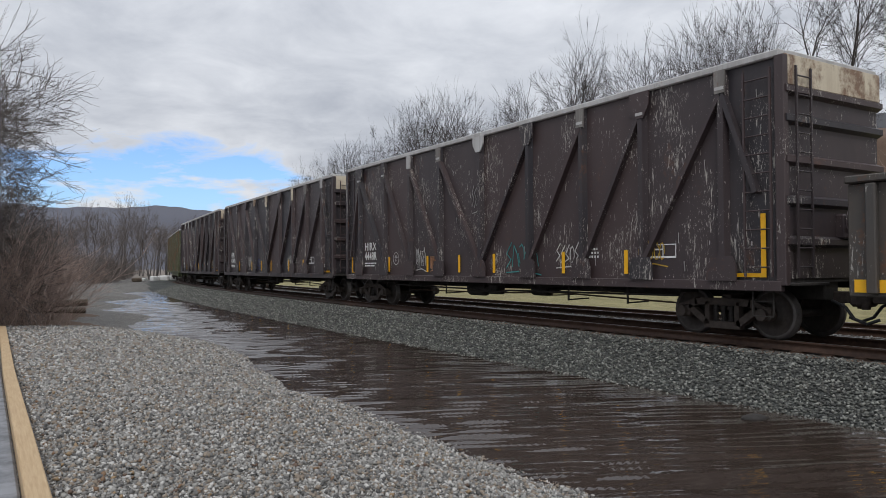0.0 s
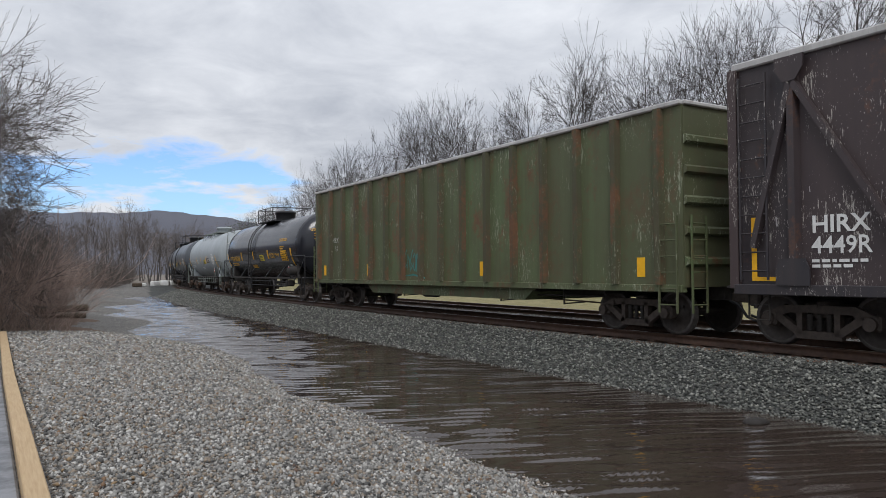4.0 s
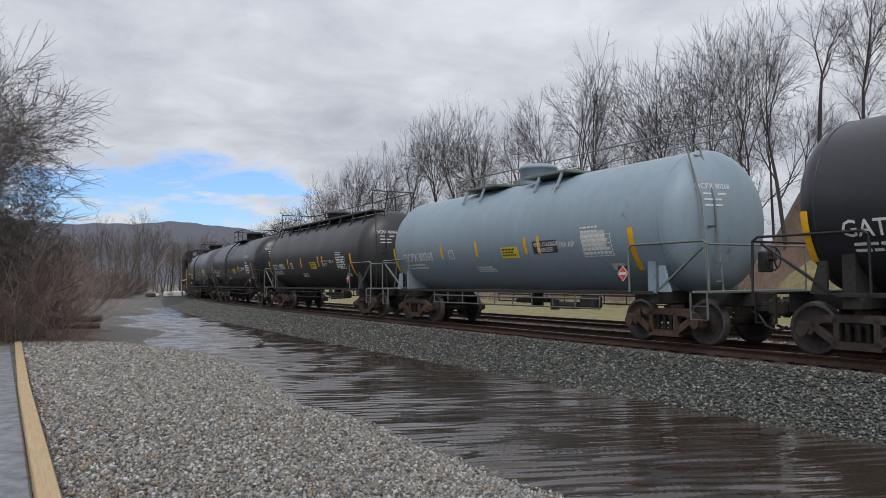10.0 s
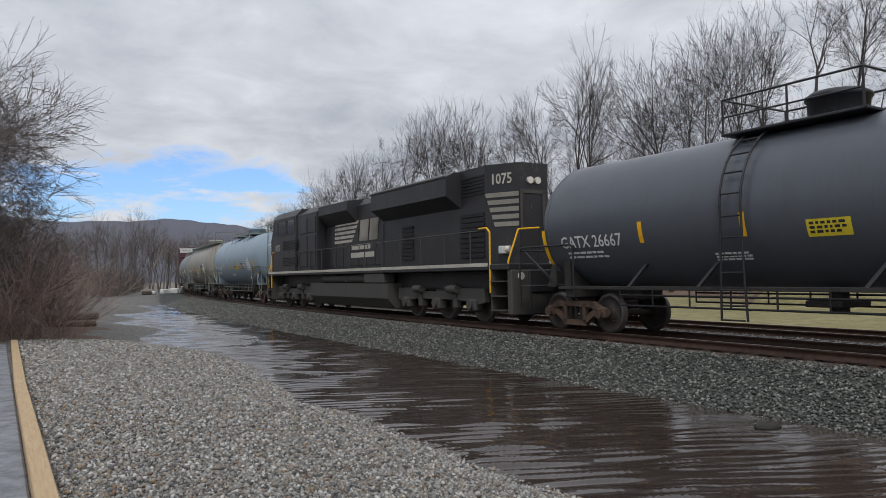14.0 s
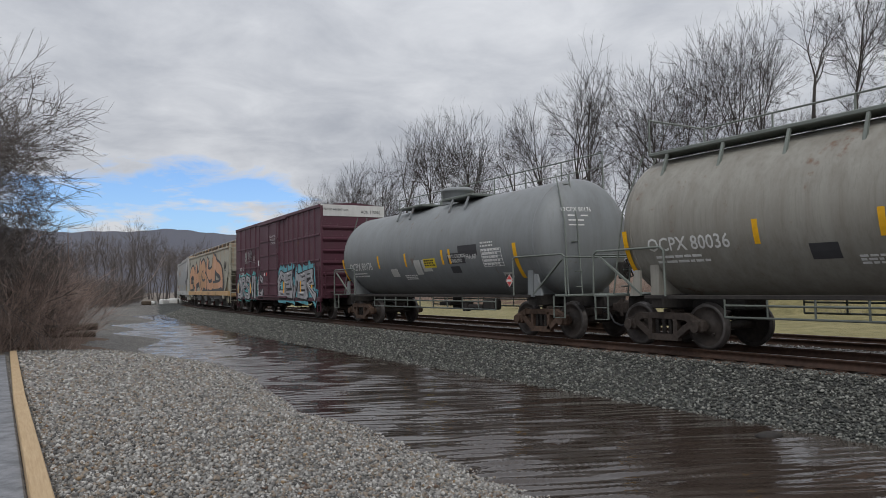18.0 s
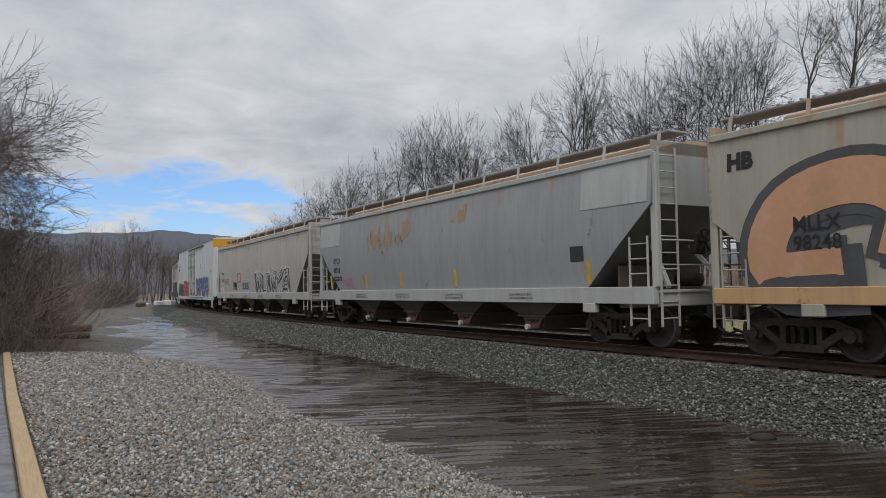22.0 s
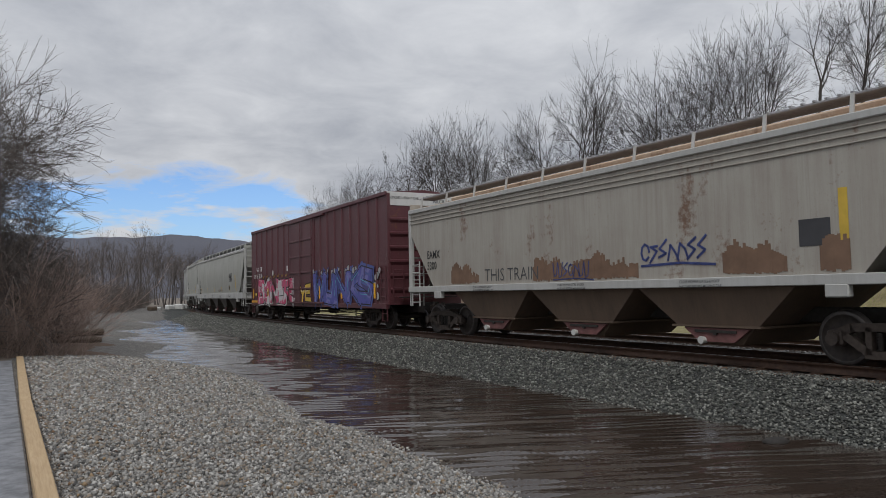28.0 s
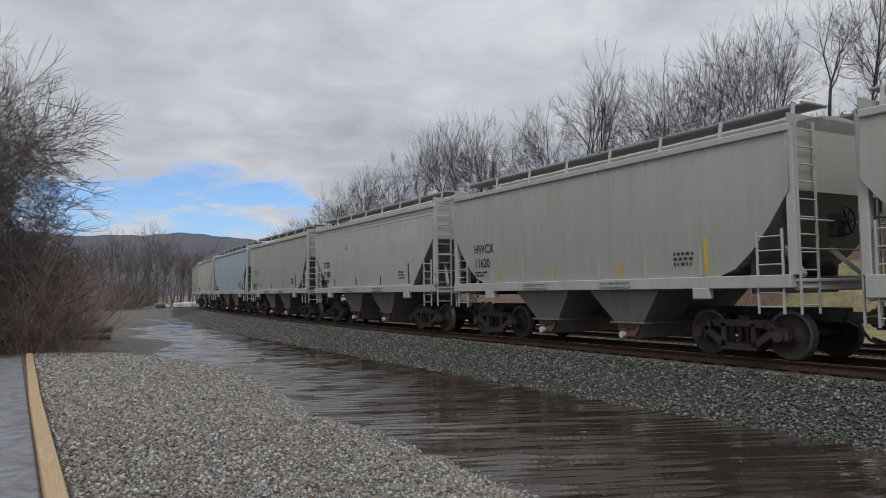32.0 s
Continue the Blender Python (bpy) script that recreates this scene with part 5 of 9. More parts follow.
    brake_wheel(car, 0.2, -h - 0.28, 2.1, "gond")
    underframe(car, r, l)
    couplers(car, h + 0.02)
    bogie(car, -h + 1.57, s)
    bogie(car, h - 1.25, s)
    return car


def green_gondola(r, l):
    car, h, s = start_car("gondola_car", "tall faded green ribbed gondola car with rust stains", r, l)
    W, z0, z1 = 1.46, 1.0, 4.56
    for x in (-1, 1):
        for i in range(15):
            q = -h + 0.55 + i * (2 * h - 1.1) / 15
            part("side_sheet", M().box(x * W - 0.02, x * W + 0.02, -h if i == 0 else q, h if i == 14 else q + (2 * h - 1.1) / 15, z0, z1), "gondgreen", car)
        part("top_chord", M().box(x * W - 0.1, x * W + 0.1, -h, h, z1, z1 + 0.1, 0.02), "gondchord", car, "pale worn top edge")
        part("side_sill", M().box(x * W - 0.08, x * W + 0.08, -h, h, z0 - 0.1, z0 + 0.05, 0.012), "gondgreen", car)
        for i in range(16):
            y = -h + 0.55 + i * (2 * h - 1.1) / 15
            part("rib", M().prism([(x * W, y - 0.11), (x * (W + 0.15), y - 0.07), (x * (W + 0.15), y + 0.07), (x * W, y + 0.11)], 2, z0 + 0.05, z1), "ribgreen", car)
    part("fishbelly_sill", M().prism([(-h + 4.6, 1.0), (-h + 5.2, 0.6), (h - 5.2, 0.6), (h - 4.6, 1.0)], 0, -1.35, 1.35), "gondgreen", car)
    part("load", M().box(-W + 0.05, W - 0.05, -h + 0.1, h - 0.1, 1.1, 4.1, 0.2), "under", car)
    for e in (-1, 1):
        part("end_sheet", M().box(-W, W, e * h - 0.02, e * h + 0.02, z0, z1), "gondgreen", car)
        for z in (1.5, 2.1, 2.7, 3.3, 3.9):
            part("end_rib", M().prism([(e * h, z - 0.11), (e * (h + 0.1), z - 0.05), (e * (h + 0.1), z + 0.05), (e * h, z + 0.11)], 0, -W, W), "gondgreen", car)
        part("top_chord", M().box(-W, W, e * h - 0.08, e * h + 0.08, z1, z1 + 0.09, 0.02), "gondchord", car)
        ladder(car, -W - 0.12, e * (h - 0.3), 0.5, 2.4, 0.45, 6, "gondgreen")
        ladder(car, -W + 0.3, e * (h + 0.12), 0.5, 2.4, 0.42, 6, "gondgreen", "x")
    F = Face(car, x=W + 0.008)
    F.patch(h - 2.6, h - 1.0, 2.1, 2.75, "greyplate", name="number_panel")
    F.text("HIRX", h - 1.8, 2.48, 0.2, squeeze=0.9, bold=0.01)
    F.text("11", h - 2.05, 2.15, 0.2, bold=0.01)
    for y in (h - 0.95, h - 5, -h + 1.2, -h + 7):
        F.patch(y, y - 0.22, 1.2, 1.6, lift=0.02)
    for y in (-h + 4.2, -h + 6.6, -h + 8.8):
        F.patch(y, y - 0.5, 3.6, 4.05, "greyplate", name="paint_patch")
    scrawl(F, h - 1.4, 1.45, 0.45, 0.3, "white", 5, 0.02)
    scrawl(F, 2.0, 1.25, 1.4, 0.8, "graf_teal", 6, 0.05)
    brake_wheel(car, 0.2, -h - 0.3, 2.3, "gondgreen")
    underframe(car, r, l)
    couplers(car, h + 0.02)
    bogie(car, -h + 1.7, s)
    bogie(car, h - 1.7, s)


def low_gondola(r, l):
    car, h, s = start_car("gondola_car", "low grey-brown gondola car with a yellow stripe", r, l)
    part("body", M().box(-1.42, 1.42, -h, h, 0.85, 2.62, 0.02), "lowgond", car)
    for i in range(11):
        y = -h + 0.4 + i * (2 * h - 0.8) / 10
        part("post", M().box(-1.53, -1.42, y - 0.08, y + 0.08, 0.9, 2.6, 0.02), "lowgond", car)
    part("top_chord", M().box(-1.52, 1.52, -h, h, 2.62, 2.74, 0.02), "lowgond", car)
    Face(car, x=1.43).patch(h - 0.1, h - 1.2, 0.92, 1.12, name="stripe")
    couplers(car, h + 0.02)
    bogie(car, -h + 1.6, s)
    bogie(car, h - 1.6, s)


# ---------------------------------------------------------------- tank cars
TR, TZ = 1.54, 2.55
MAT["graf_teal"] = plain("spray_teal", (0.10, 0.42, 0.42), 0.7, 0, 0.15, 3)
MAT["graf_blue"] = plain("spray_blue", (0.10, 0.13, 0.36), 0.7, 0, 0.2, 3)
MAT["graf_violet"] = plain("spray_violet", (0.13, 0.11, 0.40), 0.7, 0, 0.2, 3)
MAT["graf_pink"] = plain("spray_pink", (0.70, 0.09, 0.20), 0.7, 0, 0.2, 3)
MAT["graf_red"] = plain("spray_red", (0.50, 0.05, 0.07), 0.7, 0, 0.2, 3)
MAT["graf_peach"] = plain("spray_peach", (0.66, 0.35, 0.19), 0.75, 0, 0.12, 2)
MAT["graf_charcoal"] = plain("spray_charcoal", (0.085, 0.085, 0.09), 0.8, 0, 0.25, 2)
MAT["graf_silver"] = plain("spray_silver", (0.42, 0.42, 0.43), 0.5, 0.3, 0.2, 3)
MAT["graf_black"] = plain("spray_black", (0.02, 0.02, 0.022), 0.7, 0, 0.2, 3)
MAT["graf_aqua"] = plain("spray_aqua", (0.13, 0.46, 0.55), 0.7, 0, 0.2, 3)
MAT["graf_brown"] = plain("spray_brown", (0.19, 0.115, 0.075), 0.75, 0, 0.25, 3)
MAT["graf_yellow"] = plain("spray_yellow", (0.62, 0.42, 0.06), 0.7, 0, 0.2, 3)
MAT["graf_green"] = plain("spray_green", (0.05, 0.16, 0.11), 0.7, 0, 0.2, 3)
MAT["greyplate"] = plain("grey_panel", (0.16, 0.18, 0.16), 0.6, 0, 0.2, 3)
MAT["paleplate"] = plain("pale_panel", (0.55, 0.55, 0.52), 0.6, 0, 0.15, 3)
MAT["darkplate"] = plain("dark_panel", (0.05, 0.05, 0.055), 0.6, 0, 0.2, 3)


def tank_paint(name, base, dirt, rough, rust=0.0, grime=(0.06, 0.055, 0.05)):
    return painted(name, base, grime, dirt, rust, 0.0, rough)


MAT["tk_gloss"] = tank_paint("tank_gloss_black", (0.017, 0.018, 0.024), 0.22, 0.2, 0, (0.045, 0.046, 0.05))
MAT["tk_light"] = tank_paint("tank_light_grey", (0.34, 0.375, 0.395), 0.3, 0.5, 0.05, (0.17, 0.16, 0.15))
MAT["tk_slate"] = tank_paint("tank_slate_grey", (0.078, 0.088, 0.104), 0.4, 0.37, 0.0, (0.055, 0.053, 0.052))
MAT["tk_black"] = tank_paint("tank_flat_black", (0.021, 0.022, 0.028), 0.4, 0.34, 0.0, (0.040, 0.040, 0.044))
MAT["tk_blue"] = tank_paint("tank_blue_grey", (0.25, 0.325, 0.385), 0.3, 0.5, 0.05, (0.15, 0.15, 0.14))
MAT["tk_dusty"] = tank_paint("tank_dusty_black", (0.034, 0.033, 0.036), 0.55, 0.42, 0.0, (0.055, 0.051, 0.050))
MAT["tk_beige"] = tank_paint("tank_dirty_beige", (0.30, 0.29, 0.255), 0.6, 0.6, 0.3, (0.12, 0.10, 0.075))
MAT["tk_grey"] = tank_paint("tank_mid_grey", (0.215, 0.23, 0.235), 0.4, 0.55, 0.1, (0.11, 0.10, 0.09))


def placard(F, y, z, k=0.17):
    ob = F.shape([(y + k, z), (y, z - k), (y - k, z), (y, z + k)], "white", 0.014, "placard")
    g = M()
    q = k * 0.86
    F.shape([(y + q, z), (y, z - q), (y - q, z), (y, z + q)], "red", 0.018, m=g)
    part("placard_face", g, "red", ob)
    g = M()
    F.patch(y + k * 0.6, y - k * 0.6, z - k * 0.17, z + k * 0.17, m=g, lift=0.023)
    part("placard_number", g, "white", ob)


def tank_car(r, l, paint, label, mark, number, style, seed, ink="white", trim="blackpipe", sign=True):
    """style: 'dome' has a platform round the valve housing and a side ladder, 'walk' a long walkway with end ladders, 'rail' a light handrail."""
    car, h, s = start_car("tank_car", label, r, l)
    rng = random.Random(seed)
    prof, head, n = [], 0.72, 9
    for i in range(n + 1):
        a = math.pi / 2 * i / n
        prof.append((max(0.002, TR * math.sin(a)), -h + head * (1 - math.cos(a))))
    body = prof + [(TR, -h + head + 2.2), (TR + 0.0, 0), (TR, h - head - 2.2)] + [(rr, -yy) for rr, yy in prof[::-1]]
    part("tank", M().lathe(body, (0, 0, TZ), 1, 56), paint, car)
    for y in (-h + head, h - head):
        part("weld_band", M().lathe([(TR, y - 0.02), (TR + 0.008, y - 0.015), (TR + 0.008, y + 0.015), (TR, y + 0.02)], (0, 0, TZ), 1, 56), paint, car)
    top = TZ + TR
    part("valve_housing", M().lathe([(0.5, -0.06), (0.52, 0.36), (0.56, 0.37), (0.56, 0.43), (0.46, 0.50), (0.001, 0.52)], (0, 0, top), 2, 24), trim if style == "dome" else paint, car)
    part("relief_valve", M().cyl((0.0, 0.95, top - 0.05), (0.0, 0.95, top + 0.16), 0.13, n=12), trim, car)
    if style == "dome":
        part("platform", M().box(-1.0, 1.0, -1.05, 1.75, top - 0.10, top - 0.05, 0.01), trim, car)
        g = M()
        for x in (-1.0, 1.0):
            for y in (-1.0, 0.35, 1.7):
                g.cyl((x, y, top - 0.08), (x, y, top + 0.6), 0.022, n=7)
            g.path([(x, -1.0, top + 0.6), (x, 0.35, top + 0.6), (x, 1.7, top + 0.6)], 0.022, 7)
            g.path([(x, -1.0, top + 0.26), (x, 1.7, top + 0.26)], 0.018, 6)
        for y in (-1.0, 1.7):
            g.path([(-1.0, y, top + 0.6), (1.0, y, top + 0.6)], 0.022, 7)
        part("platform_railing", g, trim, car)
        gl = M()
        for dy in (-0.22, 0.22):
            pts = [(-(TR + 0.1) * math.cos(t) - 0.02, 1.1 + dy, TZ + (TR + 0.1) * math.sin(t)) for t in np.linspace(1.25, -0.15, 9)]
            pts += [(-TR - 0.09, 1.1 + dy * 1.1, 1.4), (-TR - 0.06, 1.1 + dy * 1.25, 0.48)]
            gl.path(pts, 0.024, 6)
        for t in np.linspace(1.15, -0.1, 6):
            c = (-(TR + 0.1) * math.cos(t) - 0.02, TZ + (TR + 0.1) * math.sin(t))
            gl.cyl((c[0], 0.88, c[1]), (c[0], 1.32, c[1]), 0.018, n=6)
        for z in (2.0, 1.68, 1.36, 1.04, 0.76, 0.5):
            gl.cyl((-TR - 0.09, 0.86, z), (-TR - 0.09, 1.34, z), 0.018, n=6)
        part("side_ladder", gl, trim, car)
    else:
        wy0, wy1 = -h + 0.75, h - 0.75
        if style == "walk":
            part("walkway", M().box(-0.95, -0.35, wy0, wy1, top - 0.03, top + 0.05, 0.015), trim, car)
            for i in range(9):
                y = wy0 + 0.5 + i * (wy1 - wy0 - 1.0) / 8
                part("walkway_bracket", M().bar((-0.9, y, top), (-1.12, y - 0.02, top - 0.52), 0.05, 0.06, (0, 1, 0)), trim, car)
        else:
            for e in (-1, 1):
                part("platform", M().box(-1.0, 0.9, min(e * 0.65, e * 2.4), max(e * 0.65, e * 2.4), top - 0.05, top + 0.02, 0.01), trim, car)
            for y in (-2.2, -1.3, 1.3, 2.2):
                part("walkway_bracket", M().bar((-0.95, y, top - 0.02), (-1.15, y, top - 0.45), 0.05, 0.06, (0, 1, 0)), paint, car)
        x = 0.9
        g = M()
        ys = np.linspace(wy0, wy1, 8)
        for y in ys:
            g.cyl((x, y, top - 0.45), (x, y, top + 0.78), 0.022, n=7)
        g.path([(x, wy0, top + 0.78), (x, wy1, top + 0.78)], 0.022, 7)
        g.path([(x, wy0, top + 0.4), (x, wy1, top + 0.4)], 0.016, 6)
        if style == "walk":
            g.path([(x, wy0, top + 0.78), (-0.9, wy0, top + 0.78), (-0.9, wy0, top + 0.02)], 0.022, 7)
            g.path([(x, wy1, top + 0.78), (-0.9, wy1, top + 0.78), (-0.9, wy1, top + 0.02)], 0.022, 7)
        part("walkway_railing", g, trim, car)
        for e in (-1, 1):
            gl = M()
            for dx in (-0.2, 0.2):
                gl.path([(-0.68 + dx, e * (h - 0.55), top + 0.05), (-0.85 + dx, e * (h - 0.05), TZ + 0.4), (-0.95 + dx * 1.1, e * (h + 0.18), 1.1)], 0.02, 6)
            for i in range(8):
                u = (i + 0.5) / 8
                z = top + (1.1 - top) * u
                y = e * (h - 0.55 + 0.73 * min(1, u * 1.15))
                gl.cyl((-0.88 - 0.27 * u + 0.2, y, z), (-0.48 - 0.27 * u, y, z), 0.016, n=6)
            part("end_ladder", gl, trim, car)
    # stub sills, saddles, end platforms and handrails
    for e in (-1, 1):
        part("stub_sill", M().box(-0.35, 0.35, min(e * (h + 0.55), e * (h - 2.6)), max(e * (h + 0.55), e * (h - 2.6)), 0.78, 1.06, 0.02).box(-1.25, 1.25, e * (h - 1.15) - 0.16, e * (h - 1.15) + 0.16, 0.82, 1.1, 0.02), "under", car)
        part("saddle", M().prism([(-1.3, 1.05), (-1.3, 1.75), (-1.15, 1.5), (-0.7, 1.18), (0, 1.02), (0.7, 1.18), (1.15, 1.5), (1.3, 1.75), (1.3, 1.05), (0, 0.8)], 1, e * (h - 1.15) - 0.11, e * (h - 1.15) + 0.11), paint if style != "dome" else "under", car)
        part("saddle_leg", M().prism([(e * (h - 0.85), 1.08), (e * (h - 0.55), 1.08), (e * (h - 0.72), 1.62), (e * (h - 0.85), 1.62)], 0, -1.42, -1.36), paint if style != "dome" else "under", car)
        part("end_platform", M().box(-1.5, 1.5, min(e * (h + 0.05), e * (h + 0.5)), max(e * (h + 0.05), e * (h + 0.5)), 1.06, 1.11, 0.01), trim if style == "dome" else "greyplate", car)
        g = M()
        g.path([(-1.5, e * (h - 1.6), 1.08), (-1.52, e * (h - 1.6), 2.0), (-1.52, e * (h - 1.5), 2.07), (-1.5, e * (h + 0.35), 2.07), (-1.5, e * (h + 0.45), 2.0), (-1.5, e * (h + 0.47), 1.08)], 0.024, 7)
        g.path([(-1.5, e * (h + 0.47), 2.0), (1.5, e * (h + 0.47), 2.0), (1.5, e * (h + 0.47), 1.08)], 0.02, 6)
        g.bar((-1.4, e * (h - 0.9), 1.1), (-1.46, e * (h + 0.3), 1.95), 0.04, 0.05, (1, 0, 0))
        part("handrail", g, trim if style == "dome" else "greyplate", car)
        stirrup(car, -1.5, e * (h + 0.22), 1.08, trim if style == "dome" else "greyplate")
    part("side_rail", M().box(-1.47, -1.41, -h + 1.0, h - 1.0, 1.02, 1.1, 0.01), "under", car)
    for x in (-1.25, 1.25):
        g = M()
        ya, yb = -h + 2.8, h - 2.8
        g.path([(x, ya, 0.9), (x, yb, 0.9)], 0.022, 6).path([(x, ya, 0.68), (x, yb, 0.68)], 0.022, 6)
        for i in range(10):
            y = ya + (yb - ya) * i / 9
            g.cyl((x, y, 0.68), (x, y, 1.08), 0.02, n=6)
        part("guard_rail", g, trim, car)
    for y in (-h + 3.6, -1.3, 1.9, h - 3.4) if style == "dome" else ():
        part("rail_brace", M().bar((-1.44, y + 0.12, 1.08), (-1.16, y - 0.18, 1.6), 0.05, 0.07, (0, 1, 0)), trim, car)
    part("valve_box", M().box(-1.1, -0.75, -h + 3.2, -h + 3.7, 0.66, 0.95, 0.05).cyl((-1.0, -h + 3.8, 0.72), (-1.0, -h + 4.5, 0.72), 0.09, n=10).cyl((-1.0, -h + 4.7, 0.85), (-1.0, -h + 4.7, 0.6), 0.12, n=10), "under", car)
    part("bottom_outlet", M().cyl((0, 0.1, 1.02), (0, 0.1, 0.62), 0.17, n=12).box(-0.5, 0.4, -0.25, 0.45, 0.72, 0.84, 0.02), "under", car)
    F = Face(car, radius=TR, cz=TZ)
    F.dz = -0.3
    F.patch(h - 0.62, h - 0.50, 1.85, 2.75, name="reflector"), F.patch(-h + 1.45, -h + 1.60, 1.75, 2.75, name="reflector")
    for y in (-h + 5.2, -1.95, 0.9, h - 3.75):
        F.patch(y, y + 0.11, 2.3, 2.75, name="reflector")
    F.text(mark + " " + number, h - 1.15, 2.28, 0.27, ink, 0.92, 0.012)
    F.lines(h - 1.3, 2.17, 1.3, 2, 0.05, ink, seed=seed, gap=2.2)
    if sign:
        sy = 2.75 if seed == 32 else -0.25
        F.patch(sy, sy - 0.75, 2.22, 2.52, "yellowsign", name="warning_sign", label="yellow warning sign")
        F.lines(sy - 0.05, 2.48, 0.62, 3, 0.045, "black", seed=seed + 1)
    F.patch(-h + 4.95, -h + 4.0, 2.3, 2.62, "darkplate", 0.006, "name_panel")
    F.text("VINYL CHLORIDE", -h + 4.9, 2.48, 0.1, ink, 0.85, 0.012)
    F.text("STABILIZED", -h + 4.78, 2.34, 0.1, ink, 0.85, 0.012)
    F.text("FRA AIP", -h + 3.9, 2.42, 0.13, ink, 0.85, 0.012)
    F.lines(-h + 3.1, 2.86, 0.6, 2, 0.045, ink, seed=seed + 7, gap=2.0)
    y0, z0 = -h + 3.1, 2.15
    plate = F.patch(y0, y0 - 0.97, z0, z0 + 0.53, "under" if ink != "white" or paint in ("tk_black", "tk_dusty", "tk_slate") else paint, 0.006, "test_stencil")
    for i in range(6):
        g = M()
        F.patch(y0, y0 - 0.95, z0 + i * 0.1, z0 + i * 0.1 + 0.014, m=g)
        part("stencil_line", g, ink, plate)
    for i in range(6):
        g = M()
        F.patch(y0 - i * 0.19, y0 - i * 0.19 - 0.016, z0, z0 + 0.518, m=g, lift=0.0095)
        part("stencil_line", g, ink, plate)
    F.lines(y0 - 0.05, z0 + 0.5, 0.85, 5, 0.05, ink, seed=seed + 2, gap=2.0)
    F.patch(-h + 2.35, -h + 1.95, 1.78, 1.95, "paleplate", name="card_holder")
    part("placard_holder", M().box(-1.50, -1.475, -h + 1.6, -h + 1.94, 1.3, 1.64, 0.004), "under", car)
    placard(Face(car, x=1.50), -h + 1.77, 1.47)
    F.lines(h - 5.4, 2.0, 0.9, 3, 0.04, ink, seed=seed + 5)
    brake_wheel(car, 0.9, -h - 0.15, 1.75, "under", 0.24)
    couplers(car, h + 0.3)
    if mark:
        def on_end(u, v):
            rr = min(0.999, math.hypot(u, v) / TR)
            return (u, -h + 0.72 * (1 - math.sqrt(1 - rr * rr)) - 0.012, TZ + v)
        g = M()
        vs, fs = letters(mark + " " + number, 0.008)
        g.add([on_end(-1.0 + u * 0.15, 0.62 + v * 0.16) for u, v, _ in vs], fs)
        part("end_lettering", g, ink, car)
        for i, w in enumerate((0.55, 0.42, 0.42)):
            q = [on_end(-0.85, 0.5 - i * 0.12), on_end(-0.85 + w, 0.5 - i * 0.12), on_end(-0.85 + w, 0.535 - i * 0.12), on_end(-0.85, 0.535 - i * 0.12)]
            part("small_print", M().add(q, [(0, 1, 2, 3)]), ink, car)
    rusty = "rustframe" if seed % 3 else "frame"
    bogie(car, -h + 1.1, s, rusty)
    bogie(car, h - 1.1, s, rusty)
    return car, F, h


# ---------------------------------------------------------------- boxcars and the insulated car
MAT["maroon"] = painted("maroon_paint", (0.085, 0.025, 0.040), (0.055, 0.03, 0.032), 0.45, 0.1, 0.25, 0.5, (0.2, 0.15, 0.14))
MAT["oxide"] = painted("oxide_paint", (0.105, 0.031, 0.038), (0.06, 0.03, 0.028), 0.4, 0.1, 0.2, 0.5, (0.2, 0.15, 0.14))
MAT["whitepanel"] = painted("dirty_white", (0.62, 0.62, 0.60), (0.3, 0.28, 0.26), 0.35, 0.1, 0, 0.6)
MAT["reefer"] = painted("white_car_paint", (0.66, 0.67, 0.68), (0.36, 0.34, 0.32), 0.42, 0.03, 0, 0.45)
MAT["orange"] = painted("orange_band", (0.72, 0.33, 0.02), (0.4, 0.2, 0.05), 0.3, 0, 0, 0.5)


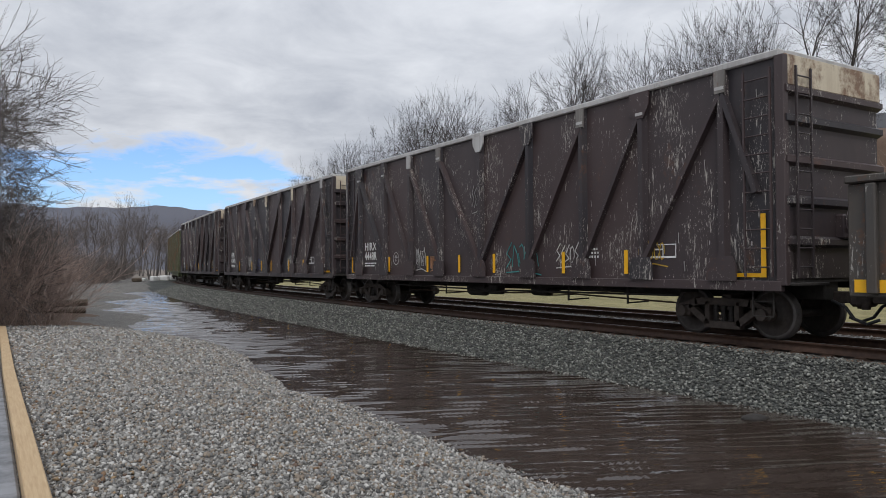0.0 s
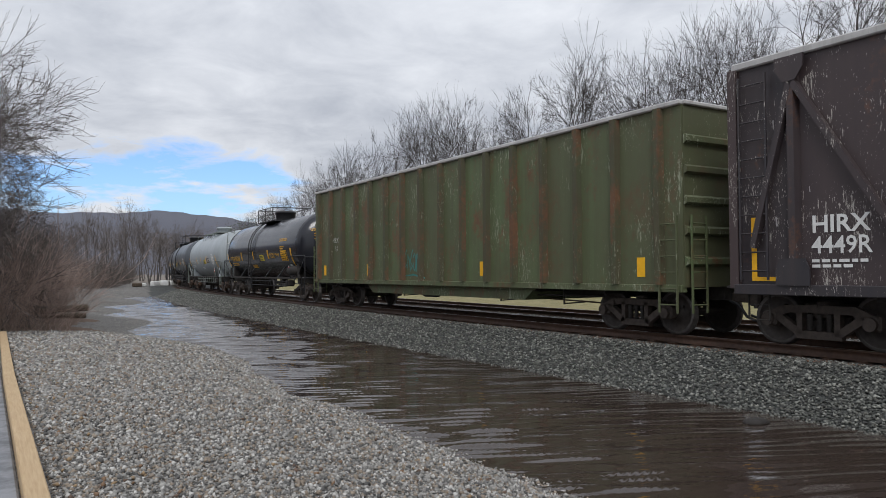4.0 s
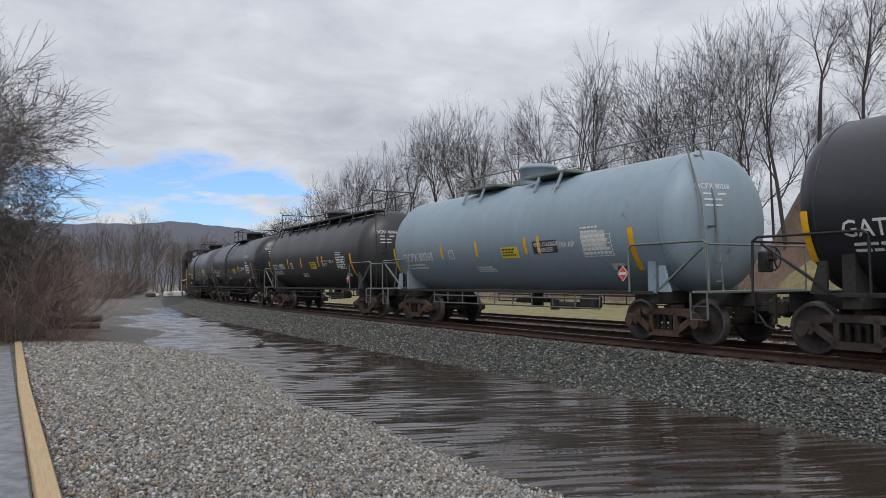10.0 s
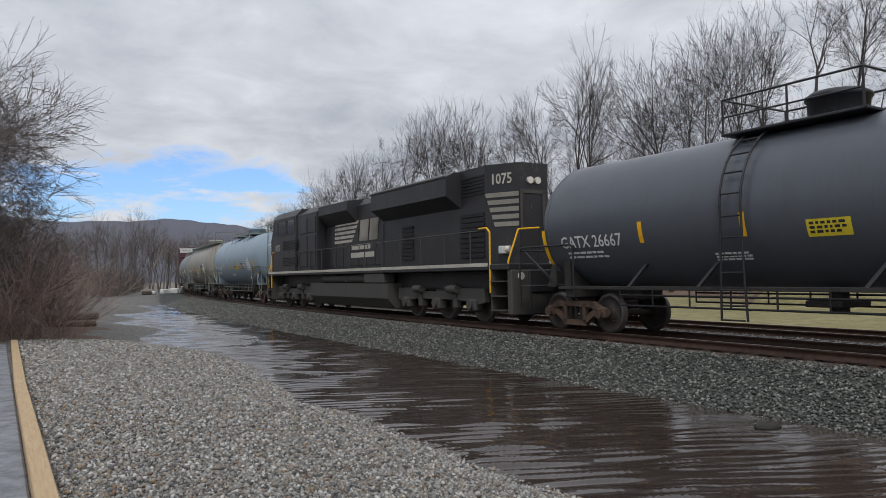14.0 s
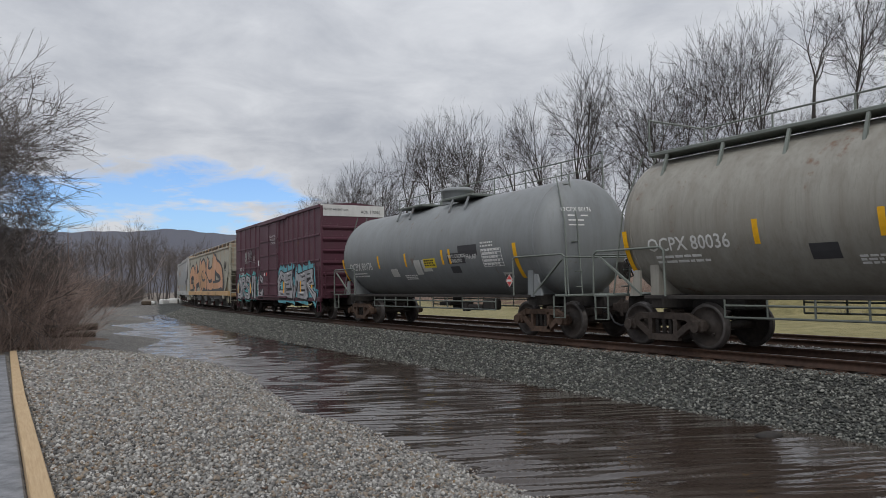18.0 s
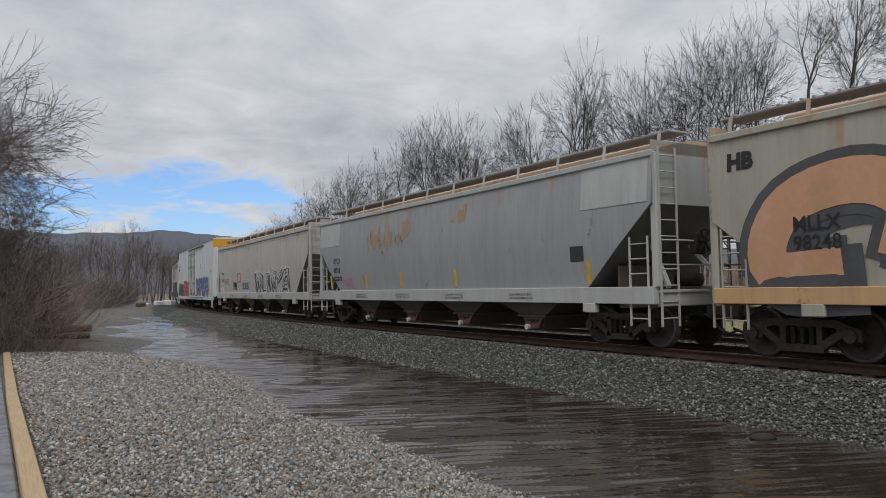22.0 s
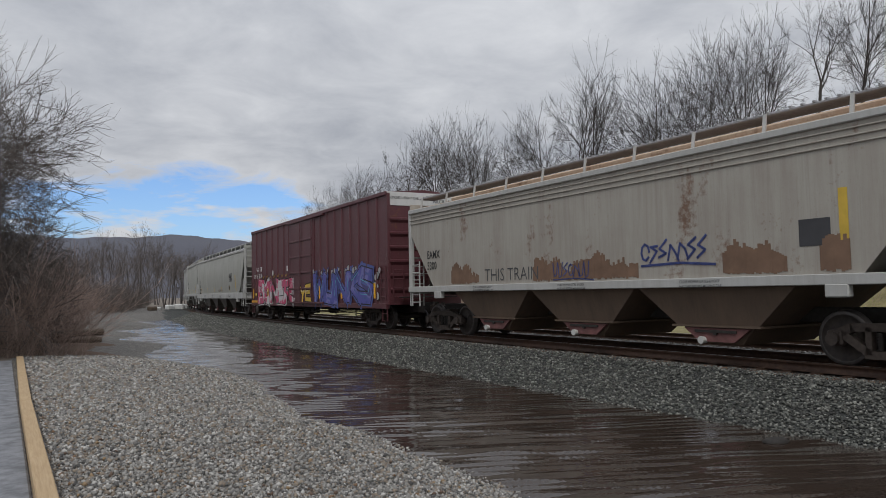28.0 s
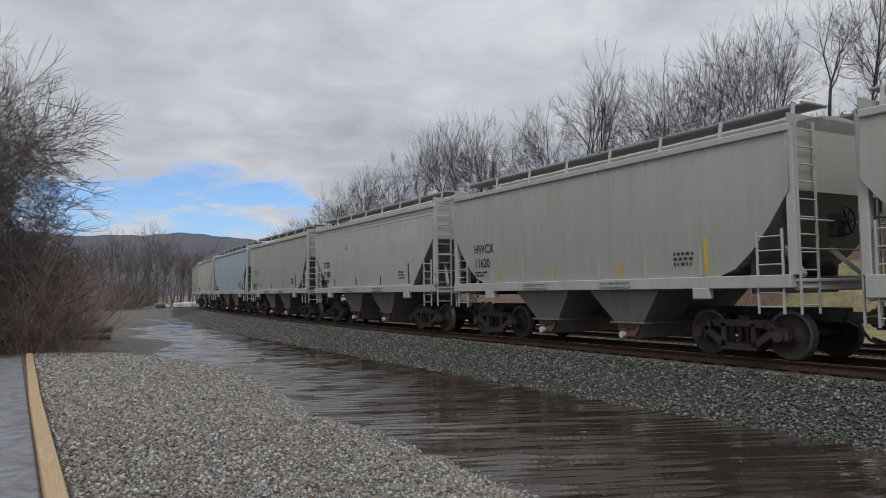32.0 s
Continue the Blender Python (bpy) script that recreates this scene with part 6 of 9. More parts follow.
def box_car(r, l, paint, label, grid, door, inset, title, number, trucks):
    car, h, s = start_car("boxcar", label, r, l)
    W, z0, z1 = 1.46, 0.92, 4.88
    for x in (-1, 1):
        part("side_wall", M().box(x * W - 0.025, x * W + 0.025, -h, h, z0, z1), paint, car)
        part("side_sill", M().box(x * W - 0.07, x * W + 0.07, -h + 0.05, h - 0.05, z0 - 0.14, z0 + 0.05, 0.012), paint, car)
        part("eave", M().box(x * W - 0.09, x * W + 0.09, -h, h, z1 - 0.08, z1 + 0.06, 0.015), paint, car)
    part("floor", M().box(-W + 0.03, W - 0.03, -h, h, 0.98, 1.1), "under", car)
    part("roof", M().prism([(-W - 0.05, z1 + 0.04), (0, z1 + 0.17), (W + 0.05, z1 + 0.04), (0, z1 + 0.02)], 1, -h - 0.03, h + 0.03), paint, car)
    for e in (-1, 1):
        part("end_wall", M().box(-W, W, e * h - 0.02, e * h + 0.02, z0, z1 + 0.05), paint, car)
        for i in range(6):
            z = 1.45 + i * 0.5
            part("end_rib", M().prism([(e * h, z - 0.15), (e * (h + 0.1), z - 0.02), (e * (h + 0.1), z + 0.04), (e * h, z + 0.08)], 0, -W + 0.05, W - 0.05), paint, car)
        part("end_band", M().box(-W - 0.02, W + 0.02, e * (h + 0.03) - 0.015, e * (h + 0.03) + 0.015, z1 - 0.44, z1 + 0.05, 0.006), "whitepanel", car, "dirty white band")
        part("corner_post", M().box(-W - 0.035, -W + 0.08, e * h - 0.06, e * h + 0.06, z0, z1, 0.012), paint, car)
        ladder(car, -W - 0.06, e * (h - 0.3), 1.05, 2.3, 0.42, 4, paint)
        ladder(car, -W + 0.35, e * (h + 0.12), 1.05, 2.3, 0.4, 4, paint, "x")
        stirrup(car, -W, e * (h - 0.3), z0 - 0.05, paint)
        part("crossover_step", M().box(-1.1, 1.1, min(e * (h + 0.1), e * (h + 0.4)), max(e * (h + 0.1), e * (h + 0.4)), 1.16, 1.2, 0.01), "under", car)
        part("cushion_pocket", M().box(-0.3, 0.3, min(e * h, e * (h + 0.5)), max(e * h, e * (h + 0.5)), 0.62, 1.0, 0.02), "under", car)
    d0, d1 = door       # y of the door's two edges, d0 > d1
    n = grid["posts"]
    for ya, yb, k in ((h, d0, n[0]), (d1, -h, n[1])):
        for i in range(1, k):
            y = ya + (yb - ya) * i / k
            part("post", M().prism([(-W, y - 0.07), (-W - 0.075, y - 0.035), (-W - 0.075, y + 0.035), (-W, y + 0.07)], 2, z0 + 0.05, z1 - 0.08), paint, car)
        for z in grid["rails"]:
            part("stiffener", M().prism([(-W, z - 0.06), (-W - 0.06, z - 0.03), (-W - 0.06, z + 0.03), (-W, z + 0.06)], 1, yb + 0.1, ya - 0.1), paint, car)
    dr = part("door", M().box(-W - 0.075, -W - 0.03, d1 + 0.03, d0 - 0.03, z0 + 0.1, z1 - 0.15, 0.01), paint, car)
    for z in (1.6, 2.35, 3.1, 3.85):
        part("door_rib", M().box(-W - 0.11, -W - 0.07, d1 + 0.08, d0 - 0.08, z - 0.045, z + 0.045, 0.012), paint, dr)
    for f in (0.0, 0.48, 1.0):
        y = d1 + 0.1 + (d0 - d1 - 0.2) * f
        part("lock_rod", M().cyl((-W - 0.125, y, z0 + 0.15), (-W - 0.125, y, z1 - 0.2), 0.022, n=7), paint, dr)
    for a in (z1 - 0.15, z0):
        part("door_track", M().box(-W - 0.14, -W - 0.02, d1 - 1.4, d0 + 0.2, a, a + 0.08, 0.01), paint, car)
    for a in (d0 - 0.02, d1 - 0.1):
        part("door_post", M().box(-W - 0.06, -W, a, a + 0.12, z0, z1, 0.01), paint, car)
    F = Face(car, x=W + 0.062)
    # end lettering on the white band
    vs, fs = letters("EXCESS HEIGHT CAR")
    part("end_lettering", M().add([(-W + 0.1 + u * 0.12, -h - 0.056, z1 - 0.2 + v * 0.13) for u, v, _ in vs], fs), "black", car)
    g = M()
    vs, fs = letters(title.replace(" ", "") + " " + number.replace(" ", ""))
    g.add([(0.35 + u * 0.17, -h - 0.056, z1 - 0.3 + v * 0.2) for u, v, _ in vs], fs)
    part("end_lettering", g, "black", car)
    for y in (h - 0.5, h - 3.4, d1 - 0.8, d1 - 3.4, -h + 1.1):
        F.patch(y, y - 0.16, 1.15, 1.7, lift=0.02, name="reflector")
    brake_wheel(car, -0.2, -h - 0.3, 2.0, paint, 0.25)
    underframe(car, r, l, 0.62, 0.9)
    couplers(car, h + 0.35)
    bogie(car, -h + inset[0], s)
    bogie(car, h - inset[1], s)
    return car, F, h


def sprayed(name, stops, scale=1.4, stretch=(1, 1, 1), blur=0.02):
    """Spray paint in several colours that meet in soft-edged fields; stops of (share, colour)."""
    n = Nodes(name)
    f = n.math("ADD", n.math("MULTIPLY", n.noise(scale, 2, 0.4, stretch, 0.6), 0.85), n.math("MULTIPLY", n.noise(scale * 6, 3), 0.15))
    rows = []
    for i, (p, c) in enumerate(stops):
        if i:
            rows.append((p - blur, stops[i - 1][1]))
        rows.append((p + (blur if i else 0), c))
    col = n.ramp(f, *rows)
    col = n.mix(n.math("MULTIPLY", n.noise(9, 4, 0.65), 0.3), col, (0.12, 0.11, 0.11))
    return n.done(col, 0.65)


MAT["fade_pink"] = sprayed("pink_white_teal_spray", [(0.0, (0.62, 0.60, 0.60)), (0.455, (0.62, 0.055, 0.16)), (0.585, (0.05, 0.24, 0.22)), (0.62, (0.60, 0.06, 0.17))], 1.6)
MAT["fade_blue"] = sprayed("blue_violet_spray", [(0.0, (0.055, 0.075, 0.30)), (0.44, (0.10, 0.10, 0.42)), (0.55, (0.20, 0.20, 0.50)), (0.64, (0.07, 0.06, 0.22))], 1.3)
MAT["fade_violet"] = sprayed("violet_teal_spray", [(0.0, (0.30, 0.045, 0.07)), (0.42, (0.15, 0.10, 0.32)), (0.55, (0.10, 0.26, 0.36)), (0.63, (0.20, 0.11, 0.06))], 1.1, (1, 1, 1.6), 0.03)
MAT["fade_red"] = sprayed("pink_red_spray", [(0.0, (0.48, 0.06, 0.07)), (0.46, (0.66, 0.14, 0.18)), (0.6, (0.5, 0.16, 0.06))], 1.5)
MAT["fade_green"] = sprayed("green_brown_spray", [(0.0, (0.06, 0.13, 0.10)), (0.48, (0.11, 0.22, 0.19)), (0.6, (0.22, 0.10, 0.06))], 1.5)
MAT["fade_silver"] = sprayed("silver_spray", [(0.0, (0.33, 0.33, 0.34)), (0.5, (0.44, 0.44, 0.455)), (0.66, (0.24, 0.24, 0.25))], 1.2)
MAT["fade_aqua"] = sprayed("aqua_spray", [(0.0, (0.07, 0.33, 0.40)), (0.45, (0.13, 0.45, 0.52)), (0.62, (0.30, 0.56, 0.60))], 1.6)
MAT["fade_peach"] = sprayed("rolled_peach_paint", [(0.0, (0.55, 0.31, 0.15)), (0.42, (0.66, 0.35, 0.19)), (0.6, (0.70, 0.40, 0.25))], 0.8, (1, 1, 0.4), 0.05)
MAT["fade_black_white"] = sprayed("white_grey_spray", [(0.0, (0.30, 0.30, 0.30)), (0.43, (0.60, 0.60, 0.59)), (0.6, (0.20, 0.20, 0.205))], 2.6, (1, 1, 0.6))

GLYPH = {
    "c": [[(0.92, 0.28), (0.98, 0.62), (0.72, 0.86), (0.32, 0.74), (0.16, 0.36), (0.18, 0.03), (0.52, 0.06)]],
    "i": [[(0.45, 0.0), (0.38, 0.66)]],
    "h": [[(0.08, -0.02), (0.16, 0.50), (0.30, 0.90)], [(0.14, 0.40), (0.80, 0.52)], [(0.98, 0.0), (0.84, 0.5), (0.95, 1.02)]],
    "o": [[(0.16, 0.44), (0.62, 0.50), (0.86, 0.72), (0.52, 0.98), (0.14, 0.76), (0.10, 0.34), (0.40, 0.08), (0.92, 0.16), (0.98, 0.42)]],
    "y": [[(0.16, 1.02), (0.10, 0.60), (0.52, 0.52), (0.80, 0.60)], [(0.98, 1.12), (0.84, 0.56), (0.90, 0.10), (0.52, 0.02), (0.14, 0.10), (0.18, 0.26)]],
    "d": [[(0.08, 0.02), (0.14, 0.55), (0.20, 1.08), (0.46, 0.80), (0.92, 0.70), (1.16, 0.56), (1.20, 0.20), (0.92, 0.04), (0.08, 0.02)]],
    "A": [[(0.0, 0.0), (0.3, 0.95), (0.7, 1.0), (1.0, 0.0)], [(0.2, 0.4), (0.85, 0.42)]],
    "B": [[(0.1, 0.0), (0.08, 1.0), (0.75, 0.95), (0.85, 0.7), (0.4, 0.52), (0.95, 0.35), (0.8, 0.03), (0.1, 0.0)]],
    "C": [[(0.95, 0.85), (0.5, 1.0), (0.08, 0.6), (0.2, 0.08), (0.9, 0.05), (1.05, 0.25)]],
    "E": [[(0.95, 0.98), (0.15, 0.9), (0.05, 0.05), (1.0, 0.02)], [(0.1, 0.5), (0.75, 0.52)]],
    "e": [[(0.1, 0.42), (0.85, 0.5), (0.8, 0.8), (0.4, 0.85), (0.1, 0.5), (0.25, 0.02), (0.95, 0.05)]],
    "D": [[(0.1, 0.0), (0.15, 1.0), (0.55, 0.75), (1.0, 0.6), (0.98, 0.1), (0.1, 0.0)]],
    "F": [[(1.0, 0.95), (0.15, 0.92), (0.1, -0.05)], [(0.1, 0.5), (0.75, 0.5)]],
    "G": [[(0.95, 0.85), (0.4, 1.0), (0.05, 0.5), (0.3, 0.0), (0.95, 0.1), (0.95, 0.45), (0.5, 0.45)]],
    "H": [[(0.1, -0.02), (0.05, 1.0)], [(0.9, 0.0), (0.98, 1.0)], [(0.08, 0.5), (0.95, 0.48)]],
    "I": [[(0.35, 0.0), (0.4, 0.72)], [(0.36, 0.98), (0.42, 1.0)]],
    "K": [[(0.1, 0.0), (0.05, 1.0)], [(0.95, 1.0), (0.25, 0.5), (1.05, -0.02)]],
    "N": [[(0.05, 0.0), (0.08, 0.95), (0.9, 0.08), (0.95, 1.0)]],
    "O": [[(0.5, 1.0), (0.06, 0.62), (0.2, 0.06), (0.75, 0.0), (0.98, 0.5), (0.5, 1.0)]],
    "P": [[(0.12, -0.05), (0.05, 0.95), (0.8, 1.0), (0.92, 0.6), (0.2, 0.42)]],
    "R": [[(0.08, 0.0), (0.05, 0.95), (0.8, 1.0), (0.85, 0.6), (0.25, 0.48), (1.1, -0.05)]],
    "S": [[(0.95, 0.9), (0.3, 1.0), (0.1, 0.65), (0.9, 0.38), (0.75, 0.0), (0.0, 0.05)]],
    "U": [[(0.05, 1.0), (0.12, 0.1), (0.8, 0.02), (0.95, 1.0)]],
    "V": [[(0.0, 1.0), (0.45, 0.0), (1.0, 1.0)]],
    "W": [[(0.0, 1.0), (0.22, 0.0), (0.5, 0.65), (0.75, 0.0), (1.05, 1.0)]],
    "Y": [[(0.0, 1.0), (0.5, 0.5), (1.0, 1.0)], [(0.5, 0.5), (0.4, -0.05)]],
}


def ribbon(F, g, pts, half, lift, off=(0, 0)):
    """A sprayed stroke as one connected band with sharp corners."""
    n = len(pts)
    P = [np.array(p, float) + np.array(off) for p in pts]
    d = [(P[i + 1] - P[i]) / (np.linalg.norm(P[i + 1] - P[i]) + 1e-6) for i in range(n - 1)]
    P[0], P[-1] = P[0] - d[0] * half * 0.7, P[-1] + d[-1] * half * 0.7
    vs = []
    for i in range(n):
        n0 = np.array([-d[max(0, i - 1)][1], d[max(0, i - 1)][0]])
        n1 = np.array([-d[min(n - 2, i)][1], d[min(n - 2, i)][0]])
        m = n0 + n1
        m = m / (np.linalg.norm(m) + 1e-6)
        k = half / max(0.8, float(m @ n1))
        vs += [F.at(*(P[i] + m * k), lift + 0.0003 * i), F.at(*(P[i] - m * k), lift + 0.0003 * i)]
    g.add(vs, [(2 * i + 1, 2 * i + 3, 2 * i + 2, 2 * i) for i in range(n - 1)])


def graffiti(F, word, y, z, hgt, width, fill, edge, seed, slant=0.0, halo=None, fat=0.3, trim=None, shine="white", rim=0.05, swell=0.13, bubbles=None, inner=None, calm=1.0):
    """A sprayed piece: fat interlocking letters with a fill, an outline, a cast edge, glints and a halo of paint with drips and puffs behind."""
    rng = random.Random(seed)
    n = len(word)
    cell = width / n
    w = fat * min(hgt, cell * 1.1)
    for i, ch in enumerate(word):
        sx, sz_, sh, dz = rng.uniform(1.0, 1.16) * (1 if calm > 0.5 else 1.02), rng.uniform(0.93, 1.06), slant + calm * rng.uniform(-0.14, 0.14), calm * rng.uniform(-0.02, 0.05) * hgt
        rows = []
        for line in GLYPH[ch]:
            rows.append([(y - cell * (i + 0.04) - (u * 0.92 * sx + sh * v) * cell + calm * rng.uniform(-0.03, 0.03) * cell, z + dz + w * 0.55 + v * sz_ * (hgt - w * 1.1) + calm * rng.uniform(-0.02, 0.02) * hgt) for u, v in line])
        if calm < 0.5:
            # rolled by hand: the corners come out round
            for _ in range(2):
                rows = [[p[0]] + [(a[0] * f + b[0] * (1 - f), a[1] * f + b[1] * (1 - f)) for a, b in zip(p[:-1], p[1:]) for f in (0.75, 0.25)] + [p[-1]] for p in rows]
        up = 0.0012 * (i % 3)
        if halo:
            g = M()
            for pts in rows:
                ribbon(F, g, pts, w * 0.5 + rim + swell, 0.006 + up * 0.3)
                for _ in range(7):
                    p = rng.choice(pts)
                    rr = swell * rng.uniform(0.5, 1.15)
                    cy, cz_ = p[0] + rng.uniform(-0.4, 0.4) * cell, p[1] + (w * 0.5 + rim + swell * 0.7) * rng.choice([1, 1, 1, -0.4])
                    cz_ = max(z + 0.02 + rr * 0.5, cz_)
                    F.shape([(cy - rr * math.cos(2 * math.pi * j / 12), cz_ + rr * math.sin(2 * math.pi * j / 12)) for j in range(12)], halo, 0.0062 + 0.0002 * rng.random(), m=g)
            part("paint_halo", g, halo, F.car)
        g = M()
        for pts in rows:
            ribbon(F, g, pts, w * 0.5 + rim, 0.0145 + up)
        letter = part("graffiti_letter", g, edge, F.car)
        g = M()
        for pts in rows:
            ribbon(F, g, pts, w * 0.5 + rim * 1.1, 0.0112 + up, (-rim * 1.3, -rim * 0.9))
        part("cast_edge", g, trim or edge, letter)
        g = M()
        for k, pts in enumerate(rows):
            ribbon(F, g, pts, w * 0.5, 0.0182 + up + 0.0006 * k)
        part("letter_fill", g, fill, letter)
        if inner:
            g = M()
            for pts in rows:
                for p, q in zip(pts[:-1], pts[1:]):
                    f0 = rng.uniform(0.05, 0.35)
                    ribbon(F, g, [(p[0] + (q[0] - p[0]) * f0 - w * 0.2, p[1] + (q[1] - p[1]) * f0), (p[0] + (q[0] - p[0]) * (f0 + 0.5) - w * 0.2, p[1] + (q[1] - p[1]) * (f0 + 0.5))], w * 0.1, 0.0225 + up)
            part("shading", g, inner, letter)
        for pts in rows if shine else ():
            o = w * 0.3
            for k in range(len(pts) - 1):
                if rng.random() < 0.55:
                    p, q = pts[k], pts[k + 1]
                    g = M()
                    ribbon(F, g, [(p[0] + (q[0] - p[0]) * 0.1 + o * 0.5, p[1] + (q[1] - p[1]) * 0.1 + o), (p[0] + (q[0] - p[0]) * 0.8 + o * 0.5, p[1] + (q[1] - p[1]) * 0.8 + o)], 0.013, 0.0255 + up)
                    part("glint", g, shine, letter)
    if bubbles:
        # grey bubbles with a dark rim along the top and about the end of the piece
        for k in range(int(width / 0.26)):
            f = k / (width / 0.26)
            cy, cz_, rr = y - f * width, z + hgt * rng.uniform(0.93, 1.06), rng.uniform(0.08, 0.17)
            if k % 3 == 2:
                cy, cz_ = y - width - rng.uniform(0.05, 0.75), z + hgt * rng.uniform(0.05, 1.05)
            b = part("bubble", F.shape([(cy - rr * math.cos(2 * math.pi * j / 14), cz_ + rr * math.sin(2 * math.pi * j / 14)) for j in range(14)], None, 0.0092, m=M()), edge, F.car)
            rr -= 0.022
            part("bubble_fill", F.shape([(cy - rr * math.cos(2 * math.pi * j / 14), cz_ + rr * math.sin(2 * math.pi * j / 14)) for j in range(14)], None, 0.0105, m=M()), bubbles, b)


def reefer_car(r, l):
    car, h, s = start_car("insulated_boxcar", "long smooth white insulated boxcar with an orange end band and graffiti", r, l)
    W, z0, z1 = 1.47, 0.86, 4.86
    part("body", M().box(-W, W, -h, h, z0 + 0.1, z1, 0.02), "reefer", car)
    part("roof", M().prism([(-W - 0.05, z1), (-W + 0.2, z1 + 0.1), (0, z1 + 0.16), (W - 0.2, z1 + 0.1), (W + 0.05, z1)], 1, -h - 0.02, h + 0.02), "reefer", car)
    part("side_sill", M().box(-W - 0.03, -W + 0.1, -h + 0.1, h - 0.1, z0 - 0.1, z0 + 0.12, 0.01), "reefer", car)
    for i in range(9):
        y = -h + 1.2 + i * 1.05
        part("panel_seam", M().box(-W - 0.008, -W + 0.01, y - 0.012, y + 0.012, z0 + 0.2, z1 - 0.35), "reefer", car)
    part("end_band", M().box(-W - 0.012, W + 0.012, -h - 0.012, -h + 0.02, z1 - 0.52, z1 + 0.02), "orange", car, "orange band")
    for txt, x0, z, k in (("EXCESS HEIGHT CAR", -0.5, z1 - 0.35, 0.13), ("AOKX 115882", -0.4, z1 - 1.15, 0.2)):
        vs, fs = letters(txt)
        part("end_lettering", M().add([(x0 + u * k, -h - 0.02, z + v * k) for u, v, _ in vs], fs), "black", car)
    d0, d1 = 2.15, -1.85
    dr = part("door", M().box(-W - 0.06, -W - 0.01, d1, d0, z0 + 0.2, z1 - 0.22, 0.01), "reefer", car)
    for y in np.linspace(d1 + 0.15, d0 - 0.15, 5):
        part("lock_rod", M().cyl((-W - 0.09, y, z0 + 0.25), (-W - 0.09, y, z1 - 0.3), 0.022, n=7), "greyplate", dr)
    for z in (1.35, 1.75, 2.6, 3.0):
        part("door_bar", M().box(-W - 0.09, -W - 0.05, d1 + 0.05, d0 - 0.05, z - 0.025, z + 0.025, 0.006), "paleplate", dr)
    part("door_track", M().box(-W - 0.12, -W, d1 - 4.2, d0 + 0.1, z1 - 0.2, z1 - 0.13, 0.01), "greyplate", car)
    part("door_sill", M().box(-W - 0.1, -W, d1 - 4.2, d0 + 0.1, z0 + 0.08, z0 + 0.16, 0.01), "paleplate", car)
    for e in (-1, 1):
        ladder(car, -W - 0.06, e * (h - 0.34), 1.0, 2.35, 0.5, 4, "paleplate")
        ladder(car, -W + 0.5, e * (h + 0.1), 1.0, 2.35, 0.5, 4, "paleplate", "x")
        stirrup(car, -W, e * (h - 0.35), z0 - 0.05, "paleplate")
        part("end_platform", M().box(-1.2, 1.2, min(e * h, e * (h + 0.45)), max(e * h, e * (h + 0.45)), 1.08, 1.12, 0.01), "paleplate", car)
        part("end_sill", M().box(-1.3, 1.3, min(e * h, e * (h + 0.12)), max(e * h, e * (h + 0.12)), 0.75, 1.05, 0.02), "under", car)
    brake_wheel(car, 0.1, -h - 0.3, 2.05, "blackpipe", 0.27)
    Fd = Face(car, x=W + 0.06)
    Fd.text("CLOSE AND LOCK DOORS", -0.1, 3.22, 0.1, "black", 0.8, 0.004), Fd.text("BEFORE MOVING CAR", -0.1, 3.07, 0.1, "black", 0.8, 0.004)
    for y in (1.7, -1.5):
        Fd.patch(y, y - 0.12, 1.35, 1.85, name="reflector")
    part("lock_box", M().box(-W - 0.16, -W - 0.05, -0.45, 0.05, 1.55, 2.15, 0.01), "paleplate", dr)
    for y in np.linspace(d1 + 0.15, d0 - 0.15, 5):
        for z in (1.2, 2.0, 3.3, 4.3):
            part("rod_keeper", M().box(-W - 0.125, -W - 0.06, float(y) - 0.08, float(y) + 0.08, z - 0.05, z + 0.05, 0.01), "greyplate", dr)
    Face(car, x=W + 0.004).patch(2.75, 2.5, 3.3, 3.6, "yellowsign", name="warning_sign")
    F = Face(car, x=W + 0.004)
    F.patch(-h + 1.75, -h + 1.55, 1.05, 2.15, name="reflector")
    F.patch(-h + 1.15, -h + 0.62, 2.66, 2.85, "yellowsign", name="warning_sign")
    F.patch(h - 0.3, h - 0.75, 2.0, 2.25, "yellowsign", name="warning_sign")
    F.lines(-h + 1.12, 2.83, 0.46, 2, 0.04, "black", seed=4)
    F.text("AOKX 115882", h - 0.4, 3.55, 0.16, "black", 0.8)
    F.lines(h - 0.4, 3.4, 0.9, 3, 0.045, "black", seed=3)
    F.lines(-h + 6.1, 3.4, 0.3, 5, 0.04, "greyplate", seed=8)
    for y in (2.4, 2.9, -2.2):
        F.patch(y, y - 0.12, 1.1, 1.6, lift=0.02, name="reflector")
    graffiti(F, "SAPER", -1.6, 0.92, 1.42, 6.3, "fade_violet", "graf_aqua", 3, 0.1, None, 0.29, "graf_aqua", "graf_aqua", 0.075)
    for k, (a, b, c) in enumerate(((-8.3, 1.75, 0.09), (-8.55, 1.5, 0.13), (-8.7, 1.15, 0.07), (-8.15, 2.15, 0.06), (-7.75, 1.95, 0.3), (-8.0, 1.6, 0.28), (-8.15, 1.25, 0.26), (-7.6, 2.2, 0.2), (-1.3, 1.75, 0.22), (-1.25, 1.4, 0.26), (-1.3, 1.1, 0.2), (-1.05, 2.0, 0.07))):
        F.shape([(a - c * math.cos(2 * math.pi * j / 12), b + c * math.sin(2 * math.pi * j / 12)) for j in range(12)], "graf_red", 0.008, "paint_spot")
